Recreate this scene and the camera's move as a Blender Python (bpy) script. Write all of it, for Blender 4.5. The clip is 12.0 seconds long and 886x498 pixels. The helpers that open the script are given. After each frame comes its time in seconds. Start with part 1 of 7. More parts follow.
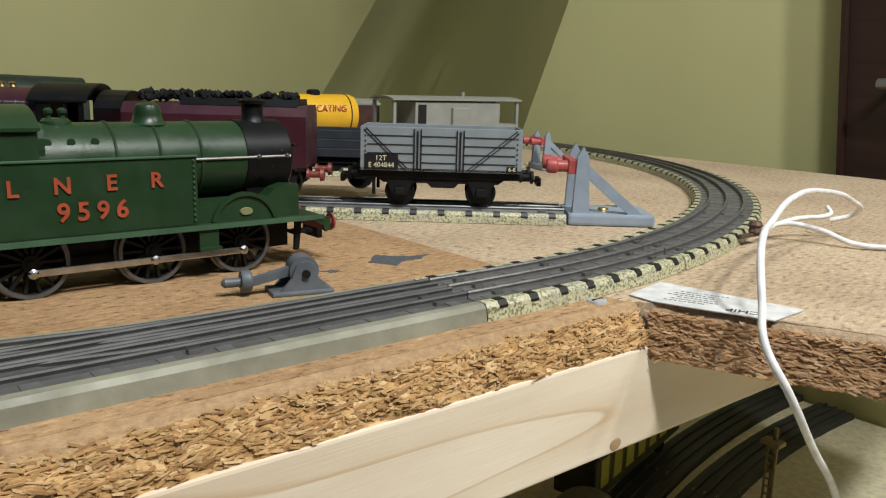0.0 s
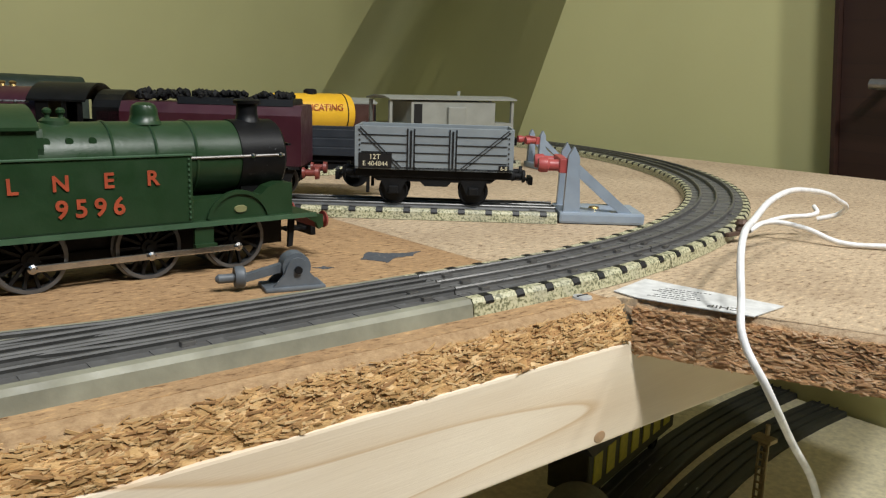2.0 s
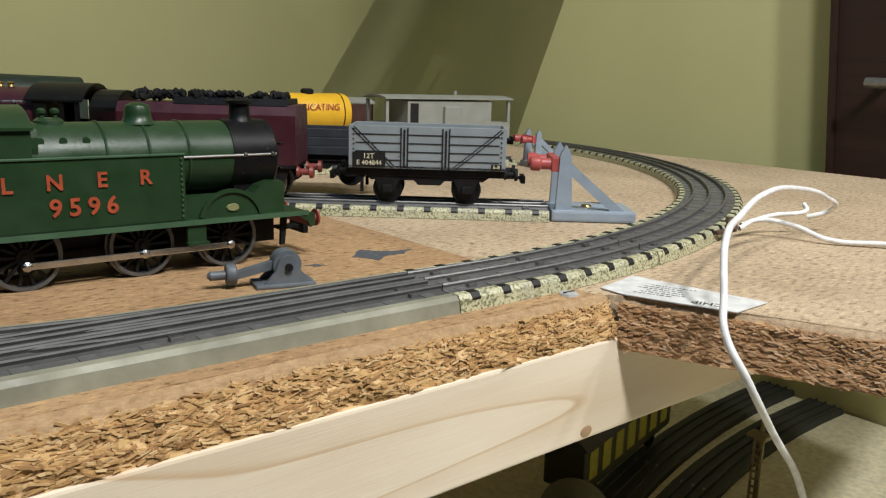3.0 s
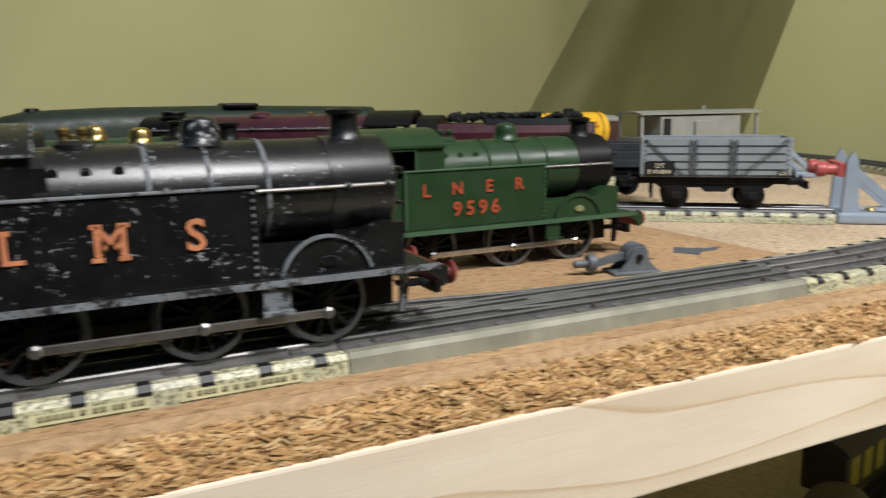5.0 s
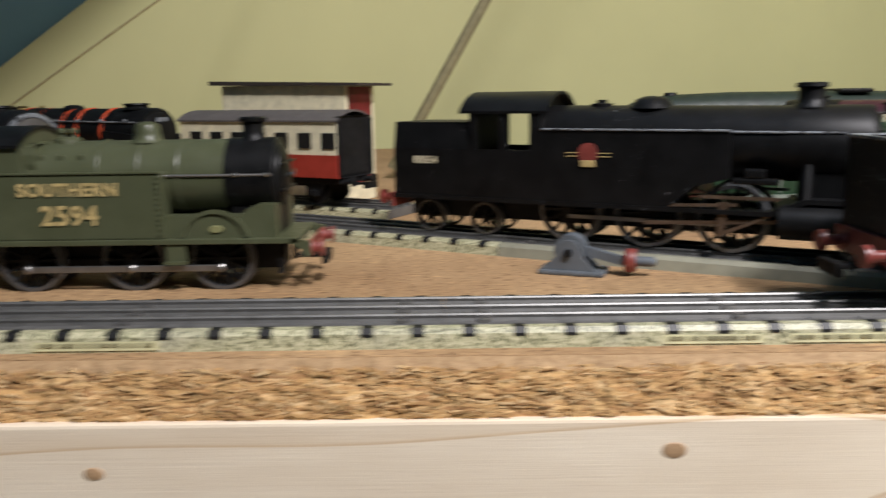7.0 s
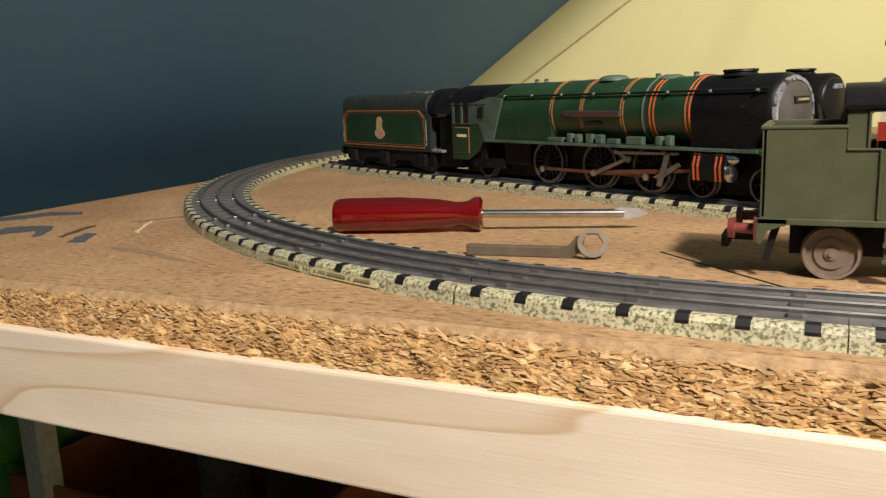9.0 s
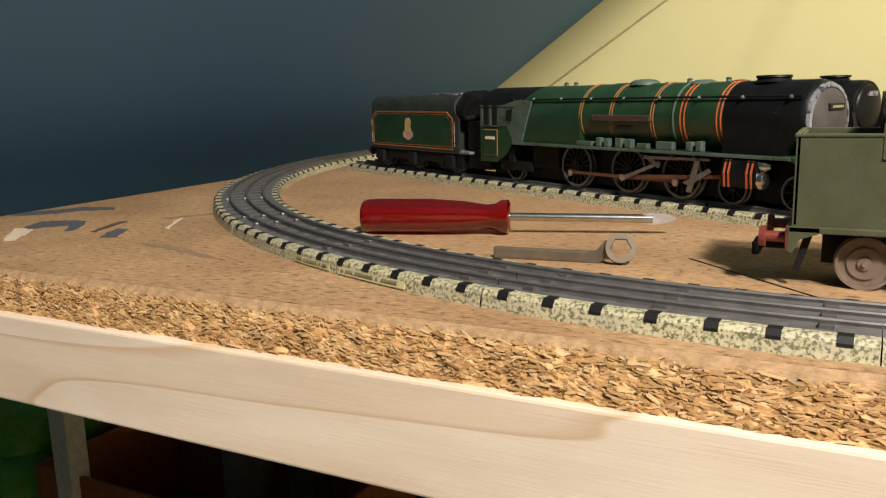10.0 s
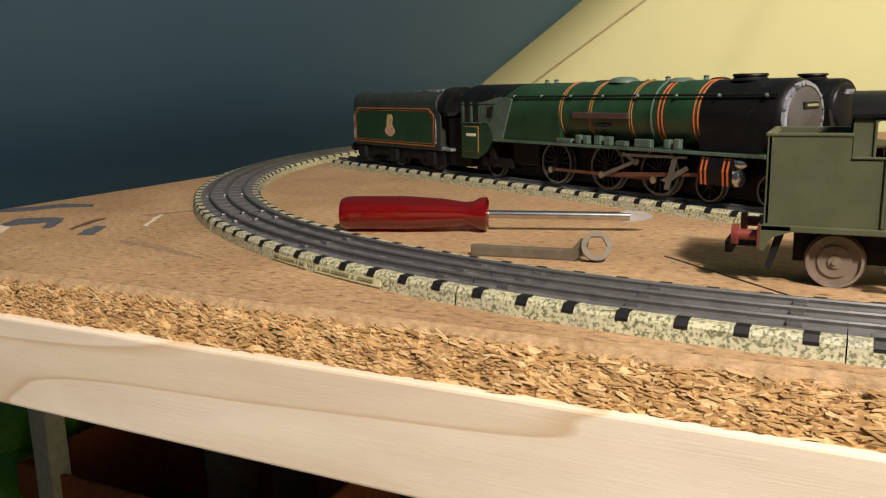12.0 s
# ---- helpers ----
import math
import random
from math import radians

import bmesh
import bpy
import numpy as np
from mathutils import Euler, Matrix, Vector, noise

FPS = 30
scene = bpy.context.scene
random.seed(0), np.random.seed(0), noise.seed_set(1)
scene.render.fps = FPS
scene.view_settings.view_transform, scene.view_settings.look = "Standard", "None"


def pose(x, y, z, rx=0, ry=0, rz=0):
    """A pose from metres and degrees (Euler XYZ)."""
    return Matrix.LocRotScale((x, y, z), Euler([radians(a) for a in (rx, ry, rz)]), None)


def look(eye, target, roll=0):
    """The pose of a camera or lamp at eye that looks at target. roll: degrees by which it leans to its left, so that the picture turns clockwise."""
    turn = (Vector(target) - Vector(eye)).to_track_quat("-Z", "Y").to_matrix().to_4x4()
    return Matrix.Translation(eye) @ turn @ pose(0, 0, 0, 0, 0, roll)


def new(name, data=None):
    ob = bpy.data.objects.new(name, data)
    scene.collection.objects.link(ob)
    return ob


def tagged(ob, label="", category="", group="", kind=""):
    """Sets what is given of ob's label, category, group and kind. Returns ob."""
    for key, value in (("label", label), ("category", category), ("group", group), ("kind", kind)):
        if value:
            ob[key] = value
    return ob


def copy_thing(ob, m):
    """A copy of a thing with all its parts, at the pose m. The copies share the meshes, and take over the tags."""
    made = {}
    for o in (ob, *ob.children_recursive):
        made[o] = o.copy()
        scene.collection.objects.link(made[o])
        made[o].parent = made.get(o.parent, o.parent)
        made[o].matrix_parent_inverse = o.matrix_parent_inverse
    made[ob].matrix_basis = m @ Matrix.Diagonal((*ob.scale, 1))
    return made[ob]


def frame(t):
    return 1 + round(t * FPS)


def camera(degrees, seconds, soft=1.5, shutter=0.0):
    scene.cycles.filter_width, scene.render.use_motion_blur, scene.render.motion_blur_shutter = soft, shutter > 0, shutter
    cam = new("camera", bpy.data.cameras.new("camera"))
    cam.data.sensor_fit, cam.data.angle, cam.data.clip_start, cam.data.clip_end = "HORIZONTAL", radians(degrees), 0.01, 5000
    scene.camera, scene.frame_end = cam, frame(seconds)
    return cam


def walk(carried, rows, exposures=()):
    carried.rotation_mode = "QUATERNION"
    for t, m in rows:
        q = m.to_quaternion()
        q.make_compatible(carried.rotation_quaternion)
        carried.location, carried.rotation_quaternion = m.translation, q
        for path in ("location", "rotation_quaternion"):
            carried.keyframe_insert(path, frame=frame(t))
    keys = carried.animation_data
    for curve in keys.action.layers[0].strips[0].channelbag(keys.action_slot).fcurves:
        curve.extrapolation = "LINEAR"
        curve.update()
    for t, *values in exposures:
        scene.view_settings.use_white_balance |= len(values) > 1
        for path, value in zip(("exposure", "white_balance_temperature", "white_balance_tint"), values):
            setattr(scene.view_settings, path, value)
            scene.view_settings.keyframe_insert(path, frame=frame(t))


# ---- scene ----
cam = camera(57.92, 12.0, soft=1.25, shutter=0.3)
walk(cam, [
    (0, look((0.0899, -0.1466, 0.0610), (0.2760, 0.0804, -0.0007), 1.63)),
    (0.5, look((0.0882, -0.1463, 0.0603), (0.2745, 0.0807, -0.0013), 1.79)),
    (1, look((0.0854, -0.1501, 0.0614), (0.2721, 0.0766, -0.0000), 1.94)),
    (1.5, look((0.0888, -0.1518, 0.0624), (0.2756, 0.0744, -0.0004), 1.71)),
    (2, look((0.0889, -0.1532, 0.0619), (0.2749, 0.0739, -0.0004), 1.75)),
    (2.5, look((0.0906, -0.1551, 0.0616), (0.2761, 0.0722, -0.0009), 1.67)),
    (4.5, look((0.0492, -0.1685, 0.0660), (0.2208, 0.0696, 0.0042), 1.09)),
    (5, look((0.0171, -0.1657, 0.0618), (0.1482, 0.0984, 0.0062), -0.83)),
    (5.5, look((-0.0043, -0.1787, 0.0658), (0.1002, 0.0969, 0.0097), -1.05)),
    (6, look((-0.0445, -0.1766, 0.0588), (0.0308, 0.1083, 0.0025), -1.01)),
    (6.5, look((-0.0909, -0.1747, 0.0516), (-0.0489, 0.1178, -0.0003), -0.27)),
    (7, look((-0.1452, -0.1829, 0.0593), (-0.1465, 0.1117, 0.0028), -0.78)),
    (7.2, look((-0.1754, -0.1851, 0.0602), (-0.1964, 0.1079, -0.0005), -1.41)),
    (8.8, look((-0.3041, -0.1723, 0.0551), (-0.4271, 0.0952, -0.0026), -2.37)),
    (9, look((-0.3101, -0.1694, 0.0544), (-0.4381, 0.0955, -0.0044), -2.34)),
    (9.5, look((-0.3123, -0.1698, 0.0554), (-0.4465, 0.0921, -0.0029), -2.02)),
    (10, look((-0.3108, -0.1700, 0.0548), (-0.4470, 0.0909, -0.0033), -1.57)),
    (10.5, look((-0.3101, -0.1709, 0.0555), (-0.4454, 0.0904, -0.0030), -1.41)),
    (11, look((-0.3106, -0.1711, 0.0555), (-0.4449, 0.0907, -0.0033), -1.37)),
    (11.5, look((-0.3095, -0.1700, 0.0551), (-0.4425, 0.0922, -0.0044), -1.37)),
    (12, look((-0.3077, -0.1692, 0.0557), (-0.4394, 0.0936, -0.0043), -1.42)),
], exposures=[(0, -1.24, 6300, 8), (2.5, -1.24, 6300, 8), (4.5, -1.1, 6300, 10), (5.5, -0.98, 6250, 12), (6.5, -0.84, 6200, 14), (7.2, -0.54, 6300, 15), (8.8, 0.16, 7150, 17), (12, 0.16, 7150, 17)])

# ---- light ----
world = bpy.data.worlds.new("room_air")
scene.world = world
world.use_nodes = True
world.node_tree.nodes["Background"].inputs[0].default_value = (1.0, 0.93, 0.8, 1)
world.node_tree.nodes["Background"].inputs[1].default_value = 0.02


def area_lamp(name, at, aim, size, watts, tint):
    data = bpy.data.lights.new(name, "AREA")
    data.shape, data.size, data.energy, data.color = "DISK", size, watts, tint
    ob = new(name, data)
    ob.matrix_world = look(at, aim)
    return ob


# Two unseen lamps, placed roughly by the shadows they cast.
area_lamp("unseen_lamp", (0.25, -0.60, 0.85), (-0.06, 0.1, 0.0), 0.10, 20.0, (1.0, 0.97, 0.93))
area_lamp("unseen_lamp", (0.66, -0.36, 0.58), (0.35, 0.15, 0.0), 0.06, 5.0, (1.0, 0.97, 0.94))
# Unseen fill lamp, added only to brighten the right-hand wall.
area_lamp("unseen_lamp", (0.12, -0.32, 0.74), (0.80, 0.40, 0.28), 0.12, 10.5, (1.0, 0.97, 0.94))


# ---- materials ----
def shader(name, rough=0.5, metal=0.0, spec=0.5):
    m = bpy.data.materials.new(name)
    m.use_nodes = True
    nt = m.node_tree
    b = nt.nodes["Principled BSDF"]
    b.inputs["Roughness"].default_value = rough
    b.inputs["Metallic"].default_value = metal
    b.inputs["Specular IOR Level"].default_value = spec
    return m, nt, b


def nd(nt, kind, **values):
    n = nt.nodes.new(kind)
    for key, value in values.items():
        n.inputs[key.replace("_", " ")].default_value = value
    return n


def coords(nt, stretch=(1, 1, 1)):
    c = nt.nodes.new("ShaderNodeTexCoord")
    m = nt.nodes.new("ShaderNodeMapping")
    m.inputs["Scale"].default_value = stretch
    nt.links.new(c.outputs["Object"], m.inputs["Vector"])
    return m.outputs["Vector"]


def ramp(nt, source, stops):
    r = nt.nodes.new("ShaderNodeValToRGB")
    e = r.color_ramp.elements
    while len(e) < len(stops):
        e.new(0.5)
    for s, (at, c) in zip(e, stops):
        s.position, s.color = at, (*c, 1)
    nt.links.new(source, r.inputs["Fac"])
    return r.outputs["Color"]


def mixed(nt, fac, a, b, kind="MIX"):
    n = nt.nodes.new("ShaderNodeMix")
    n.data_type, n.blend_type = "RGBA", kind
    for value, socket in ((fac, n.inputs[0]), (a, n.inputs[6]), (b, n.inputs[7])):
        if hasattr(value, "is_linked"):
            nt.links.new(value, socket)
        elif isinstance(value, (int, float)):
            socket.default_value = value
        else:
            socket.default_value = (*value, 1)
    return n.outputs[2]


def noise_tex(nt, vec, scale, detail=4.0, rough=0.6, distort=0.0):
    n = nd(nt, "ShaderNodeTexNoise", Scale=scale, Detail=detail, Roughness=rough, Distortion=distort)
    nt.links.new(vec, n.inputs["Vector"])
    return n.outputs["Fac"]


def bump(nt, b, height, strength, distance):
    n = nd(nt, "ShaderNodeBump", Strength=strength, Distance=distance)
    nt.links.new(height, n.inputs["Height"])
    nt.links.new(n.outputs["Normal"], b.inputs["Normal"])


def paint(name, colour, rough=0.4, chips=0.0, chip_colour=(0.35, 0.36, 0.37), grime=0.25, metal=0.0, scale=1.0, spec=0.5):
    """Old enamel: a colour with blotches of grime, fine orange-peel relief and, if asked, chips down to bare metal."""
    m, nt, b = shader(name, rough, metal, spec)
    v = coords(nt)
    dark = tuple(c * (1 - grime) for c in colour)
    light = tuple(min(1, c * (1 + grime * 0.6) + 0.004) for c in colour)
    col = ramp(nt, noise_tex(nt, v, 90 * scale, 5), [(0.3, dark), (0.7, light)])
    fine = noise_tex(nt, v, 900 * scale, 3)
    if chips > 0:
        spots = noise_tex(nt, v, 420 * scale, 6, 0.75)
        area = noise_tex(nt, v, 60 * scale, 2)
        add = nt.nodes.new("ShaderNodeMath")
        add.operation = "MULTIPLY_ADD"
        add.inputs[1].default_value, add.inputs[2].default_value = 0.35, -0.175
        nt.links.new(area, add.inputs[0])
        total = nt.nodes.new("ShaderNodeMath")
        nt.links.new(spots, total.inputs[0])
        nt.links.new(add.outputs[0], total.inputs[1])
        mask = ramp(nt, total.outputs[0], [(0.70 - chips, (0, 0, 0)), (0.73 - chips, (1, 1, 1))])
        col = mixed(nt, mask, col, chip_colour)
        rr = ramp(nt, mask, [(0, (rough,) * 3), (1, (0.6,) * 3)])
        nt.links.new(rr, b.inputs["Roughness"])
    else:
        rr = ramp(nt, noise_tex(nt, v, 150 * scale, 4), [(0.3, (rough * 0.8,) * 3), (0.75, (min(1, rough * 1.35),) * 3)])
        nt.links.new(rr, b.inputs["Roughness"])
    nt.links.new(col, b.inputs["Base Color"])
    bump(nt, b, fine, 0.12, 0.0004)
    return m


def plain(name, colour, rough=0.5, metal=0.0):
    m, nt, b = shader(name, rough, metal)
    v = coords(nt)
    col = ramp(nt, noise_tex(nt, v, 200, 4), [(0.3, tuple(c * 0.8 for c in colour)), (0.7, tuple(min(1, c * 1.15) for c in colour))])
    nt.links.new(col, b.inputs["Base Color"])
    return m


def chipboard_top(name="chipboard_face", low=(0.29, 0.172, 0.083), high=(0.44, 0.285, 0.145)):
    m, nt, b = shader(name, 0.75)
    v = coords(nt, (1, 1, 1))
    base = ramp(nt, noise_tex(nt, v, 14, 4), [(0.3, low), (0.7, high)])
    vs = coords(nt, (1, 2.2, 1))
    fleck = ramp(nt, noise_tex(nt, vs, 260, 3, 0.7), [(0.30, (0.28, 0.20, 0.13)), (0.45, (0.95, 0.94, 0.92)), (0.55, (1.0, 1.0, 1.0)), (0.70, (1.45, 1.42, 1.3))])
    col = mixed(nt, 1.0, base, fleck, "MULTIPLY")
    dots = ramp(nt, noise_tex(nt, vs, 900, 2, 0.5), [(0.62, (0, 0, 0)), (0.70, (0.6, 0.6, 0.6))])
    col = mixed(nt, dots, col, (0.16, 0.085, 0.04))
    nt.links.new(col, b.inputs["Base Color"])
    bump(nt, b, noise_tex(nt, vs, 420, 4), 0.35, 0.0006)
    return m


def chipboard_edge(name, tint, skin_tint=(1, 1, 1)):
    m, nt, b = shader(name, 0.85)
    v = coords(nt, (0.45, 1, 1.6))
    vor = nd(nt, "ShaderNodeTexVoronoi", Scale=420)
    nt.links.new(v, vor.inputs["Vector"])
    sep = nt.nodes.new("ShaderNodeSeparateColor")
    nt.links.new(vor.outputs["Color"], sep.inputs[0])
    c = [tuple(k * t for k, t in zip(s, tint)) for s in ((0.35, 0.19, 0.075), (0.48, 0.28, 0.105), (0.57, 0.36, 0.15), (0.68, 0.47, 0.24))]
    col = ramp(nt, sep.outputs[0], [(0.05, c[0]), (0.3, c[1]), (0.65, c[2]), (1.0, c[3])])
    big = ramp(nt, noise_tex(nt, coords(nt, (0.5, 1, 1.5)), 120, 4), [(0.26, (0.7, 0.62, 0.54)), (0.38, (1, 1, 1))])
    col = mixed(nt, 1.0, col, big, "MULTIPLY")
    # the pressed skin of the board is finer and duller than its core
    place = nt.nodes.new("ShaderNodeSeparateXYZ")
    nt.links.new(coords(nt), place.inputs[0])
    wave = nt.nodes.new("ShaderNodeMath")
    wave.operation = "MULTIPLY_ADD"
    wave.inputs[1].default_value = 0.006
    nt.links.new(noise_tex(nt, coords(nt), 110, 5, 0.7), wave.inputs[0])
    nt.links.new(place.outputs[2], wave.inputs[2])
    skin = nt.nodes.new("ShaderNodeMapRange")
    skin.inputs["From Min"].default_value, skin.inputs["From Max"].default_value = -0.0005, 0.0012
    nt.links.new(wave.outputs[0], skin.inputs["Value"])
    fine = ramp(nt, noise_tex(nt, coords(nt, (1, 1.6, 1.6)), 420, 4, 0.7), [(0.3, tuple(k * t for k, t in zip((0.27, 0.165, 0.08), skin_tint))), (0.7, tuple(k * t for k, t in zip((0.44, 0.295, 0.155), skin_tint)))])
    col = mixed(nt, skin.outputs["Result"], col, fine)
    nt.links.new(col, b.inputs["Base Color"])
    bump(nt, b, noise_tex(nt, v, 500, 5), 0.6, 0.001)
    return m


def flake_mat(name, tint):
    m, nt, b = shader(name, 0.8)
    g = nt.nodes.new("ShaderNodeNewGeometry")
    c = [tuple(k * t for k, t in zip(s, tint)) for s in ((0.33, 0.18, 0.075), (0.46, 0.27, 0.105), (0.56, 0.355, 0.155), (0.68, 0.48, 0.25))]
    col = ramp(nt, g.outputs["Random Per Island"], [(0.0, c[0]), (0.3, c[1]), (0.7, c[2]), (1.0, c[3])])
    nt.links.new(col, b.inputs["Base Color"])
    return m


def pine(name, light=(0.83, 0.73, 0.59), dark=(0.66, 0.50, 0.33)):
    """Planed softwood: broad pale growth bands that wander along the length, with fine pores."""
    m, nt, b = shader(name, 0.5)
    warp = noise_tex(nt, coords(nt, (2.1, 1, 15)), 1.0, 2, 0.4)
    mul = nt.nodes.new("ShaderNodeMath")
    mul.operation = "MULTIPLY"
    mul.inputs[1].default_value = 11.0
    nt.links.new(warp, mul.inputs[0])
    wrap = nt.nodes.new("ShaderNodeMath")
    wrap.operation = "FRACT"
    nt.links.new(mul.outputs[0], wrap.inputs[0])
    mid = tuple((p * 2 + q) / 3 for p, q in zip(light, dark))
    col = ramp(nt, wrap.outputs[0], [(0.0, light), (0.50, light), (0.90, mid), (0.955, dark), (0.975, light)])
    soft = ramp(nt, noise_tex(nt, coords(nt, (1, 1, 5)), 16, 3), [(0.3, (0.93, 0.90, 0.86)), (0.7, (1.05, 1.05, 1.04))])
    col = mixed(nt, 1.0, col, soft, "MULTIPLY")
    fine = noise_tex(nt, coords(nt, (1, 20, 60)), 40, 4)
    col = mixed(nt, 0.10, col, ramp(nt, fine, [(0.3, (0.55, 0.4, 0.25)), (0.7, (0.95, 0.88, 0.74))]), "MULTIPLY")
    nt.links.new(col, b.inputs["Base Color"])
    bump(nt, b, fine, 0.1, 0.0006)
    return m


def wall_paint(name, colour):
    m, nt, b = shader(name, 0.7, spec=0.3)
    v = coords(nt)
    col = ramp(nt, noise_tex(nt, v, 3, 4), [(0.3, tuple(c * 0.94 for c in colour)), (0.7, tuple(c * 1.04 for c in colour))])
    nt.links.new(col, b.inputs["Base Color"])
    bump(nt, b, noise_tex(nt, v, 260, 4), 0.12, 0.001)
    return m


def ballast_print():
    """Printed tinplate ballast: cream with olive and black speckles."""
    m, nt, b = shader("printed_ballast", 0.45)
    v = coords(nt)
    col = ramp(nt, noise_tex(nt, v, 1150, 2, 0.6), [(0.40, (0.14, 0.14, 0.075)), (0.49, (0.42, 0.41, 0.25)), (0.60, (0.54, 0.51, 0.34))])
    wear = noise_tex(nt, v, 45, 4)
    col = mixed(nt, ramp(nt, wear, [(0.5, (0, 0, 0)), (0.75, (0.5, 0.5, 0.5))]), col, (0.30, 0.29, 0.24))
    nt.links.new(col, b.inputs["Base Color"])
    return m


YELLOW = wall_paint("yellow_wall_paint", (0.56, 0.54, 0.27))
BLUE = wall_paint("blue_wall_paint", (0.105, 0.250, 0.46))
CHIP, EDGE, FLAKE = chipboard_top(), chipboard_edge("chipboard_cut_edge", (1, 1, 1)), flake_mat("wood_flakes", (1, 1, 1))
EDGE2, FLAKE2 = chipboard_edge("weathered_chipboard_edge", (1.15, 1.12, 1.30), (1.25, 1.4, 1.7)), flake_mat("weathered_flakes", (1.10, 1.08, 1.28))
CHIP2 = chipboard_top("pale_chipboard_face", (0.40, 0.30, 0.195), (0.53, 0.415, 0.28))
PINE = pine("planed_pine")
BALLAST = ballast_print()
TIN = paint("gunmetal_tinplate", (0.135, 0.133, 0.128), 0.5, grime=0.35, metal=0.35)
# Two copies of rail steel: lighter for lit streaks, darker on the points.
RAIL = plain("worn_steel_rail", (0.20, 0.197, 0.19), 0.47, 0.7)
SHADED_RAIL = plain("shaded_point_rail", (0.085, 0.084, 0.081), 0.6, 0.35)
SWITCH_GREY = paint("grey_point_base", (0.25, 0.245, 0.18), 0.55)
BLACK = paint("worn_black_enamel", (0.005, 0.0052, 0.0056), 0.31, chips=0.070, chip_colour=(0.34, 0.36, 0.38), scale=1.9, spec=0.5)
SATIN_BLACK = paint("satin_black_paint", (0.0035, 0.0036, 0.0039), 0.42, chips=0.03, chip_colour=(0.12, 0.125, 0.13), scale=1.6, spec=0.22)
MATT_BLACK = paint("matt_black_metal", (0.006, 0.006, 0.0066), 0.6, spec=0.2)
WORN = paint("rubbed_bare_edges", (0.19, 0.205, 0.22), 0.5, chips=0.165, chip_colour=(0.012, 0.012, 0.013), grime=0.4, scale=1.2)
GREEN = paint("apple_green_enamel", (0.0145, 0.040, 0.0135), 0.34, grime=0.15)
NEAR_BLACK_GREEN = paint("near_black_green", (0.010, 0.021, 0.013), 0.5)
DARK_GREEN = paint("dark_green_enamel", (0.013, 0.038, 0.016), 0.34, grime=0.25)
LOCO_GREEN = paint("brunswick_green_enamel", (0.014, 0.048, 0.019), 0.30, chips=0.035, chip_colour=(0.13, 0.20, 0.15), scale=1.3)
OLIVE = paint("olive_green_enamel", (0.068, 0.076, 0.039), 0.36, grime=0.12)
MAROON = paint("maroon_enamel", (0.048, 0.010, 0.017), 0.38, grime=0.2)
STOP_RED = paint("stop_red", (0.40, 0.075, 0.07), 0.42, grime=0.2)
RED = paint("buffer_red", (0.22, 0.045, 0.035), 0.42, grime=0.35)
ORANGE_RED = paint("bright_vermilion", (0.72, 0.10, 0.03), 0.4)
STEEL = plain("bright_steel", (0.55, 0.54, 0.52), 0.25, 1.0)
DULL_STEEL = plain("dull_steel", (0.30, 0.29, 0.28), 0.42, 0.9)
TYRE = plain("grey_wheel_tyre", (0.15, 0.153, 0.157), 0.4, 0.7)
WHEEL_BLACK = paint("black_wheel_casting", (0.005, 0.005, 0.0054), 0.45, spec=0.25)
BRASS = plain("brass", (0.62, 0.45, 0.18), 0.3, 1.0)
TRANSFER = paint("orange_gold_transfer", (0.58, 0.22, 0.10), 0.5, chips=0.06, chip_colour=(0.05, 0.03, 0.02), scale=2.2)
TRANSFER_RED = paint("red_transfer", (0.36, 0.062, 0.022), 0.5, chips=0.05, chip_colour=(0.035, 0.06, 0.03), scale=2.4)
TRANSFER_GOLD = paint("gold_transfer", (0.5, 0.38, 0.16), 0.5)
CREAM = plain("cream_print", (0.72, 0.66, 0.46), 0.5)
PLATE = plain("yellowed_plate_print", (0.47, 0.44, 0.25), 0.5)
PLATE_INK = plain("olive_plate_ink", (0.20, 0.185, 0.10), 0.5)
INK = plain("black_ink", (0.007, 0.007, 0.007), 0.5)


# ---- mesh helpers ----
def part(name, bm, material, parent=None, label="", smooth=False):
    me = bpy.data.meshes.new(name)
    bmesh.ops.recalc_face_normals(bm, faces=bm.faces)
    if smooth:
        for f in bm.faces:
            f.smooth = True
        for e in bm.edges:
            if len(e.link_faces) == 2 and e.calc_face_angle(0) > 0.6:
                e.smooth = False
    bm.to_mesh(me)
    bm.free()
    me.materials.append(material)
    ob = new(name, me)
    if parent is not None:
        ob.parent = parent
    if label:
        ob["label"] = label
    return ob


def again(ob, x, y, z, rz=0, sy=1):
    """Another part on the same mesh, beside the first."""
    o = ob.copy()
    scene.collection.objects.link(o)
    o.matrix_basis = pose(x, y, z, 0, 0, rz) @ Matrix.Diagonal((1, sy, 1, 1))
    return o


def thing(name, at, label, category, group="", kind=""):
    ob = new(name)
    ob.empty_display_size = 0.02
    ob.matrix_world = at
    return tagged(ob, label, category, group, kind)


def box(bm, x0, x1, y0, y1, z0, z1, bevel=0.0):
    made = bmesh.ops.create_cube(bm, size=1)["verts"]
    bmesh.ops.transform(bm, verts=made, matrix=Matrix.Translation(((x0 + x1) / 2, (y0 + y1) / 2, (z0 + z1) / 2)) @ Matrix.Diagonal((x1 - x0, y1 - y0, z1 - z0, 1)))
    if bevel:
        edges = list({e for v in made for e in v.link_edges})
        bmesh.ops.bevel(bm, geom=edges, offset=bevel, segments=2, affect="EDGES", profile=0.6)
    return bm


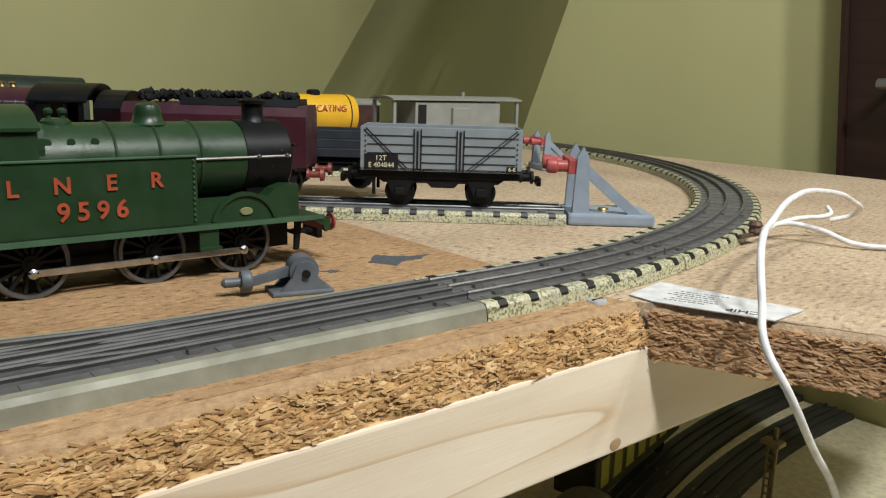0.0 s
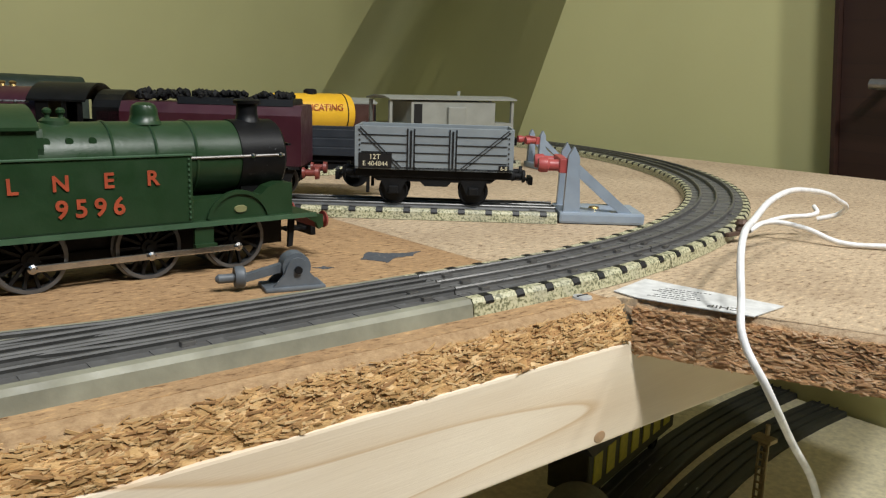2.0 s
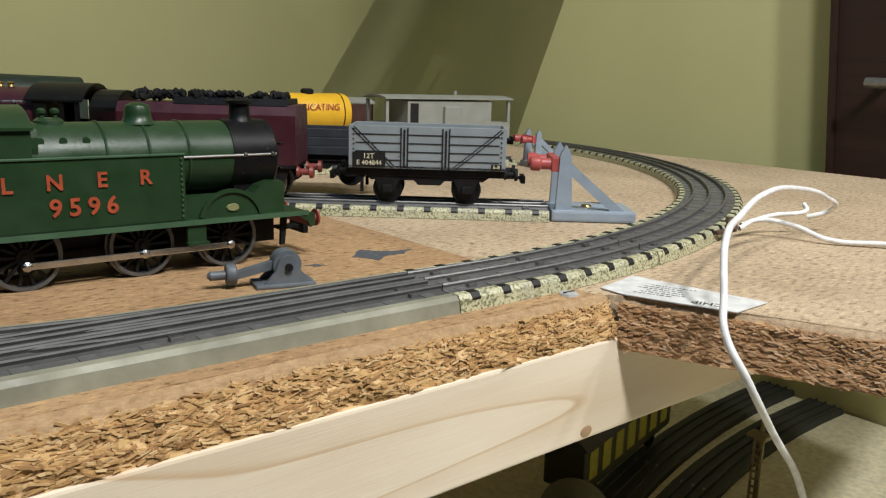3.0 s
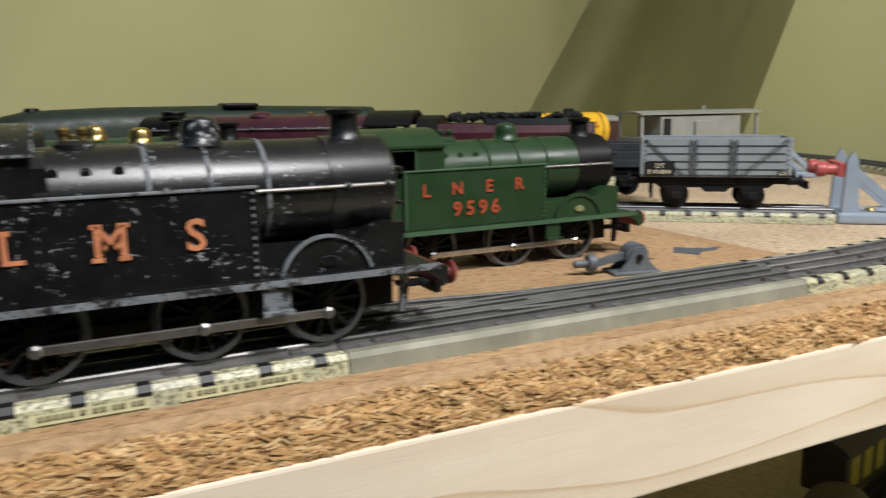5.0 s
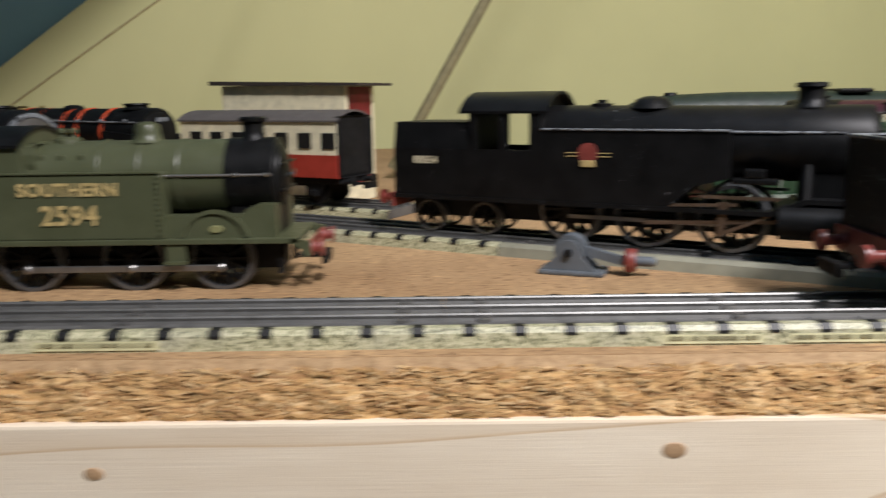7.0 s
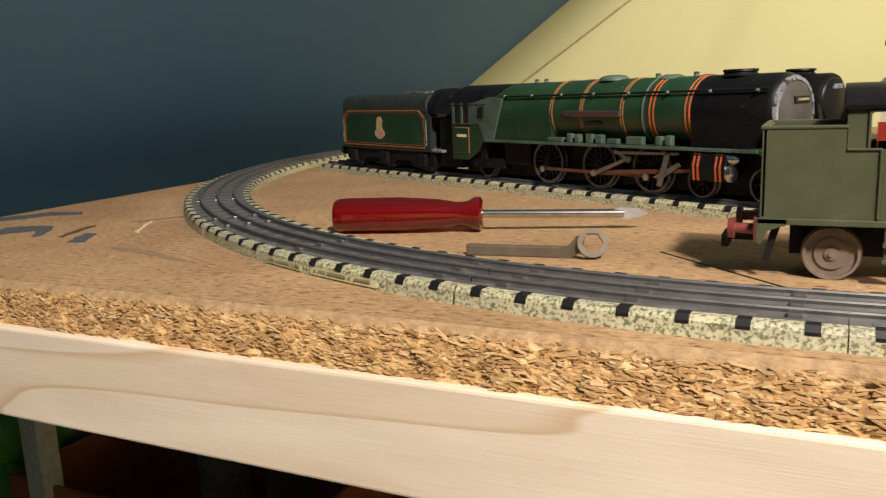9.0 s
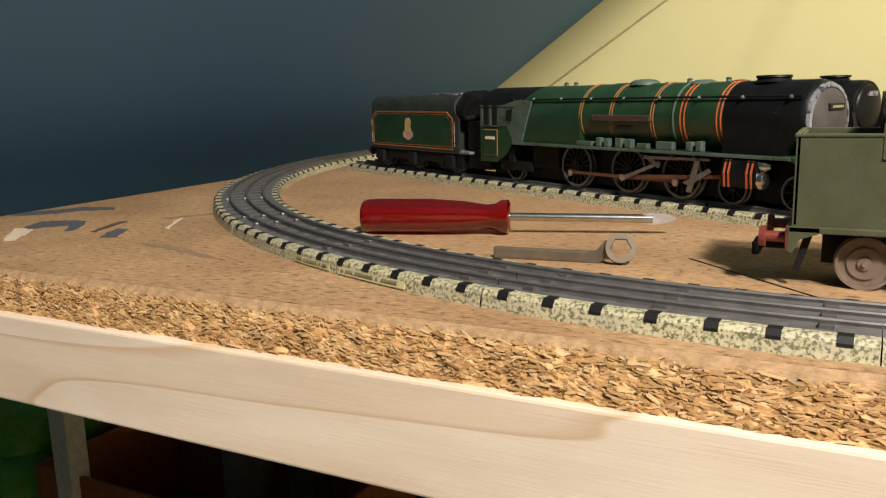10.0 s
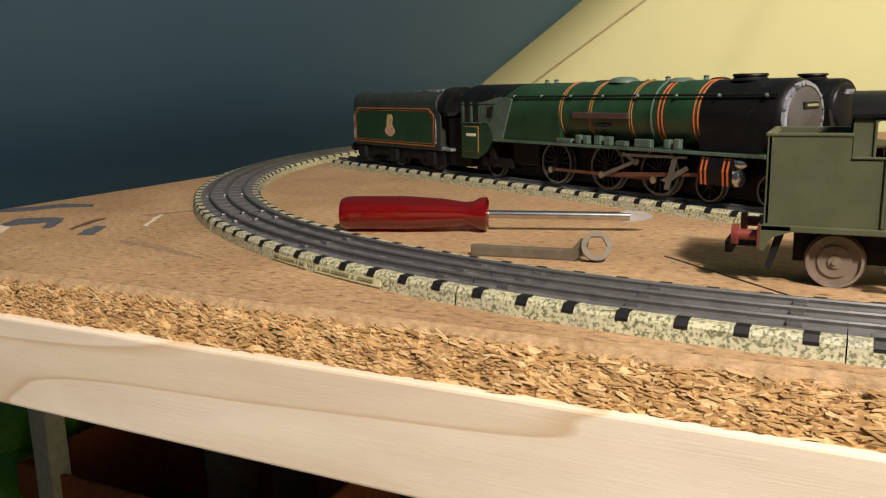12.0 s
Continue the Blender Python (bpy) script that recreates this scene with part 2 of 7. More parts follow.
def rod(bm, a, b, r0, r1=None, n=12):
    a, b = Vector(a), Vector(b)
    turn = (b - a).to_track_quat("Z", "Y").to_matrix().to_4x4()
    bmesh.ops.create_cone(bm, cap_ends=True, segments=n, radius1=r0, radius2=r0 if r1 is None else r1, depth=(b - a).length,
                          matrix=Matrix.Translation((a + b) / 2) @ turn)
    return bm


def turned(bm, profile, base, axis="Z", n=20):
    """A turned solid: (radius, height) pairs round an axis through base."""
    turn = {"Z": Matrix(), "X": Matrix.Rotation(radians(90), 4, "Y"), "Y": Matrix.Rotation(radians(-90), 4, "X")}[axis]
    m = Matrix.Translation(base) @ turn
    rings = []
    for r, h in profile:
        rings.append([bm.verts.new(m @ Vector((max(r, 1e-5) * math.cos(k * math.tau / n), max(r, 1e-5) * math.sin(k * math.tau / n), h))) for k in range(n)])
    for a, b in zip(rings, rings[1:]):
        for k in range(n):
            bm.faces.new((a[k], a[(k + 1) % n], b[(k + 1) % n], b[k]))
    bm.faces.new(rings[0][::-1])
    bm.faces.new(rings[-1])
    return bm


def slab(bm, outline, y0, y1, plane="xz"):
    """An outline in a plane, given thickness across it."""
    def at(p, y):
        return (p[0], y, p[1]) if plane == "xz" else (p[0], p[1], y) if plane == "xy" else (y, p[0], p[1])
    a, b = [bm.verts.new(at(p, y0)) for p in outline], [bm.verts.new(at(p, y1)) for p in outline]
    n = len(outline)
    bm.faces.new(a[::-1])
    bm.faces.new(b)
    for k in range(n):
        bm.faces.new((a[k], a[(k + 1) % n], b[(k + 1) % n], b[k]))
    return bm


def arc(cx, cy, r, a0, a1, n=10):
    return [(cx + r * math.cos(radians(a0 + (a1 - a0) * k / n)), cy + r * math.sin(radians(a0 + (a1 - a0) * k / n))) for k in range(n + 1)]


def ring_slab(bm, cx, cz, r0, r1, a0, a1, y0, y1, n=16):
    return slab(bm, arc(cx, cz, r1, a0, a1, n) + arc(cx, cz, r0, a1, a0, n), y0, y1)


def cord(name, points, radius, material, parent=None, label=""):
    cu = bpy.data.curves.new(name, "CURVE")
    cu.dimensions, cu.bevel_depth, cu.bevel_resolution, cu.resolution_u = "3D", radius, 3, 10
    sp = cu.splines.new("BEZIER")
    sp.bezier_points.add(len(points) - 1)
    for bp, c in zip(sp.bezier_points, points):
        bp.co, bp.handle_left_type, bp.handle_right_type = c, "AUTO", "AUTO"
    ob = new(name + "_line", cu)
    me = bpy.data.meshes.new_from_object(ob.evaluated_get(bpy.context.evaluated_depsgraph_get()))
    bpy.data.objects.remove(ob)
    me.materials.clear()
    me.materials.append(material)
    o = new(name, me)
    if parent is not None:
        o.parent = parent
    if label:
        o["label"] = label
    return o


def lettering(name, text, size, material, parent, m, spacing=1.0, label="", thick=0.00012, bold=0.0):
    """Letters in the built-in font, laid flat in the plane of m (x along, y up)."""
    cu = bpy.data.curves.new(name, "FONT")
    cu.body, cu.size, cu.extrude, cu.space_character, cu.align_x, cu.align_y = text, size, thick, spacing, "CENTER", "CENTER"
    cu.offset, cu.resolution_u = bold, 3
    ob = new(name + "_line", cu)
    me = bpy.data.meshes.new_from_object(ob.evaluated_get(bpy.context.evaluated_depsgraph_get()))
    bpy.data.objects.remove(ob)
    me.materials.clear()
    me.materials.append(material)
    o = new(name, me)
    o.parent, o.matrix_basis = parent, m
    if label:
        o["label"] = label
    return o


def side_text(x, y, z):
    """The pose of lettering on a side that faces -y."""
    return pose(x, y, z, 90, 0, 0)


# ---- the room ----
def wall(name, corners, material, label, category="wall", thick=0.05, away=(0, 0, 0)):
    """A wall from its corners, with its thickness away from the room."""
    bm = bmesh.new()
    a = [bm.verts.new(c) for c in corners]
    b = [bm.verts.new(Vector(c) + Vector(away) * thick) for c in corners]
    n = len(corners)
    bm.faces.new(a)
    bm.faces.new(b[::-1])
    for k in range(n):
        bm.faces.new((a[k], b[k], b[(k + 1) % n], a[(k + 1) % n]))
    return tagged(part(name, bm, material), label, category, kind="structure")


BACK, RIGHT, TOP, FLOOR, FRONT = 1.2, 0.80, 1.3, -0.95, -2.4
KNEE = 0.45
SLOPE = 0.79


def slope_x(z):
    return -0.70 + (z - 0.064) / SLOPE


def wall_y(x):
    return 0.75 + 0.2695 * (x + 0.70)


def slope_foot(z):
    return (slope_x(z), wall_y(slope_x(z)), z)


def edge_y(z):
    return 0.572 - 0.43 * z


def corner_x(z):
    """Where the recess corner meets the back wall, leaning to imitate a shadow edge."""
    return 1.10 + 0.80 * (min(max(z, -0.3), 0.5) - 0.13)


ROUND = 0.15


def corner(z):
    return (corner_x(z) - ROUND, wall_y(corner_x(z) - ROUND), z)


wall("wall_back", [slope_foot(FLOOR), corner(FLOOR), corner(-0.3), corner(0.5), corner(TOP), (slope_x(KNEE), wall_y(slope_x(KNEE)), TOP), slope_foot(KNEE)], YELLOW,
     "yellow painted plaster wall behind the layout", away=(0, 1, 0))
# Recess assumed here; its shape is chosen so this area falls dark.
bm = bmesh.new()
rows = []
for z in (FLOOR, -0.3, -0.1, 0.1, 0.3, 0.5, 0.9, TOP):
    p0, p1, end = Vector(corner(z)), Vector((corner_x(z), wall_y(corner_x(z)), z)), Vector((RIGHT, edge_y(z), z))
    p2 = p1.lerp(end, 0.22)
    line = [p0 * (1 - f) ** 2 + p1 * 2 * f * (1 - f) + p2 * f * f for f in [k / 10 for k in range(11)]] + [p2.lerp(end, k / 6) for k in range(1, 7)]
    rows.append([bm.verts.new(p) for p in line])
for a, b in zip(rows, rows[1:]):
    for k in range(len(a) - 1):
        bm.faces.new((a[k], a[k + 1], b[k + 1], b[k]))
bmesh.ops.solidify(bm, geom=bm.faces[:], thickness=-0.006)
tagged(part("wall_recess", bm, YELLOW, smooth=True), "yellow sloping wall of an assumed recess, shaped to fall into shade", "wall", kind="structure")
wall("wall_right", [(RIGHT, FRONT, FLOOR), (RIGHT, edge_y(FLOOR), FLOOR), (RIGHT, edge_y(TOP), TOP), (RIGHT, FRONT, TOP)], YELLOW,
     "brightly lit yellow painted wall beside a brown door", away=(1, 0, 0), thick=0.03)
wall("ceiling_slope", [(slope_x(FLOOR), FRONT, FLOOR), slope_foot(FLOOR), slope_foot(KNEE), (slope_x(KNEE), FRONT, KNEE)], BLUE,
     "dark blue painted sloping attic ceiling", "ceiling", away=(-0.7, 0, 0.7))
wall("wall_left", [(slope_x(KNEE), FRONT, KNEE), slope_foot(KNEE), (slope_x(KNEE), wall_y(slope_x(KNEE)), TOP), (slope_x(KNEE), FRONT, TOP)], BLUE, "dark blue painted wall above the slope", away=(-1, 0, 0))
wall("wall_front", [(-3, FRONT, FLOOR), (1, FRONT, FLOOR), (1, FRONT, TOP), (-3, FRONT, TOP)], plain("buff_wall_paint", (0.42, 0.40, 0.36), 0.8), "plain buff painted wall", away=(0, -1, 0))
wall("ceiling", [(-1, FRONT, TOP), (1.5, FRONT, TOP), (1.5, BACK + 0.2, TOP), (-1, BACK + 0.2, TOP)], plain("white_ceiling_paint", (0.75, 0.73, 0.68), 0.8), "plain white ceiling", "ceiling", away=(0, 0, 1))
wall("floor", [(-3, FRONT, FLOOR), (1.5, FRONT, FLOOR), (1.5, BACK + 0.2, FLOOR), (-3, BACK + 0.2, FLOOR)], plain("dark_carpet", (0.10, 0.08, 0.06), 0.95), "dark carpeted floor under the layout", "floor", away=(0, 0, -1))

# ---- baseboard ----
YB, ZB = -0.0136, -0.0125
LEFT_X, RIGHT_X, REAR_Y = -0.685, 0.70, 0.745
CORNER = Vector((0.2756, YB, 0))
SIDE = Vector((0.41, -0.91, 0)).normalized()
SEAM = 0.2722


def front_y(x):
    return YB - 0.0037 * x


def rough_edge(bm, a, b, depth, out, sag=0.0, inset=0.0082, amp=1.0):
    """A torn chipboard edge from a to b: a fine grid, pushed in and out."""
    a, b, out = Vector(a), Vector(b), Vector(out)
    n, m = int((b - a).length / 0.0011), 12
    grid = []
    for i in range(n + 1):
        p = a.lerp(b, i / n)
        col = []
        for j in range(m + 1):
            z = -depth * j / m
            w = p + Vector((0, 0, z))
            f = amp * (0.0008 * noise.noise(w * 800) + 0.0012 * noise.noise(w * 300) + 0.0012 * noise.noise(w * 90))
            f = f * (0.2 if j == 0 else 0.35 if j == m else 1.0)
            round_off = -0.0018 * max(0, 1 - j / 2.5) ** 2 - 0.004 * sag * max(0, 1 - j / m) ** 1.5
            drop = -0.0002 * abs(noise.noise(w * 400)) if j == 0 else 0
            col.append(bm.verts.new(w + out * (f + round_off - 0.0016) + Vector((0, 0, drop))))
        p_in = bm.verts.new(p - out * inset + Vector((0, 0, -0.0002)))
        grid.append([p_in] + col)
    for c, d in zip(grid, grid[1:]):
        for j in range(m + 1):
            bm.faces.new((c[j], d[j], d[j + 1], c[j + 1]))
    return bm


def flakes(a, b, depth, out, count, seed, material, name, parent, label, sag=0.0, amp=1.0):
    """Loose torn chips that stand out of a cut chipboard edge."""
    rnd = random.Random(seed)
    a, b, out = Vector(a), Vector(b), Vector(out)
    along = (b - a).normalized()
    verts, faces = [], []
    for k in range(count):
        f = rnd.uniform(0.14, 0.98)
        bed = -0.0016 - 0.004 * sag * (1 - f) ** 1.5 - 0.0018 * max(0, 1 - f * 4.8) ** 2
        p = a.lerp(b, rnd.random()) + Vector((0, 0, -depth * f))
        bed += amp * (0.0012 * noise.noise(p * 300) + 0.0012 * noise.noise(p * 90))
        p = p + out * (bed + rnd.uniform(-0.0002, 0.0004))
        ln, wd, th = 0.0006 + 0.0022 * rnd.random() ** 2, rnd.uniform(0.00015, 0.00044), rnd.uniform(0.00005, 0.00014)
        u = (along + Vector((0, 0, rnd.gauss(0, 0.30))) + out * rnd.uniform(-0.2, 0.2)).normalized()
        w = (Vector((0, 0, 1)) + out * rnd.uniform(-0.28, 0.08)).normalized()
        j = [rnd.uniform(0.55, 1.15) for i in range(4)]
        t = u.cross(w).normalized()
        base = len(verts)
        for su, sw, st in ((-j[0], -0.7, -1), (j[1], -j[2], -1), (j[3], 0.8, -1), (-j[2], j[1], -1), (-j[0], -0.7, 1), (j[1], -j[2], 1), (j[3], 0.8, 1), (-j[2], j[1], 1)):
            verts.append(p + u * ln * su + w * wd * sw + t * th * st)
        faces += [[base + i for i in f] for f in ((0, 1, 2, 3), (7, 6, 5, 4), (0, 4, 5, 1), (1, 5, 6, 2), (2, 6, 7, 3), (3, 7, 4, 0))]
    me = bpy.data.meshes.new(name)
    me.from_pydata(verts, [], faces)
    me.materials.append(material)
    o = new(name, me)
    o.parent = parent
    return tagged(o, label, kind="stuff")


board = thing("baseboard", Matrix(), "flecked tan chipboard layout board with a torn raw edge", "board", kind="structure")
bm = bmesh.new()
slab(bm, [(LEFT_X, front_y(LEFT_X) + 0.0078), (SEAM, front_y(CORNER.x) + 0.0078), (SEAM, REAR_Y), (LEFT_X, REAR_Y)], ZB, 0.0, "xy")
part("board_panel", bm, CHIP, board)
part("cut_edge", rough_edge(bmesh.new(), (LEFT_X, front_y(LEFT_X), 0.0), (CORNER.x, front_y(CORNER.x), 0.0), -ZB + 0.0004, (0, -1, 0), 1.0), EDGE, board, "torn brown chipboard edge", smooth=True)
flakes((LEFT_X, front_y(LEFT_X), 0), (CORNER.x, front_y(CORNER.x), 0), -ZB, (0, -1, 0), 12000, 3, FLAKE, "chip_flakes", board, "loose wood flakes on the torn edge", sag=1.0)

side_board = thing("extension_board", Matrix(), "pale chipboard extension board with a weathered torn edge", "board", kind="structure")
far = CORNER + SIDE * 0.10
bm = bmesh.new()
slab(bm, [(SEAM + 0.0007, REAR_Y), (SEAM + 0.0007, CORNER.y + 0.0078), (CORNER.x + 0.0046, CORNER.y), (far.x + 0.0046, far.y), (RIGHT_X, -0.030), (RIGHT_X, REAR_Y)], -0.0165, -0.0002, "xy")
part("board_panel", bm, CHIP2, side_board)
out = SIDE.cross(Vector((0, 0, 1))).normalized()
out = out if out.x < 0 else -out
part("cut_edge", rough_edge(bmesh.new(), CORNER + Vector((0.001, 0, 0)), far, 0.0167, out, 0.2, 0.0046, 0.5), EDGE2, side_board, "weathered grey-brown chipboard edge", smooth=True)
flakes(CORNER, far, 0.0165, out, 3600, 5, FLAKE2, "chip_flakes", side_board, "loose weathered wood flakes", sag=0.2, amp=0.5)

rail_beam = thing("support_batten", Matrix(), "planed pale pine batten under the board edge", "batten", kind="structure")
part("plank", box(bmesh.new(), LEFT_X - 0.02, 0.66, YB + 0.0002, YB + 0.02, -0.0425, ZB - 0.0002, 0.0008), PINE, rail_beam)
KNOT = plain("pine_knot", (0.42, 0.27, 0.15), 0.5)
for kx, kz, r in ((-0.0942, -0.0203, 0.0022), (-0.2263, -0.0245, 0.0018), (0.2653, -0.040, 0.002)):
    bm = turned(bmesh.new(), [(r, 0), (r * 0.8, 0.0003), (r * 0.3, 0.00042)], (kx, YB + 0.0003, kz), "Y", 14)
    for vtx in bm.verts:
        vtx.co.y = 2 * (YB + 0.0003) - vtx.co.y
        vtx.co.x = kx + (vtx.co.x - kx) * 1.4
    part("knot", bm, KNOT, rail_beam, "dark round knot in the pine")


# ---- track ----
HW, HB, HR = 0.0170, 0.0044, 0.0064


def straight_path(a, b):
    return [Vector((*a, 0)), Vector((*b, 0))]


def curve_path(cx, cy, r, a0, a1):
    n = max(4, int(abs(a1 - a0) / 2.5))
    return [Vector((*p, 0)) for p in arc(cx, cy, r, a0, a1, n)]


def sweep(bm, path, profile, closed=True):
    """A profile of (across, up) pairs carried along a path; across is to the left of the way."""
    rings = []
    for k, p in enumerate(path):
        d = (path[min(k + 1, len(path) - 1)] - path[max(k - 1, 0)]).normalized()
        left = Vector((-d.y, d.x, 0))
        rings.append([bm.verts.new(p + left * o + Vector((0, 0, z))) for o, z in profile])
    m = len(profile)
    for a, b in zip(rings, rings[1:]):
        for j in range(m if closed else m - 1):
            bm.faces.new((a[j], a[(j + 1) % m], b[(j + 1) % m], b[j]))
    if closed:
        bm.faces.new(rings[0])
        bm.faces.new(rings[-1][::-1])
    return bm


def along(path, s):
    for a, b in zip(path, path[1:]):
        d = (b - a).length
        if s <= d or b is path[-1]:
            u = (b - a).normalized()
            return a + u * s, u
        s -= d


def small_block(name, size, material, bevel):
    bm = box(bmesh.new(), -size[0] / 2, size[0] / 2, -size[1] / 2, size[1] / 2, -size[2] / 2, size[2] / 2, bevel)
    me = bpy.data.meshes.new(name)
    bm.to_mesh(me)
    bm.free()
    me.materials.append(material)
    return me


TIN_SHADE = plain("dull_sleeper_print", (0.105, 0.104, 0.100), 0.6)
SLEEPER = small_block("sleeper", (0.0036, 0.026, 0.0003), TIN_SHADE, 0)
END_SHAPE = [(HW - 0.0010, 0.0029), (HW - 0.00035, 0.0029), (HW - 0.00045, 0.0036), (HW - 0.0014, 0.0049), (HW - 0.0041, 0.0049), (HW - 0.0041, 0.0043)]
bm = slab(bmesh.new(), END_SHAPE, -0.0015, 0.0015, "yz")
bmesh.ops.recalc_face_normals(bm, faces=bm.faces)
SLEEPER_END = bpy.data.meshes.new("sleeper_end")
bm.to_mesh(SLEEPER_END)
bm.free()
SLEEPER_END.materials.append(INK)
CLIP = small_block("rail_clip", (0.0032, 0.0016, 0.0010), DULL_STEEL, 0.0002)


def piece(name, mesh, parent, m):
    o = new(name, mesh)
    o.parent, o.matrix_basis = parent, m
    return o


def track(path, grey=False, label="three-rail tinplate track with printed ballast sides", rails=(-0.00825, 0.0, 0.00825), plates=(), marks=True, finish=None):
    t = thing("track_section", Matrix(), label, "track", "tinplate track sections")
    side_mat = finish or (SWITCH_GREY if grey else BALLAST)
    part("base_plate", sweep(bmesh.new(), path, [(-HW + 0.0012, 0.0002), (HW - 0.0012, 0.0002), (HW - 0.0020, HB), (-HW + 0.0020, HB)]), finish or TIN, t)
    for s in (-1, 1):
        prof = [(s * HW, 0.0), (s * (HW - 0.0006), HB * 0.8), (s * (HW - 0.0016), HB + 0.0003), (s * (HW - 0.0042), HB + 0.0003), (s * (HW - 0.0042), HB - 0.0008), (s * (HW - 0.0014), 0.0)]
        part("ballast_side", sweep(bmesh.new(), path, prof), side_mat, t, "grey painted point side" if grey else "cream and olive speckled printed ballast")
    for o in rails:
        w = 0.0007
        prof = [(o - w, HB - 0.0002), (o + w, HB - 0.0002), (o + w * 0.55, HB + 0.0008), (o + w * 0.9, HR - 0.0004), (o + w * 0.5, HR), (o - w * 0.5, HR), (o - w * 0.9, HR - 0.0004), (o - w * 0.55, HB + 0.0008)]
        part("rail", sweep(bmesh.new(), path, prof), finish or (SHADED_RAIL if grey else RAIL), t, "worn steel rail")
    total = sum((b - a).length for a, b in zip(path, path[1:]))
    def turn_at(s):
        p, u = along(path, s)
        return Matrix(((u.x, -u.y, 0, p.x), (u.y, u.x, 0, p.y), (0, 0, 1, p.z), (0, 0, 0, 1)))
    n = max(1, round(total / 0.0122)) if marks else 0
    for k in range(n):
        m = turn_at((k + 0.5) * total / n)
        piece("sleeper", SLEEPER, t, m @ Matrix.Translation((0, 0, HB)))
        for s in (() if grey else (-1, 1)):
            piece("sleeper_end", SLEEPER_END, t, m @ Matrix.Rotation(0 if s > 0 else math.pi, 4, "Z"))
    for s in (0.01, total * 0.5, total - 0.01):
        for o in rails:
            piece("rail_clip", CLIP, t, turn_at(s) @ Matrix.Translation((0, o - 0.0012, HB + 0.0005)))
    for s0, s1 in plates:
        plate, bars = bmesh.new(), bmesh.new()
        n = max(2, int((s1 - s0) / 0.003))
        pts = [along(path, s0 + (s1 - s0) * k / n)[0] for k in range(n + 1)]
        sweep(plate, pts, [(-HW - 0.0003, 0.0006), (-HW + 0.0007, HB * 0.75), (-HW + 0.002, HB * 0.75), (-HW + 0.002, 0.0006)])
        part("name_plate", plate, PLATE, t, "cream maker's plate with black lettering bars")
        k = s0 + 0.0015
        rnd = random.Random(int(s0 * 9999))
        while k < s1 - 0.002:
            w = rnd.uniform(0.0008, 0.0012)
            a, b = along(path, k)[0], along(path, min(k + w, s1 - 0.001))[0]
            sweep(bars, [a, b], [(-HW - 0.0004, 0.0016), (-HW - 0.0002, 0.0023), (-HW + 0.001, 0.0023), (-HW + 0.001, 0.0016)])
            k += w + rnd.choice((0.0004, 0.0004, 0.0012))
        tagged(part("lettering", bars, PLATE_INK, t), kind="stuff")
    return t


CY = HW
track(straight_path((-0.146, CY), (-0.0004, CY)), plates=((0.052, 0.076), (0.082, 0.110)))
track(straight_path((0, CY), (0.0751, CY)), plates=((0.010, 0.032), (0.038, 0.064)))
track(straight_path((-0.3042, CY), (-0.1462, CY)), plates=((0.03, 0.05), (0.06, 0.09)))
track(straight_path((0.0755, CY), (0.2256, CY)), grey=True, label="grey-sided tinplate point where the siding leaves the main line", rails=(-0.00825, -0.0021, 0.0, 0.0042, 0.00825))
RC, RR = (0.25, 0.416), 0.416 - HW
track(straight_path((0.226, CY), (0.25, CY)) + curve_path(*RC, RR, -90, -80)[1:])
for a in range(-80, 40, 30):
    track(curve_path(*RC, RR, a + 0.06, a + 30))
LC, LR = (-0.304, 0.395), 0.395 - HW
track(curve_path(*LC, LR, -103.3, -90.02))
for n, a in enumerate(range(-1033, -1900, -225)):
    track(curve_path(*LC, LR, a / 10 - 22.5, a / 10 - 0.05), plates=((0.066, 0.087), (0.092, 0.122)) if n == 0 else ())
# the siding that leaves at the point
SA = radians(-27.7)
su = Vector((math.cos(SA), math.sin(SA), 0))
s_in = Vector((0.089, CY, 0)) - su * 0.094
track([Vector(p) for p in [(0.183, CY + 0.0004, -0.0004), (0.14, 0.0205, -0.0004), (0.10, 0.0270, -0.0003), (0.065, 0.0362, -0.0002), (0.035, 0.0480, -0.0001), tuple(s_in)]], grey=True, label="grey-sided diverging leg of the point", rails=(-0.00825, 0.0, 0.00825))
track([s_in - su * 0.14, s_in - su * 0.0005], grey=True, label="grey-sided straight siding track")
track([s_in - su * 0.30, s_in - su * 0.1405])


def siding(at, angle, back, fore, **kw):
    u = Vector((math.cos(radians(angle)), math.sin(radians(angle)), 0))
    p = Vector((*at, 0))
    n = max(1, round((back + fore) / 0.146))
    cuts = [p - u * back + u * (back + fore) * k / n for k in range(n + 1)]
    for a, b in zip(cuts, cuts[1:]):
        track([a, b - u * 0.0004], **kw)


siding((0.3625, 0.1004), -39.5, 0.405, 0.0)
siding((-0.3264, 0.166), -28.3, 0.35, 0.02)
siding((-0.228, 0.2486), -28.3, 0.07, 0.07)
siding((0.40, 0.298), -6.0, 0.20, 0.11)
siding((0.10, 0.392), 0.0, 0.16, 0.15)


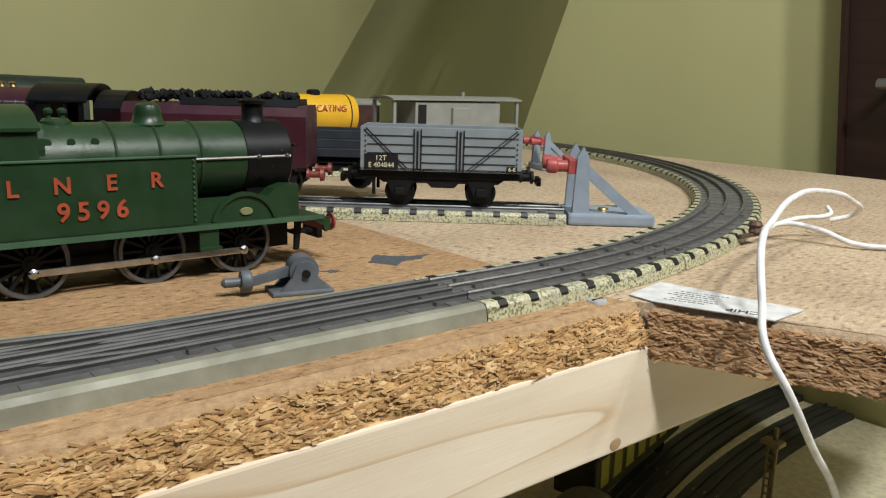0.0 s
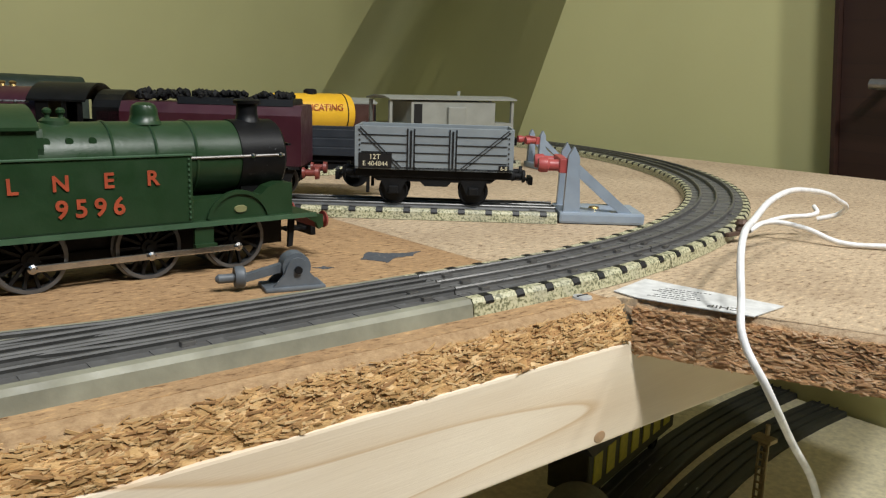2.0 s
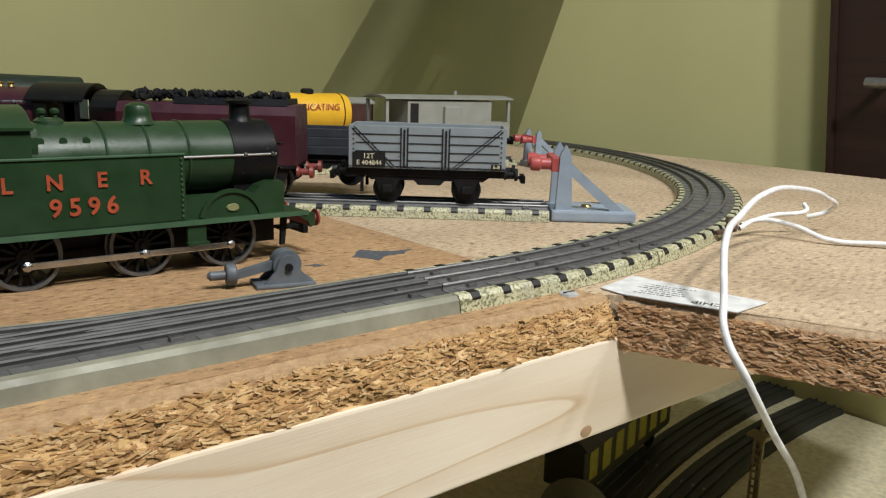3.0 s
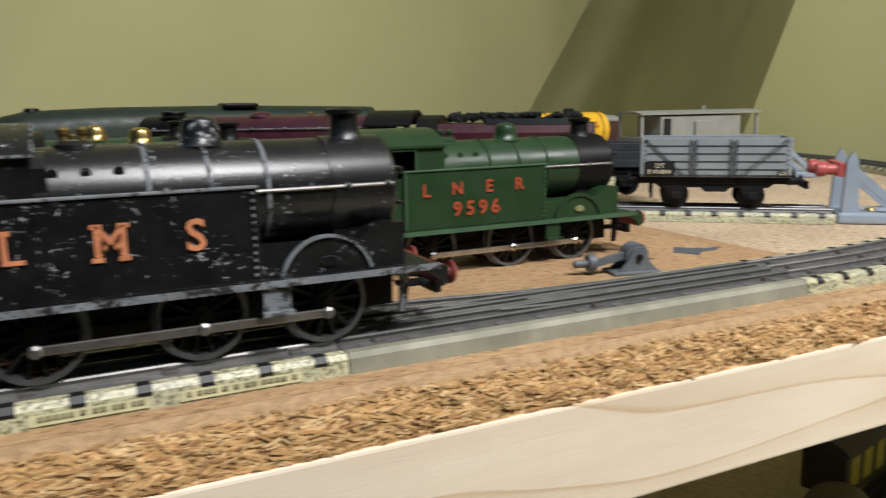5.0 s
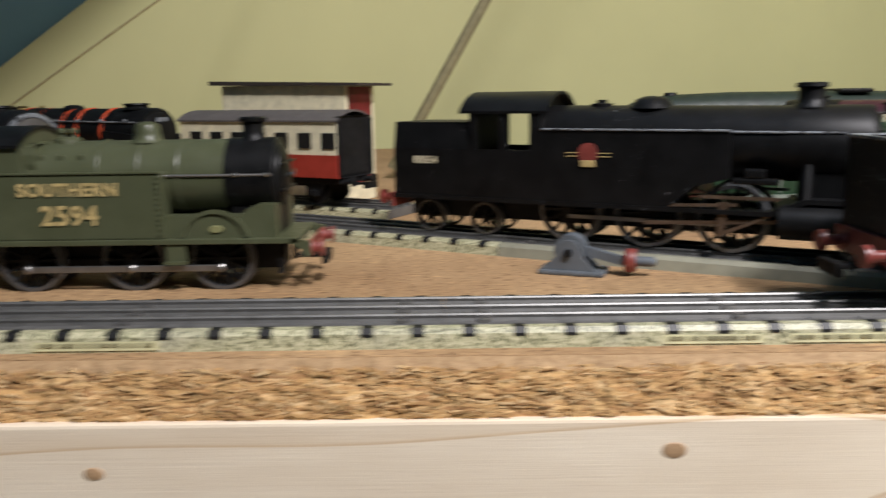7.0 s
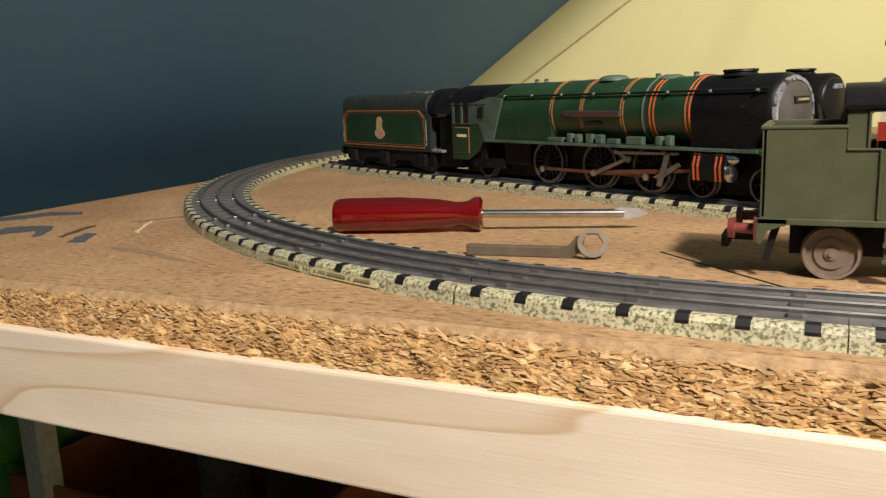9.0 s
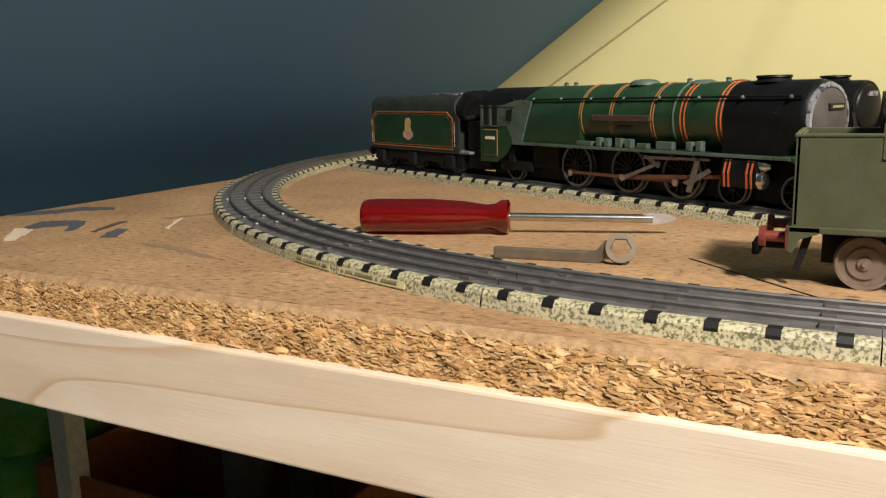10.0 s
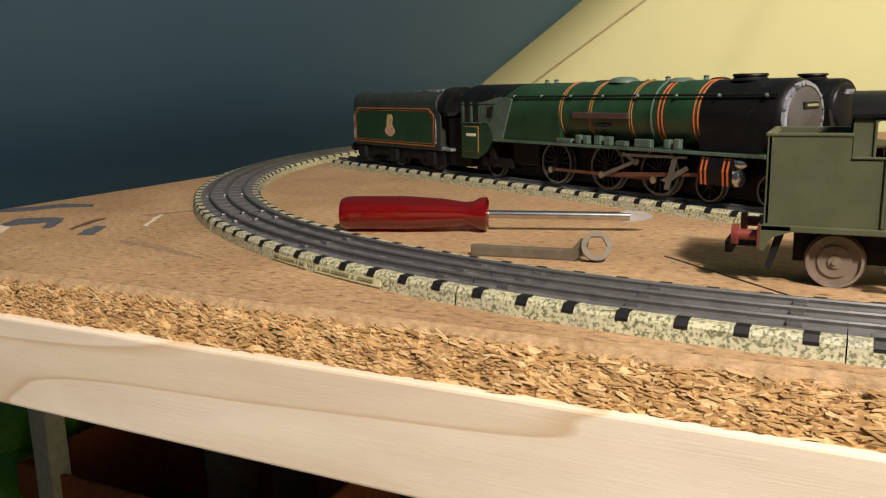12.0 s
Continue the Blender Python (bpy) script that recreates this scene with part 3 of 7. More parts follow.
# ---- tank engines ----
MAKER = plain("tarnished_plate", (0.22, 0.22, 0.10), 0.4)
PALE_EDGE = paint("pale_grey_green_edge", (0.17, 0.20, 0.17), 0.4)
GREEN_EDGE = paint("lighter_green_edge", (0.05, 0.105, 0.055), 0.4)
def wheel_mesh(r, width, spokes, name="wheel"):
    """A spoked wheel with flange and tyre, as bmeshes: tyre and centre."""
    tyre, centre = bmesh.new(), bmesh.new()
    prof = [(r * 0.89, -width / 2), (r, -width / 2), (r, width * 0.2), (r * 1.07, width * 0.25), (r * 1.05, width / 2), (r * 0.89, width / 2)]
    n = 36
    rings = [[tyre.verts.new((q * math.cos(k * math.tau / n), h, q * math.sin(k * math.tau / n))) for k in range(n)] for q, h in prof]
    for a, b in zip(rings, rings[1:] + rings[:1]):
        for k in range(n):
            tyre.faces.new((a[k], a[(k + 1) % n], b[(k + 1) % n], b[k]))
    turned(centre, [(r * 0.10, -width * 0.75), (r * 0.10, -width * 0.56), (r * 0.24, -width * 0.55), (r * 0.24, width * 0.4)], (0, 0, 0), "Y", 14)
    star = []
    for k in range(spokes):
        c, d = math.cos(math.tau * k / spokes), math.sin(math.tau * k / spokes)
        for reach, half in ((0.23, -0.042), (0.91, -0.045), (0.91, 0.045), (0.23, 0.042)):
            star.append((r * (reach * c - half * d), r * (reach * d + half * c)))
    if star:
        slab(centre, star, -width * 0.30, width * 0.15)
    if spokes == 0:
        turned(centre, [(r * 0.90, -width * 0.2), (r * 0.90, width * 0.3)], (0, 0, 0), "Y", 24)
        turned(centre, [(r * 0.6, -width * 0.38), (r * 0.5, -width * 0.2)], (0, 0, 0), "Y", 24)
    return tyre, centre


def wheels(parent, xs, r, y, spokes, tyre_mat=TYRE, centre_mat=WHEEL_BLACK, width=0.0032, lift=0.0):
    ty, ce = wheel_mesh(r, width, spokes)
    first = part("wheel", ce, centre_mat, parent, "black spoked wheel" if spokes else "solid disc wheel", smooth=True)
    tyre = part("tyre", ty, tyre_mat, first, "bright rubbed wheel tyre", smooth=True)
    first.matrix_basis = pose(xs[0], -y, r + lift)
    for n, x in enumerate(xs):
        for s in (-1, 1):
            if n == 0 and s == -1:
                continue
            w = again(first, x, s * y, r + lift, sy=-s)
            tt = again(tyre, 0, 0, 0)
            tt.parent = w


def buffers(parent, x, z, sign, mat, gap=0.0115, length=0.0075, head_mat=None):
    for s in (-1, 1):
        bm = bmesh.new()
        turned(bm, [(0.0026, 0), (0.0022, 0.001), (0.0015, 0.0012), (0.0015, length * 0.75), (0.0030, length * 0.78), (0.0027, length)], (0, 0, 0), "X", 14)
        if sign < 0:
            bmesh.ops.transform(bm, verts=bm.verts[:], matrix=Matrix.Rotation(math.pi, 4, "Z"))
            bmesh.ops.reverse_faces(bm, faces=bm.faces[:])
        b = part("buffer", bm, mat, parent, smooth=True)
        b.matrix_basis = pose(x, s * gap, z)


def coupling(parent, x, sign, z=0.0105):
    bm = bmesh.new()
    box(bm, min(x, x + sign * 0.010), max(x, x + sign * 0.010), -0.0022, 0.0022, z - 0.0006, z + 0.0006, 0.0003)
    box(bm, min(x + sign * 0.008, x + sign * 0.010), max(x + sign * 0.008, x + sign * 0.010), -0.0052, 0.0052, z - 0.0022, z + 0.0014, 0.0003)
    return part("coupling", bm, MATT_BLACK, parent, "flat black metal coupling")


def tank_engine(at, body, smoke, edge, words, word_mat, label, tyre_mat=TYRE, trail_mat=None, rods_mat=STEEL, beam_mat=RED, front_mat=RED, group="", roof_mat=None, dome_mat=None):
    """An 0-6-2 side tank engine; x runs from its bunker to its front."""
    e = thing("tank_locomotive", at, label, "locomotive", group)
    H = 0.0162
    # footplate with its curled ends
    bm = bmesh.new()
    box(bm, 0.0, 0.1360, -H, H, 0.0155, 0.0172, 0.0003)
    for s in (-1, 1):
        slab(bm, [(0.1335, 0.0172), (0.1395, 0.0160), (0.1395, 0.0118), (0.1378, 0.0112), (0.1368, 0.0135), (0.1335, 0.0155)], s * H, s * (H - 0.0016))
        slab(bm, [(0.0, 0.0172), (0.0, 0.0105), (0.0012, 0.0100), (0.0030, 0.0138), (0.0075, 0.0155), (0.0075, 0.0172)], s * H, s * (H - 0.0016))
    part("footplate", bm, body, e)
    if edge:
        for s in (-1, 1):
            part("footplate_edge", box(bmesh.new(), 0.0, 0.137, s * H - 0.0003, s * H + 0.0003, 0.0156, 0.0171), edge, e, "edge paler than the body, rubbed bare on the black engine")
    # bunker, cab side with doorway, tanks
    bm = bmesh.new()
    for s in (-1, 1):
        slab(bm, [(0.0008, 0.0172), (0.0288, 0.0172), (0.0288, 0.0352), (0.0208, 0.0352), (0.0208, 0.0410), (0.0008, 0.0410)], s * 0.0155, s * 0.0143)
    box(bm, 0.0008, 0.0022, -0.0155, 0.0155, 0.0172, 0.0410, 0.0004)
    box(bm, 0.0022, 0.0204, -0.0144, 0.0144, 0.0172, 0.0372)
    part("bunker", bm, body, e, "painted bunker with a beaded rim")
    rim = bmesh.new()
    for s in (-1, 1):
        box(rim, 0.0003, 0.0208, s * 0.0152 - 0.0006, s * 0.0152 + 0.0006, 0.0406, 0.0415, 0.0003)
    box(rim, 0.0002, 0.0016, -0.0155, 0.0155, 0.0406, 0.0415, 0.0003)
    part("bunker_rim", rim, edge or body, e)
    for s in (-1, 1):
        hood = [(0.0206, 0.0352), (0.0206, 0.0462), (0.0530, 0.0462), (0.0530, 0.0378), (0.0424, 0.0378), (0.0424, 0.0438), (0.0416, 0.0446), (0.0266, 0.0446), (0.0258, 0.0438), (0.0258, 0.0352)]
        part("cab_side", slab(bmesh.new(), hood, s * 0.0155, s * 0.0145), body, e)
        part("cab_door", box(bmesh.new(), 0.0291, 0.0377, s * 0.0142 - 0.0005, s * 0.0142 + 0.0005, 0.0172, 0.0352, 0.0001), body, e)
    for x in (0.0212, 0.0523):
        shape = [(-0.0144, 0.0372), (0.0144, 0.0372), (0.0144, 0.0462)] + [(p[0], p[1]) for p in arc(0, 0.0250, 0.02595, 56, 124, 10)] + [(-0.0144, 0.0462)]
        part("cab_end", slab(bmesh.new(), shape, x - 0.0005, x + 0.0005, "yz"), body, e)
    for x in (0.0205, 0.0531):
        for s in (-1, 1):
            bm = turned(bmesh.new(), [(0.0026, 0), (0.0026, 0.0004)], (x - 0.0002, s * 0.0070, 0.0440), "X", 16)
            part("cab_spectacle", bm, INK, e, "round dark cab window")
    for s in (-1, 1):
        frame_bm = bmesh.new()
        y = s * 0.0157
        for x0, x1, z0, z1 in ((0.0254, 0.0260, 0.0352, 0.0450), (0.0422, 0.0428, 0.0378, 0.0450), (0.0254, 0.0428, 0.0445, 0.0451)):
            box(frame_bm, x0, x1, y - 0.0003, y + 0.0003, z0, z1, 0.0001)
        for x0, x1 in ((0.0283, 0.0290), (0.0379, 0.0386)):
            box(frame_bm, x0, x1, y - 0.0004, y + 0.0004, 0.0175, 0.0352 if x0 < 0.035 else 0.0378, 0.0002)
        box(frame_bm, 0.0379, 0.0950, y - 0.0003, y + 0.0003, 0.0373, 0.0380, 0.0002)
        box(frame_bm, 0.0208, 0.0288, y - 0.0003, y + 0.0003, 0.0350, 0.0356, 0.0002)
        for x in (0.0938,):
            for k in range(12):
                box(frame_bm, x - 0.0003, x + 0.0003, y - 0.0003, y + 0.0003, 0.0185 + k * 0.0016, 0.0191 + k * 0.0016)
        part("beading", frame_bm, edge or body, e, "raised beading and rivets")
    roof = bmesh.new()
    curve = arc(0, 0.0235, 0.0282, 54, 126, 14)
    slab(roof, curve + [(p[0], p[1] - 0.0009) for p in reversed(curve)], 0.0200, 0.0535, "yz")
    part("cab_roof", roof, roof_mat or smoke, e, smooth=True)
    if edge is WORN:
        for s in (-1, 1):
            part("roof_edge", box(bmesh.new(), 0.0200, 0.0535, s * 0.0163 - 0.0004, s * 0.0163 + 0.0004, 0.0457, 0.0463), WORN, e, "rubbed roof edge")
        for x in (0.0199, 0.0533):
            part("roof_edge", slab(bmesh.new(), curve + [(p[0], p[1] - 0.0007) for p in reversed(curve)], x - 0.0002, x + 0.0004, "yz"), WORN, e, "rubbed roof edge")
    for s in (-1, 1):
        y0, y1 = sorted((s * 0.0155, s * 0.0085))
        part("side_tank", box(bmesh.new(), 0.0379, 0.0950, y0, y1, 0.0172, 0.0376, 0.0005), body, e)
        f = slab(bmesh.new(), [(0.0950, 0.0172), (0.1290, 0.0172), (0.1290, 0.0272), (0.1240, 0.0275), (0.1205, 0.0262), (0.1180, 0.0240), (0.1140, 0.0240), (0.0945, 0.0240)], s * 0.0140, s * 0.0080)
        part("front_casing", f, body, e)
        part("splasher", ring_slab(bmesh.new(), 0.1100, 0.0150, 0.0104 if edge is WORN else 0.0098, 0.0110, 14, 166, s * 0.0138, s * 0.0152), WORN if edge is WORN else body, e)
        part("splasher", slab(bmesh.new(), arc(0.1100, 0.0150, 0.0099, 12, 168, 14), s * 0.0139, s * 0.0145), body, e)
        bm = turned(bmesh.new(), [(0.0022, 0), (0.0020, 0.0005)], (0.1105, s * 0.0145, 0.0200), "Y", 18)
        if s < 0:
            for v in bm.verts:
                v.co.y = -0.0290 - v.co.y
        for v in bm.verts:
            v.co.z = 0.0200 + (v.co.z - 0.0200) * 0.55
        part("maker_plate", bm, body if edge is WORN else MAKER, e, "small oval maker's plate")
        part("handrail", rod(bmesh.new(), (0.0945, s * 0.0118, 0.0362), (0.1275, s * 0.0118, 0.0362), 0.00045, n=8), DULL_STEEL, e, "thin wire handrail")
        for x in (0.1165, 0.1262):
            part("handrail_knob", turned(bmesh.new(), [(0.0003, -0.0012), (0.0009, -0.0004), (0.0009, 0.0004), (0.0003, 0.0012)], (x, s * 0.0118, 0.0362), "Y", 8), STEEL, e)
        for x in (0.0565, 0.0625, 0.0687):
            part("washout_plug", turned(bmesh.new(), [(0.0011, -0.0006), (0.0011, 0.0006)], (x, s * 0.0092, 0.0418), "Y", 10), body, e)
        for x in (0.0335, 0.0980):
            step = bmesh.new()
            box(step, x - 0.0030, x + 0.0030, s * 0.0150 - 0.0006, s * 0.0150 + 0.0006, 0.0068 if x < 0.05 else 0.0095, 0.0156)
            for z in ((0.0068, 0.0110) if x < 0.05 else (0.0098,)):
                y0, y1 = sorted((s * 0.0150, s * 0.0172))
                box(step, x - 0.0034, x + 0.0034, y0, y1, z - 0.0004, z + 0.0005)
            part("step", step, WORN if edge is WORN else body, e)
        guard_mat = WORN if edge is WORN else MATT_BLACK
        g = bmesh.new()
        slab(g, [(0.1290, 0.0155), (0.1312, 0.0155), (0.1302, 0.0055), (0.1285, 0.0052)], s * 0.0120, s * 0.0108)
        part("rail_guard", g, guard_mat, e)
        g = bmesh.new()
        slab(g, [(0.0040, 0.0155), (0.0062, 0.0155), (0.0030, 0.0045), (0.0014, 0.0050)], s * 0.0125, s * 0.0110)
        part("rail_guard", g, guard_mat, e)
    # boiler, smokebox, fittings
    BZ, BR = 0.0352, 0.0115
    part("boiler", turned(bmesh.new(), [(BR, 0), (BR, 0.062)], (0.052, 0, BZ), "X", 40), body, e, smooth=True)
    for x in (0.0735, 0.0858, 0.0980):
        part("boiler_band", turned(bmesh.new(), [(BR + 0.00025, 0), (BR + 0.00045, 0.0003), (BR + 0.00025, 0.0009)], (x, 0, BZ), "X", 40), WORN if edge is WORN else body, e, smooth=True)
    bm = turned(bmesh.new(), [(BR + 0.0004, 0), (BR + 0.0004, 0.0148), (BR - 0.0002, 0.0156), (BR - 0.0016, 0.0158), (BR - 0.0018, 0.0165), (0.006, 0.0176), (0.0004, 0.0180)], (0.1130, 0, BZ), "X", 40)
    box(bm, 0.1140, 0.1288, -0.0078, 0.0078, 0.0172, 0.0300)
    part("smokebox", bm, smoke, e, smooth=True)
    for z in (0.0310, 0.0392):
        part("door_hinge", box(bmesh.new(), 0.1300, 0.1312, -0.0095, 0.0095, z - 0.0004, z + 0.0004, 0.0002), smoke, e)
    bm = rod(bmesh.new(), (0.1305, 0, BZ), (0.1325, 0, BZ), 0.0008)
    rod(bm, (0.1322, 0, BZ), (0.1322, 0.0026, BZ + 0.0015), 0.0003, n=6)
    part("door_handle", bm, STEEL, e)
    part("chimney", turned(bmesh.new(), [(0.0048, 0), (0.0038, 0.0012), (0.0034, 0.0030), (0.0034, 0.0058), (0.0043, 0.0062), (0.0045, 0.0072), (0.0036, 0.0076), (0.0028, 0.0074), (0.0026, 0.004)], (0.1202, 0, BZ + BR - 0.0008), "Z", 28), smoke, e, smooth=True)
    part("dome", turned(bmesh.new(), [(0.0056, 0), (0.0044, 0.0012), (0.0040, 0.003), (0.0040, 0.0042), (0.0034, 0.0056), (0.0020, 0.0064), (0.0004, 0.0066)], (0.0866, 0, BZ + BR - 0.0008), "Z", 28), dome_mat or body, e, smooth=True)
    bm = turned(bmesh.new(), [(0.0042, 0), (0.0040, 0.0012), (0.0030, 0.0020)], (0.0612, 0, BZ + BR - 0.0008), "Z", 20)
    part("safety_valve_seat", bm, body, e, smooth=True)
    for dx in (-0.0018, 0.0018):
        part("safety_valve", turned(bmesh.new(), [(0.0009, 0), (0.0007, 0.0012), (0.0013, 0.0018), (0.0013, 0.0026), (0.0006, 0.0032)], (0.0612 + dx, 0, BZ + BR + 0.0008), "Z", 12), BRASS if edge in (WORN, PALE_EDGE) else body, e)
    part("firebox_front", box(bmesh.new(), 0.0525, 0.0555, -0.0115, 0.0115, 0.0372, 0.0462, 0.003), body, e)
    bm = box(bmesh.new(), 0.0080, 0.1290, -0.0062, 0.0062, 0.0060, 0.0160)
    box(bm, 0.0600, 0.0900, -0.0070, 0.0070, 0.0050, 0.0100, 0.0005)
    part("chassis", bm, MATT_BLACK, e)
    part("buffer_beam", box(bmesh.new(), -0.0006, 0.0006, -0.0160, 0.0160, 0.0105, 0.0172, 0.0002), beam_mat, e, "red buffer beam")
    part("buffer_beam", box(bmesh.new(), 0.1384, 0.1393, -0.0148, 0.0148, 0.0112, 0.0158, 0.0002), beam_mat, e, "red buffer beam")
    buffers(e, 0.0, 0.0135, -1, beam_mat)
    buffers(e, 0.1392, 0.0135, 1, front_mat, length=0.0036)
    coupling(e, 0.0, -1, 0.009)
    coupling(e, 0.1330, 1, 0.009)
    drivers = (0.0502, 0.0828, 0.1105)
    wheels(e, drivers, 0.0098, 0.0088, 14, tyre_mat)
    wheels(e, (0.0186,), 0.0071, 0.0088, 0, trail_mat or tyre_mat, trail_mat or WHEEL_BLACK)
    for s in (-1, 1):
        bm = box(bmesh.new(), 0.0502, 0.1105, s * 0.0118 - 0.0004, s * 0.0118 + 0.0004, 0.0068, 0.0089, 0.0003)
        r = part("coupling_rod", bm, rods_mat, e, "flat steel coupling rod")
        r.matrix_basis = pose(0, 0, -0.0005)
        for x in drivers:
            part("crank_pin", turned(bmesh.new(), [(0.0014, -0.0008), (0.0014, 0.0004), (0.0007, 0.0009)] if s > 0 else [(0.0007, -0.0009), (0.0014, -0.0004), (0.0014, 0.0008)], (x, s * 0.0122, 0.0074), "Y", 10), rods_mat, e)
    for text, x, z, size, space in words:
        lettering("lettering", text, size, word_mat, e, side_text(x, -0.0158, z), space, bold=0.00015 if edge is not WORN or text == "S" else 0.00004)
        if edge is WORN and text in "LMS":
            h, w = size * 0.36, size * 0.12
            spots = {"L": ((-0.12, 1),), "M": ((-0.27, 1), (0.27, 1), (-0.27, -1), (0.27, -1)), "S": ()}[text]
            for dx, dz in spots:
                part("letter_serif", box(bmesh.new(), x + dx * size - w, x + dx * size + w, -0.01592, -0.0156, z + dz * h - size * 0.05, z + dz * h + size * 0.05), word_mat, e)
    return e


# the black engine on the running line
tank_engine(pose(-0.038, 0.0176, HR), BLACK, BLACK, WORN,
            [("6917", 0.0172, 0.0262, 0.0084, 1.0), ("L", 0.0482, 0.0284, 0.0092, 1.0), ("M", 0.0655, 0.0284, 0.0092, 1.0), ("S", 0.0818, 0.0282, 0.0092, 1.0)], TRANSFER,
            "worn black tank locomotive with chipped paint, standing on the track", rods_mat=DULL_STEEL)
tank_engine(pose(0.0867, 0.0950, 0, 0, 0, 0), GREEN, SATIN_BLACK, GREEN_EDGE,
            [("L", 0.0460, 0.0306, 0.0060, 1.0), ("N", 0.0580, 0.0308, 0.0060, 1.0), ("E", 0.0706, 0.0310, 0.0060, 1.0), ("R", 0.0829, 0.0311, 0.0060, 1.0), ("9596", 0.0655, 0.0236, 0.0070, 1.45)], TRANSFER_RED,
            "apple green tank locomotive with black smokebox, standing on bare chipboard", roof_mat=GREEN)
tank_engine(pose(-0.0350, 0.1640, 0, 0, 0, 0), DARK_GREEN, SATIN_BLACK, PALE_EDGE,
            [("G", 0.0545, 0.0285, 0.0055, 1.0), ("W", 0.0690, 0.0285, 0.0055, 1.0), ("R", 0.0840, 0.0285, 0.0055, 1.0)], TRANSFER_GOLD,
            "dark green tank locomotive with gold letters, standing on bare chipboard", tyre_mat=DULL_STEEL, rods_mat=DULL_STEEL, dome_mat=BRASS)
tank_engine(pose(-0.3262, 0.0735, 0, 0, 0, 0), OLIVE, SATIN_BLACK, None,
            [("SOUTHERN", 0.0665, 0.0325, 0.0055, 1.1), ("2594", 0.0665, 0.0245, 0.0085, 1.05)], TRANSFER_GOLD,
            "olive green tank locomotive with pale disc trailing wheels, on bare chipboard", trail_mat=plain("pale_brown_wheel", (0.19, 0.15, 0.115), 0.4), rods_mat=DULL_STEEL)
tank_engine(pose(-0.0480, 0.2120, 0, 0, 0, 0), DARK_GREEN, SATIN_BLACK, PALE_EDGE, [], TRANSFER_GOLD,
            "second dark green tank locomotive with brass valves, on bare chipboard", tyre_mat=DULL_STEEL, rods_mat=DULL_STEEL, dome_mat=BRASS)


# ---- large engines ----
def lining(parent, x, r, z, mat=ORANGE_RED):
    for dx in (-0.0012, 0.0012):
        part("lining_band", turned(bmesh.new(), [(r + 0.0001, 0), (r + 0.00025, 0.0001), (r + 0.0001, 0.0003)], (x + dx, 0, z), "X", 36), mat, parent, "thin orange lining band", smooth=True)


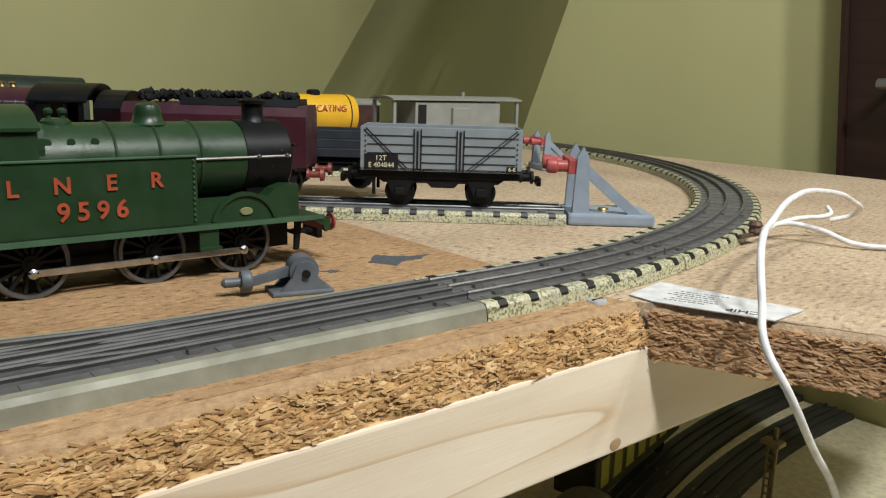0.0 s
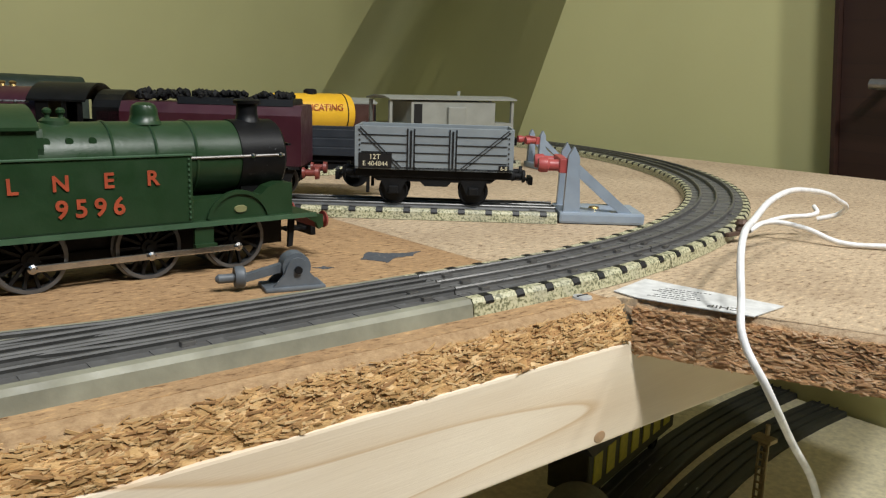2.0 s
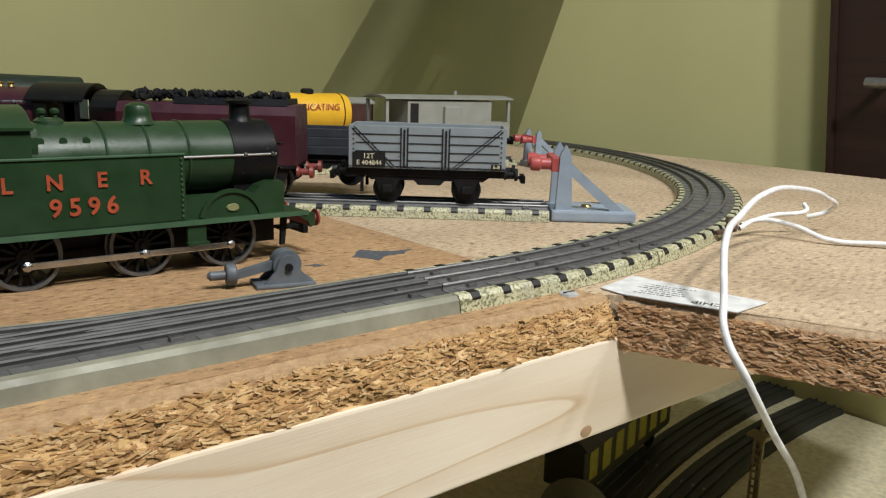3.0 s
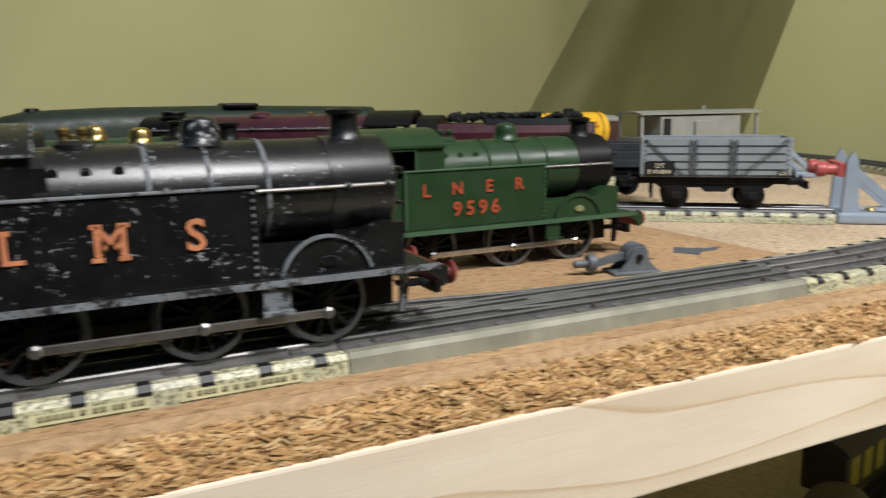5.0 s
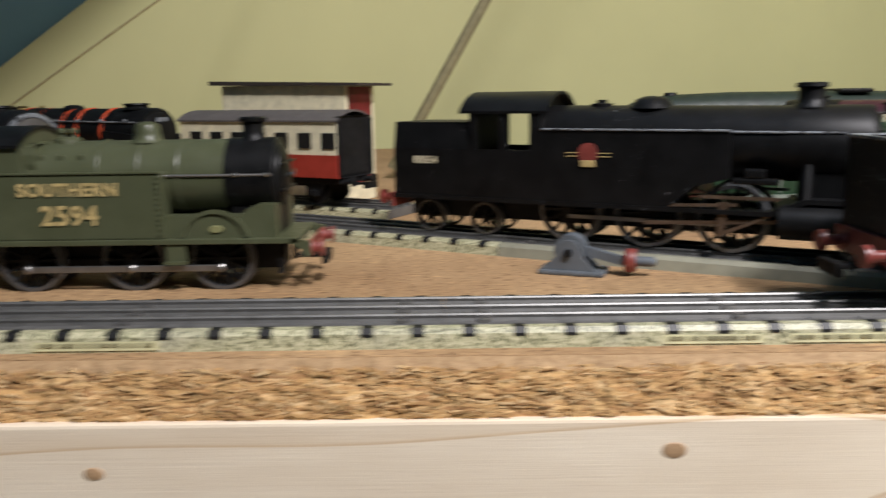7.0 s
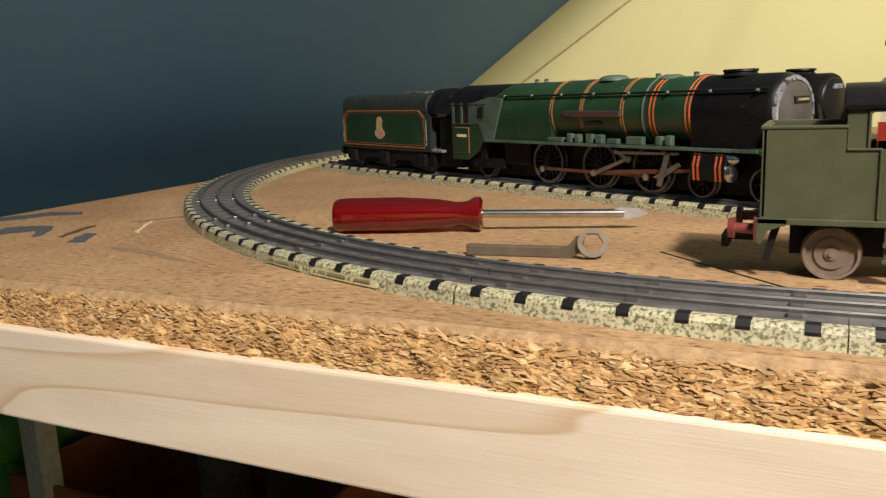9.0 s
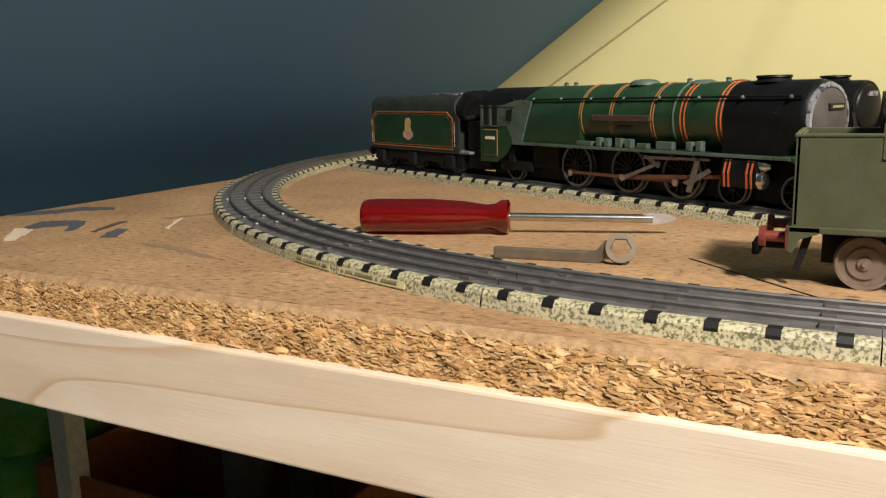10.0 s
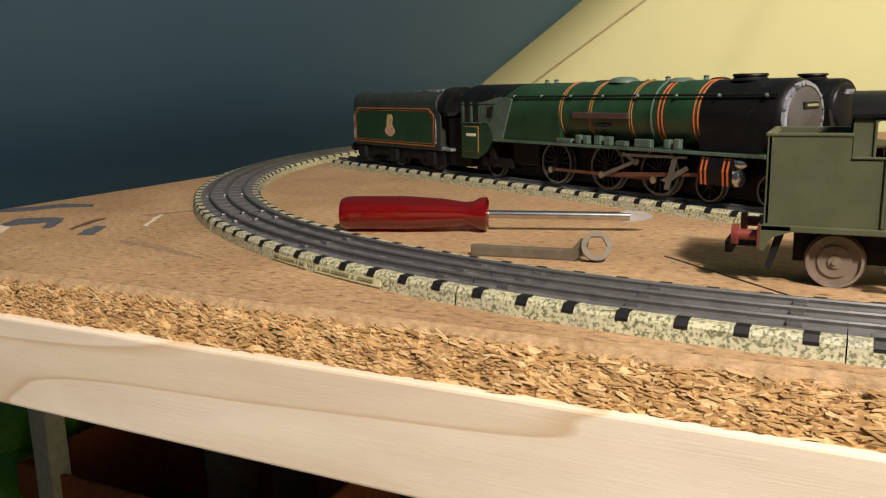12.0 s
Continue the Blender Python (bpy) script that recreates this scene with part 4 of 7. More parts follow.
def express_engine(at, body, label, cab_roof=SATIN_BLACK, tender_body=None, coal=False, crest=True, lined=True, cab_body=None):
    """A 4-6-2 express engine with tender; x runs from the tender's back to the front buffers."""
    e = thing("express_locomotive", at, label, "locomotive")
    # tender
    tb = bmesh.new()
    slab(tb, [(-0.0150, 0.0165), (0.0150, 0.0165), (0.0150, 0.0385), (0.0118, 0.0430), (-0.0118, 0.0430), (-0.0150, 0.0385)], 0.0, 0.090, "yz")
    tender = part("tender", tb, tender_body or body, e, "lined tender body")
    part("tender_edge", slab(bmesh.new(), [(-0.0125, 0.0425), (0.0125, 0.0425), (0.0112, 0.0455), (-0.0112, 0.0455)], 0.004, 0.055, "yz"), SATIN_BLACK, e)
    part("tender_front", slab(bmesh.new(), [(-0.0150, 0.0165), (0.0150, 0.0165), (0.0150, 0.040)] + arc(0, 0.0290, 0.0185, 36, 144, 8) + [(-0.0150, 0.040)], 0.080, 0.092, "yz"), SATIN_BLACK, e)
    if coal:
        rnd = random.Random(7)
        lump = bmesh.new()
        for k in range(190):
            c = Vector((rnd.uniform(0.006, 0.078), rnd.uniform(-0.0105, 0.0105), 0.0445 + rnd.uniform(0, 0.0030)))
            made = bmesh.ops.create_icosphere(lump, subdivisions=1, radius=rnd.uniform(0.0011, 0.0023))["verts"]
            for v in made:
                v.co = v.co * rnd.uniform(0.75, 1.2)
            bmesh.ops.translate(lump, verts=made, vec=c)
        tagged(part("coal", lump, MATT_BLACK, e, "heap of black coal lumps"), kind="stuff")
    if lined:
        for s in (-1, 1):
            y = s * 0.0151
            fr = bmesh.new()
            for x0, x1, z0, z1 in ((0.006, 0.076, 0.0190, 0.0197), (0.006, 0.076, 0.0365, 0.0372), (0.006, 0.0067, 0.0190, 0.0372), (0.0753, 0.076, 0.0190, 0.0372)):
                box(fr, x0, x1, y - 0.0002, y + 0.0002, z0, z1)
            part("lining_panel", fr, ORANGE_RED, e, "orange and black lining")
        if crest:
            c = bmesh.new()
            slab(c, [(0.036, 0.0245), (0.0375, 0.0225), (0.0425, 0.0225), (0.044, 0.0245), (0.0420, 0.0262), (0.0430, 0.0285), (0.0415, 0.0315), (0.0385, 0.0315), (0.0370, 0.0285), (0.0380, 0.0262)], -0.0150, -0.0154)
            part("crest", c, TRANSFER_GOLD, e, "small gold crest shape")
            c = box(bmesh.new(), 0.0368, 0.0432, -0.0156, -0.0150, 0.0225, 0.0245, 0.0003)
            part("crest_scroll", c, CREAM, e)
    frame_t = bmesh.new()
    box(frame_t, 0.001, 0.092, -0.0150, 0.0150, 0.0150, 0.0165)
    for s in (-1, 1):
        slab(frame_t, [(0.003, 0.0150), (0.090, 0.0150), (0.088, 0.0075), (0.074, 0.0075), (0.070, 0.0105), (0.057, 0.0105), (0.053, 0.0075), (0.040, 0.0075), (0.036, 0.0105), (0.024, 0.0105), (0.020, 0.0075), (0.006, 0.0075)], s * 0.0135, s * 0.0120)
        for x in (0.014, 0.046, 0.080):
            box(frame_t, x - 0.004, x + 0.004, s * 0.0145 - 0.0014, s * 0.0145 + 0.0014, 0.0055, 0.0120, 0.0008)
            rod(frame_t, (x - 0.006, s * 0.0142, 0.0095), (x + 0.006, s * 0.0142, 0.0095), 0.0012, n=8)
    part("tender_frame", frame_t, MATT_BLACK, e)
    wheels(e, (0.014, 0.046, 0.080), 0.0080, 0.0085, 0, DULL_STEEL)
    # engine
    X = 0.096
    for s in (-1, 1):
        comb = [(0, 0.0150), (0.0205, 0.0150), (0.0205, 0.0435), (0.0145, 0.0435), (0.0145, 0.0330), (0.0090, 0.0330), (0.0090, 0.0435), (0.0070, 0.0435), (0.0070, 0.0330), (0.0020, 0.0330), (0.0020, 0.0435), (0, 0.0435)]
        part("cab_side", slab(bmesh.new(), [(X + p, q) for p, q in comb], s * 0.0158, s * 0.0148), cab_body or body, e, "cab side with two windows")
    part("cab_front", slab(bmesh.new(), [(-0.0147, 0.0150), (0.0147, 0.0150), (0.0147, 0.0430)] + arc(0, 0.0290, 0.0200, 44, 136, 10) + [(-0.0147, 0.0430)], X + 0.0195, X + 0.0204, "yz"), cab_body or body, e)
    c = arc(0, 0.0280, 0.0222, 42, 138, 14)
    part("cab_roof", slab(bmesh.new(), c + [(p[0], p[1] - 0.0009) for p in reversed(c)], X - 0.002, X + 0.024, "yz"), cab_roof, e, smooth=True)
    part("number_panel", box(bmesh.new(), X + 0.005, X + 0.016, -0.0162, -0.0157, 0.0225, 0.0262), SATIN_BLACK, e, "small black number panel")
    part("number_strip", box(bmesh.new(), X + 0.0065, X + 0.0145, -0.0164, -0.0160, 0.0236, 0.0252), TRANSFER_GOLD, e, "gold bars for a running number")
    BZ = 0.0348
    fire = bmesh.new()
    slab(fire, [(-0.0135, 0.0185), (0.0135, 0.0185), (0.0142, 0.0300)] + arc(0, 0.0335, 0.0142, 10, 170, 14) + [(-0.0142, 0.0300)], X + 0.0205, X + 0.050, "yz")
    part("firebox", fire, body, e, smooth=True)
    part("boiler", turned(bmesh.new(), [(0.0138, 0), (0.0130, 0.082)], (X + 0.049, 0, BZ), "X", 44), body, e, smooth=True)
    sm = turned(bmesh.new(), [(0.0134, 0), (0.0134, 0.0305), (0.0128, 0.0318), (0.0112, 0.0320), (0.0106, 0.0328), (0.0050, 0.0342), (0.0004, 0.0346)], (X + 0.1305, 0, BZ), "X", 44)
    box(sm, X + 0.134, X + 0.160, -0.0105, 0.0105, 0.0185, 0.0300)
    part("smokebox", sm, SATIN_BLACK, e, "black smokebox", smooth=True)
    for s in (-1, 1):
        part("front_casing", slab(bmesh.new(), [(X + 0.128, 0.0190), (X + 0.166, 0.0190), (X + 0.163, 0.0330), (X + 0.132, 0.0355)], s * 0.0150, s * 0.0120), SATIN_BLACK, e)
    if lined:
        for dx in (0.052, 0.070, 0.094, 0.107, 0.129):
            lining(e, X + dx, 0.0137 if dx < 0.06 else 0.0134, BZ)
    part("chimney", turned(bmesh.new(), [(0.0085, 0), (0.0070, 0.0010), (0.0062, 0.0020), (0.0074, 0.0026), (0.0072, 0.0034), (0.005, 0.0036)], (X + 0.1450, 0, BZ + 0.0125), "Z", 26), SATIN_BLACK, e, smooth=True)
    part("dome", turned(bmesh.new(), [(0.0070, 0), (0.0062, 0.0010), (0.0050, 0.0022), (0.002, 0.0028)], (X + 0.090, 0, BZ + 0.0126), "Z", 24), body, e, smooth=True)
    for dx in (0.038, 0.043, 0.060):
        part("safety_valve", turned(bmesh.new(), [(0.0016, 0), (0.0012, 0.0014), (0.0018, 0.0020), (0.0008, 0.0028)], (X + dx, 0, BZ + 0.0124), "Z", 12), BRASS, e)
    for s in (-1, 1):
        part("handrail", rod(bmesh.new(), (X + 0.024, s * 0.0138, 0.0415), (X + 0.158, s * 0.0128, 0.0402), 0.00045, n=8), WORN, e, "wire handrail rubbed bare")
        for k in range(7):
            x = X + 0.03 + 0.02 * k
            part("handrail_knob", turned(bmesh.new(), [(0.0004, -0.0012), (0.0009, 0), (0.0004, 0.0012)], (x, s * 0.0136, 0.0413), "Y", 8), WORN, e)
        y = s * 0.0158
        fp = slab(bmesh.new(), [(X + 0.0205, 0.0182), (X + 0.150, 0.0182), (X + 0.166, 0.0175), (X + 0.186, 0.0165), (X + 0.186, 0.0150), (X + 0.166, 0.0158), (X + 0.150, 0.0168), (X + 0.0205, 0.0168)], s * 0.0162, s * 0.0060)
        part("footplate", fp, body, e)
        part("footplate_edge", box(bmesh.new(), X + 0.0205, X + 0.150, s * 0.0163 - 0.0003, s * 0.0163 + 0.0003, 0.0170, 0.0181), WORN if body is LOCO_GREEN else body, e)
        for k, dx in enumerate((0.078, 0.084, 0.092, 0.100)):
            part("lubricator", box(bmesh.new(), X + dx, X + dx + 0.0036, s * 0.0140 - 0.0016, s * 0.0140 + 0.0016, 0.0182, 0.0215, 0.0005), body, e)
        part("name_plate", box(bmesh.new(), X + 0.073, X + 0.104, s * 0.0146 - 0.0006, s * 0.0146 + 0.0006, 0.0335, 0.0360, 0.0002), BRASS if lined else body, e, "narrow curved brass nameplate")
        part("name_strip", box(bmesh.new(), X + 0.075, X + 0.102, s * 0.0153 - 0.0002, s * 0.0153 + 0.0002, 0.0342, 0.0353), INK, e)
        cyl = bmesh.new()
        rod(cyl, (X + 0.145, s * 0.0140, 0.0122), (X + 0.166, s * 0.0140, 0.0122), 0.0056, n=18)
        box(cyl, X + 0.147, X + 0.164, s * 0.0140 - 0.0034, s * 0.0140 + 0.0034, 0.0140, 0.0168, 0.001)
        part("cylinder", cyl, SATIN_BLACK, e, "black cylinder lined in orange", smooth=True)
        for dx in (0.1475, 0.1625):
            part("lining_band", turned(bmesh.new(), [(0.0058, 0), (0.0060, 0.0003), (0.0058, 0.0009)], (X + dx, s * 0.0140, 0.0122), "X", 18), ORANGE_RED, e)
        part("cylinder_cover", turned(bmesh.new(), [(0.0050, 0), (0.0046, 0.0008), (0.0020, 0.0014), (0.0014, 0.0034)], (X + 0.166, s * 0.0140, 0.0122), "X", 14), STEEL, e)
        part("connecting_rod", slab(bmesh.new(), [(X + 0.093, 0.0098), (X + 0.146, 0.0118), (X + 0.146, 0.0132), (X + 0.093, 0.0114)], s * 0.0128, s * 0.0136), DULL_STEEL, e)
        part("coupling_rod", box(bmesh.new(), X + 0.064, X + 0.122, s * 0.0118 - 0.0004, s * 0.0118 + 0.0004, 0.0098, 0.0112), DULL_STEEL, e)
        vg = bmesh.new()
        slab(vg, [(X + 0.100, 0.0160), (X + 0.126, 0.0168), (X + 0.126, 0.0176), (X + 0.100, 0.0170)], s * 0.0145, s * 0.0152)
        slab(vg, [(X + 0.126, 0.0060), (X + 0.1285, 0.0060), (X + 0.1300, 0.0170), (X + 0.1270, 0.0170)], s * 0.0145, s * 0.0152)
        slab(vg, [(X + 0.093, 0.0105), (X + 0.0945, 0.0100), (X + 0.108, 0.0160), (X + 0.106, 0.0166)], s * 0.0145, s * 0.0152)
        slab(vg, [(X + 0.118, 0.0110), (X + 0.146, 0.0155), (X + 0.146, 0.0163), (X + 0.118, 0.0118)], s * 0.0140, s * 0.0147)
        part("valve_gear", vg, DULL_STEEL, e, "brown-tinged steel valve gear")
    ch = box(bmesh.new(), X + 0.005, X + 0.180, -0.0060, 0.0060, 0.0070, 0.0170)
    part("chassis", ch, MATT_BLACK, e)
    part("front_ramp", slab(bmesh.new(), [(X + 0.160, 0.0190), (X + 0.186, 0.0165), (X + 0.188, 0.0110), (X + 0.186, 0.0110), (X + 0.184, 0.0150), (X + 0.160, 0.0170)], -0.0160, 0.0160), SATIN_BLACK, e)
    part("buffer_beam", box(bmesh.new(), X + 0.1865, X + 0.1880, -0.0160, 0.0160, 0.0100, 0.0162), RED, e)
    buffers(e, X + 0.188, 0.0135, 1, RED)
    buffers(e, 0.0, 0.0135, -1, RED if coal else MATT_BLACK)
    wheels(e, (X + 0.064, X + 0.093, X + 0.122), 0.0115, 0.0092, 16, DULL_STEEL)
    wheels(e, (X + 0.029,), 0.0075, 0.0088, 8, DULL_STEEL)
    wheels(e, (X + 0.146, X + 0.174), 0.0062, 0.0088, 8, DULL_STEEL)
    part("front_plate", box(bmesh.new(), X + 0.1640, X + 0.1650, -0.004, 0.004, 0.0405, 0.0428), WORN, e, "pale smokebox number bar")
    return e


DU, DA = Vector((math.cos(radians(-28.3)), math.sin(radians(-28.3)), 0)), -28.3
DF = Vector((-0.3264, 0.166, 0)) + DU * 0.016
GREEN_WORN = paint("rubbed_green_casting", (0.072, 0.112, 0.085), 0.45, chips=0.10, chip_colour=(0.016, 0.040, 0.020), grime=0.4)
TENDER_TOP = paint("faded_green_black", (0.020, 0.028, 0.022), 0.5)
LINE_ORANGE = paint("faded_vermilion_lining", (0.50, 0.105, 0.03), 0.45)
LINE_DULL = paint("dull_orange_lining", (0.36, 0.14, 0.04), 0.45)
ROD_BROWN = plain("rusty_brown_rod", (0.17, 0.075, 0.045), 0.45, 0.4)
DOOR_GREY = paint("dusty_smokebox_door", (0.055, 0.050, 0.044), 0.55)


def pacific_engine(at):
    """A 4-6-2 with a broad boiler and tender; x runs from the tender's back to the front buffers at 0.338."""
    e = thing("express_locomotive", at, "green express locomotive with orange lining and tender on a siding", "locomotive")
    sink = 0.0022
    # tender
    side = [(-0.0150, 0.0140), (0.0150, 0.0140), (0.0150, 0.0415), (0.0142, 0.0445), (0.0120, 0.0468), (0.0085, 0.0480), (-0.0085, 0.0480), (-0.0120, 0.0468), (-0.0142, 0.0445), (-0.0150, 0.0415)]
    part("tender", slab(bmesh.new(), side, -0.0075, 0.0900, "yz"), TENDER_TOP, e, "dark green tender with curved sides", smooth=True)
    for s in (-1, 1):
        y = s * 0.0151
        panel = [(-0.0068, 0.0160), (0.0885, 0.0160), (0.0885, 0.0345), (0.0830, 0.0385), (-0.0015, 0.0385), (-0.0068, 0.0345)]
        part("tender_panel", slab(bmesh.new(), panel, y - 0.0001, y + 0.0001), LOCO_GREEN, e, "glossy green tender side")
        for inset, mat, w in ((0.0, LINE_DULL, 0.0007), (0.0010, INK, 0.0005), (0.0015, LINE_DULL, 0.0003)):
            def shrink(q, d):
                cx, cz = 0.0408, 0.0272
                return (q[0] - math.copysign(d, q[0] - cx), q[1] - math.copysign(d, q[1] - cz))
            bm = bmesh.new()
            outer, inner = [shrink(q, inset) for q in panel], [shrink(q, inset + w) for q in panel]
            va = [[bm.verts.new((q[0], yy, q[1])) for q in ring] for ring in (outer, inner) for yy in (y + s * 0.0001, y + s * 0.0003)]
            n = len(panel)
            for k in range(n):
                j = (k + 1) % n
                for p, q in ((0, 1), (1, 3), (3, 2), (2, 0)):
                    bm.faces.new((va[p][k], va[p][j], va[q][j], va[q][k]))
            part("lining_panel", bm, mat, e, "orange and black lining")
        part("tender_handrail", rod(bmesh.new(), (-0.0072, s * 0.0156, 0.0180), (-0.0072, s * 0.0156, 0.0330), 0.0004, n=6), WORN, e)
        part("tender_handrail", rod(bmesh.new(), (0.0905, s * 0.0156, 0.0180), (0.0905, s * 0.0156, 0.0330), 0.0004, n=6), WORN, e)
        part("side_wing", slab(bmesh.new(), [(0.0900, 0.0140), (0.0945, 0.0140), (0.0945, 0.0345), (0.0915, 0.0375), (0.0900, 0.0420)], s * 0.0152, s * 0.0142), TENDER_TOP, e)
    part("crest_wreath", slab(bmesh.new(), [(0.0325, 0.0230), (0.0368, 0.0205), (0.0402, 0.0205), (0.0445, 0.0230), (0.0440, 0.0258), (0.0330, 0.0258)], -0.0153, -0.0150), plain("faded_pink_transfer", (0.50, 0.30, 0.22), 0.5), e, "faded pink crest shape")
    part("crest", slab(bmesh.new(), [(0.0348, 0.0258), (0.0425, 0.0258), (0.0412, 0.0285), (0.0426, 0.0322), (0.0402, 0.0346), (0.0362, 0.0340), (0.0352, 0.0305)], -0.0154, -0.0150), TRANSFER_GOLD, e, "small gold crest shape")
    part("coal_hatch", box(bmesh.new(), 0.058, 0.080, -0.0090, 0.0090, 0.0478, 0.0492, 0.0004), WORN, e, "pale worn tender top plate")
    hood = [(-0.0146, 0.0360)] + arc(0, 0.0352, 0.0152, 176, 4, 14) + [(0.0146, 0.0360)]
    part("tender_hood", slab(bmesh.new(), hood, 0.0880, 0.0990, "yz"), SATIN_BLACK, e, "rounded black tender front", smooth=True)
    part("tender_shelf", box(bmesh.new(), 0.0900, 0.1010, -0.0140, 0.0140, 0.0340, 0.0360, 0.0004), MATT_BLACK, e)
    part("tender_shelf", box(bmesh.new(), 0.0900, 0.1040, -0.0146, 0.0146, 0.0140, 0.0156, 0.0004), WORN, e)
    part("fall_plate", box(bmesh.new(), 0.0980, 0.1190, -0.0110, 0.0110, 0.0060, 0.0330), MATT_BLACK, e)
    for s in (-1, 1):
        fr = slab(bmesh.new(), [(-0.0070, 0.0140), (0.0960, 0.0140), (0.0960, 0.0050), (0.0870, 0.0046), (0.0740, 0.0046), (0.0690, 0.0080), (0.0560, 0.0080), (0.0510, 0.0046), (0.0370, 0.0046), (0.0320, 0.0080), (0.0180, 0.0080), (0.0130, 0.0046), (-0.0010, 0.0046), (-0.0060, 0.0070)], s * 0.0138, s * 0.0122)
        part("tender_frame", fr, MATT_BLACK, e)
        for x in (0.0040, 0.0430, 0.0850):
            part("axle_box", box(bmesh.new(), x - 0.0040, x + 0.0040, s * 0.0148 - 0.0016, s * 0.0148 + 0.0016, 0.0050, 0.0128, 0.0009), MATT_BLACK, e)
            part("leaf_spring", slab(bmesh.new(), [(x - 0.0095, 0.0060), (x - 0.0090, 0.0048), (x, 0.0040), (x + 0.0090, 0.0048), (x + 0.0095, 0.0060), (x, 0.0056)], s * 0.0145, s * 0.0157), MATT_BLACK, e)
    part("tender_keel", box(bmesh.new(), -0.0050, 0.0940, -0.0070, 0.0070, 0.0040, 0.0145), MATT_BLACK, e)
    wheels(e, (0.0040, 0.0430, 0.0850), 0.0080, 0.0088, 0, TYRE, lift=sink)
    # cab
    for s in (-1, 1):
        y0, y1 = s * 0.0160, s * 0.0150
        part("cab_side", slab(bmesh.new(), [(0.1166, 0.0115), (0.1310, 0.0115), (0.1390, 0.0160), (0.1450, 0.0231), (0.1450, 0.0312), (0.1166, 0.0312)], y0, y1), LOCO_GREEN, e, "green cab side")
        win = bmesh.new()
        slab(win, [(0.1166, 0.0312), (0.1450, 0.0312), (0.1500, 0.0420), (0.1166, 0.0420)], y0 * 0.985, y1)
        part("cab_upper", win, INK, e, "dark cab window band")
        for x0, x1 in ((0.1166, 0.1190), (0.1242, 0.1264), (0.1316, 0.1345)):
            part("window_post", box(bmesh.new(), x0, x1, min(y0, y1) - 0.0001, max(y0, y1) + 0.0001, 0.0312, 0.0420, 0.0003), GREEN_WORN, e)
        part("window_sill", box(bmesh.new(), 0.1166, 0.1345, s * 0.0161 - 0.0003, s * 0.0161 + 0.0003, 0.0308, 0.0314), GREEN_WORN, e)
        part("cab_front_edge", slab(bmesh.new(), [(0.1345, 0.0312), (0.1400, 0.0312), (0.1450, 0.0231), (0.1520, 0.0231), (0.1560, 0.0340), (0.1600, 0.0440), (0.1500, 0.0450), (0.1345, 0.0420)], s * 0.0162, s * 0.0150), GREEN_WORN, e, "worn pale green cab edge")
        part("side_window", slab(bmesh.new(), [(0.1395, 0.0340), (0.1440, 0.0340), (0.1450, 0.0405), (0.1400, 0.0395)], s * 0.0164, s * 0.0160), INK, e, "small dark slanted window")
        part("number_panel", box(bmesh.new(), 0.1195, 0.1320, s * 0.0161 - 0.0002, s * 0.0161 + 0.0002, 0.0150, 0.0292, 0.0002), LINE_DULL, e, "lined cab panel")
        part("panel_field", box(bmesh.new(), 0.1200, 0.1315, s * 0.0163 - 0.0002, s * 0.0163 + 0.0002, 0.0155, 0.0287), LOCO_GREEN, e)
        part("number_strip", box(bmesh.new(), 0.1215, 0.1300, s * 0.0165 - 0.0002, s * 0.0165 + 0.0002, 0.0238, 0.0254), CREAM, e, "pale bar for a running number")
    c = [(-0.0164, 0.0412)] + arc(0, 0.0336, 0.0178, 154, 26, 18) + [(0.0164, 0.0412)]
    roof = slab(bmesh.new(), c + [(p[0] * 0.95, p[1] - 0.0010) for p in reversed(c)], 0.1150, 0.1560, "yz")
    for v in roof.verts:
        if v.co.x > 0.14:
            v.co.x -= (0.0515 - v.co.z) * 0.9
    part("cab_roof", roof, SATIN_BLACK, e, "black cab roof", smooth=True)
    part("backhead", box(bmesh.new(), 0.1400, 0.1440, -0.0146, 0.0146, 0.0120, 0.0460), MATT_BLACK, e)
    # boiler
    BZ, BR = 0.0366, 0.0147
    fire = [(-0.0145, 0.0231), (0.0145, 0.0231), (0.0152, 0.0330)] + arc(0, 0.0362, 0.0152, 4, 176, 18) + [(-0.0152, 0.0330)]
    part("firebox", slab(bmesh.new(), fire, 0.1460, 0.1945, "yz"), LOCO_GREEN, e, smooth=True)
    part("boiler", turned(bmesh.new(), [(0.0150, 0), (BR, 0.081)], (0.1935, 0, BZ), "X", 48), LOCO_GREEN, e, smooth=True)
    for x, r, double in ((0.1945, 0.0151, 0), (0.2142, 0.0150, 0), (0.2383, 0.0149, 0), (0.2545, 0.0149, 1), (0.2725, 0.0148, 1)):
        for dx in ((-0.0010, 0.0010) if double else (-0.0007, 0.0007)):
            part("lining_band", turned(bmesh.new(), [(r, 0), (r + 0.00016, 0.0001), (r, 0.0006 if double else 0.0004)], (x + dx, 0, BZ), "X", 48), LINE_ORANGE if double else LINE_DULL, e, "thin orange lining band", smooth=True)
    part("boiler_joint", turned(bmesh.new(), [(0.0150, 0), (0.0153, 0.0004), (0.0150, 0.0010)], (0.2495, 0, BZ), "X", 48), GREEN_WORN, e, smooth=True)
    part("smokebox", turned(bmesh.new(), [(BR, 0), (BR, 0.0330), (BR - 0.0006, 0.0350), (BR - 0.0016, 0.0360)], (0.2740, 0, BZ), "X", 48), SATIN_BLACK, e, "black smokebox", smooth=True)
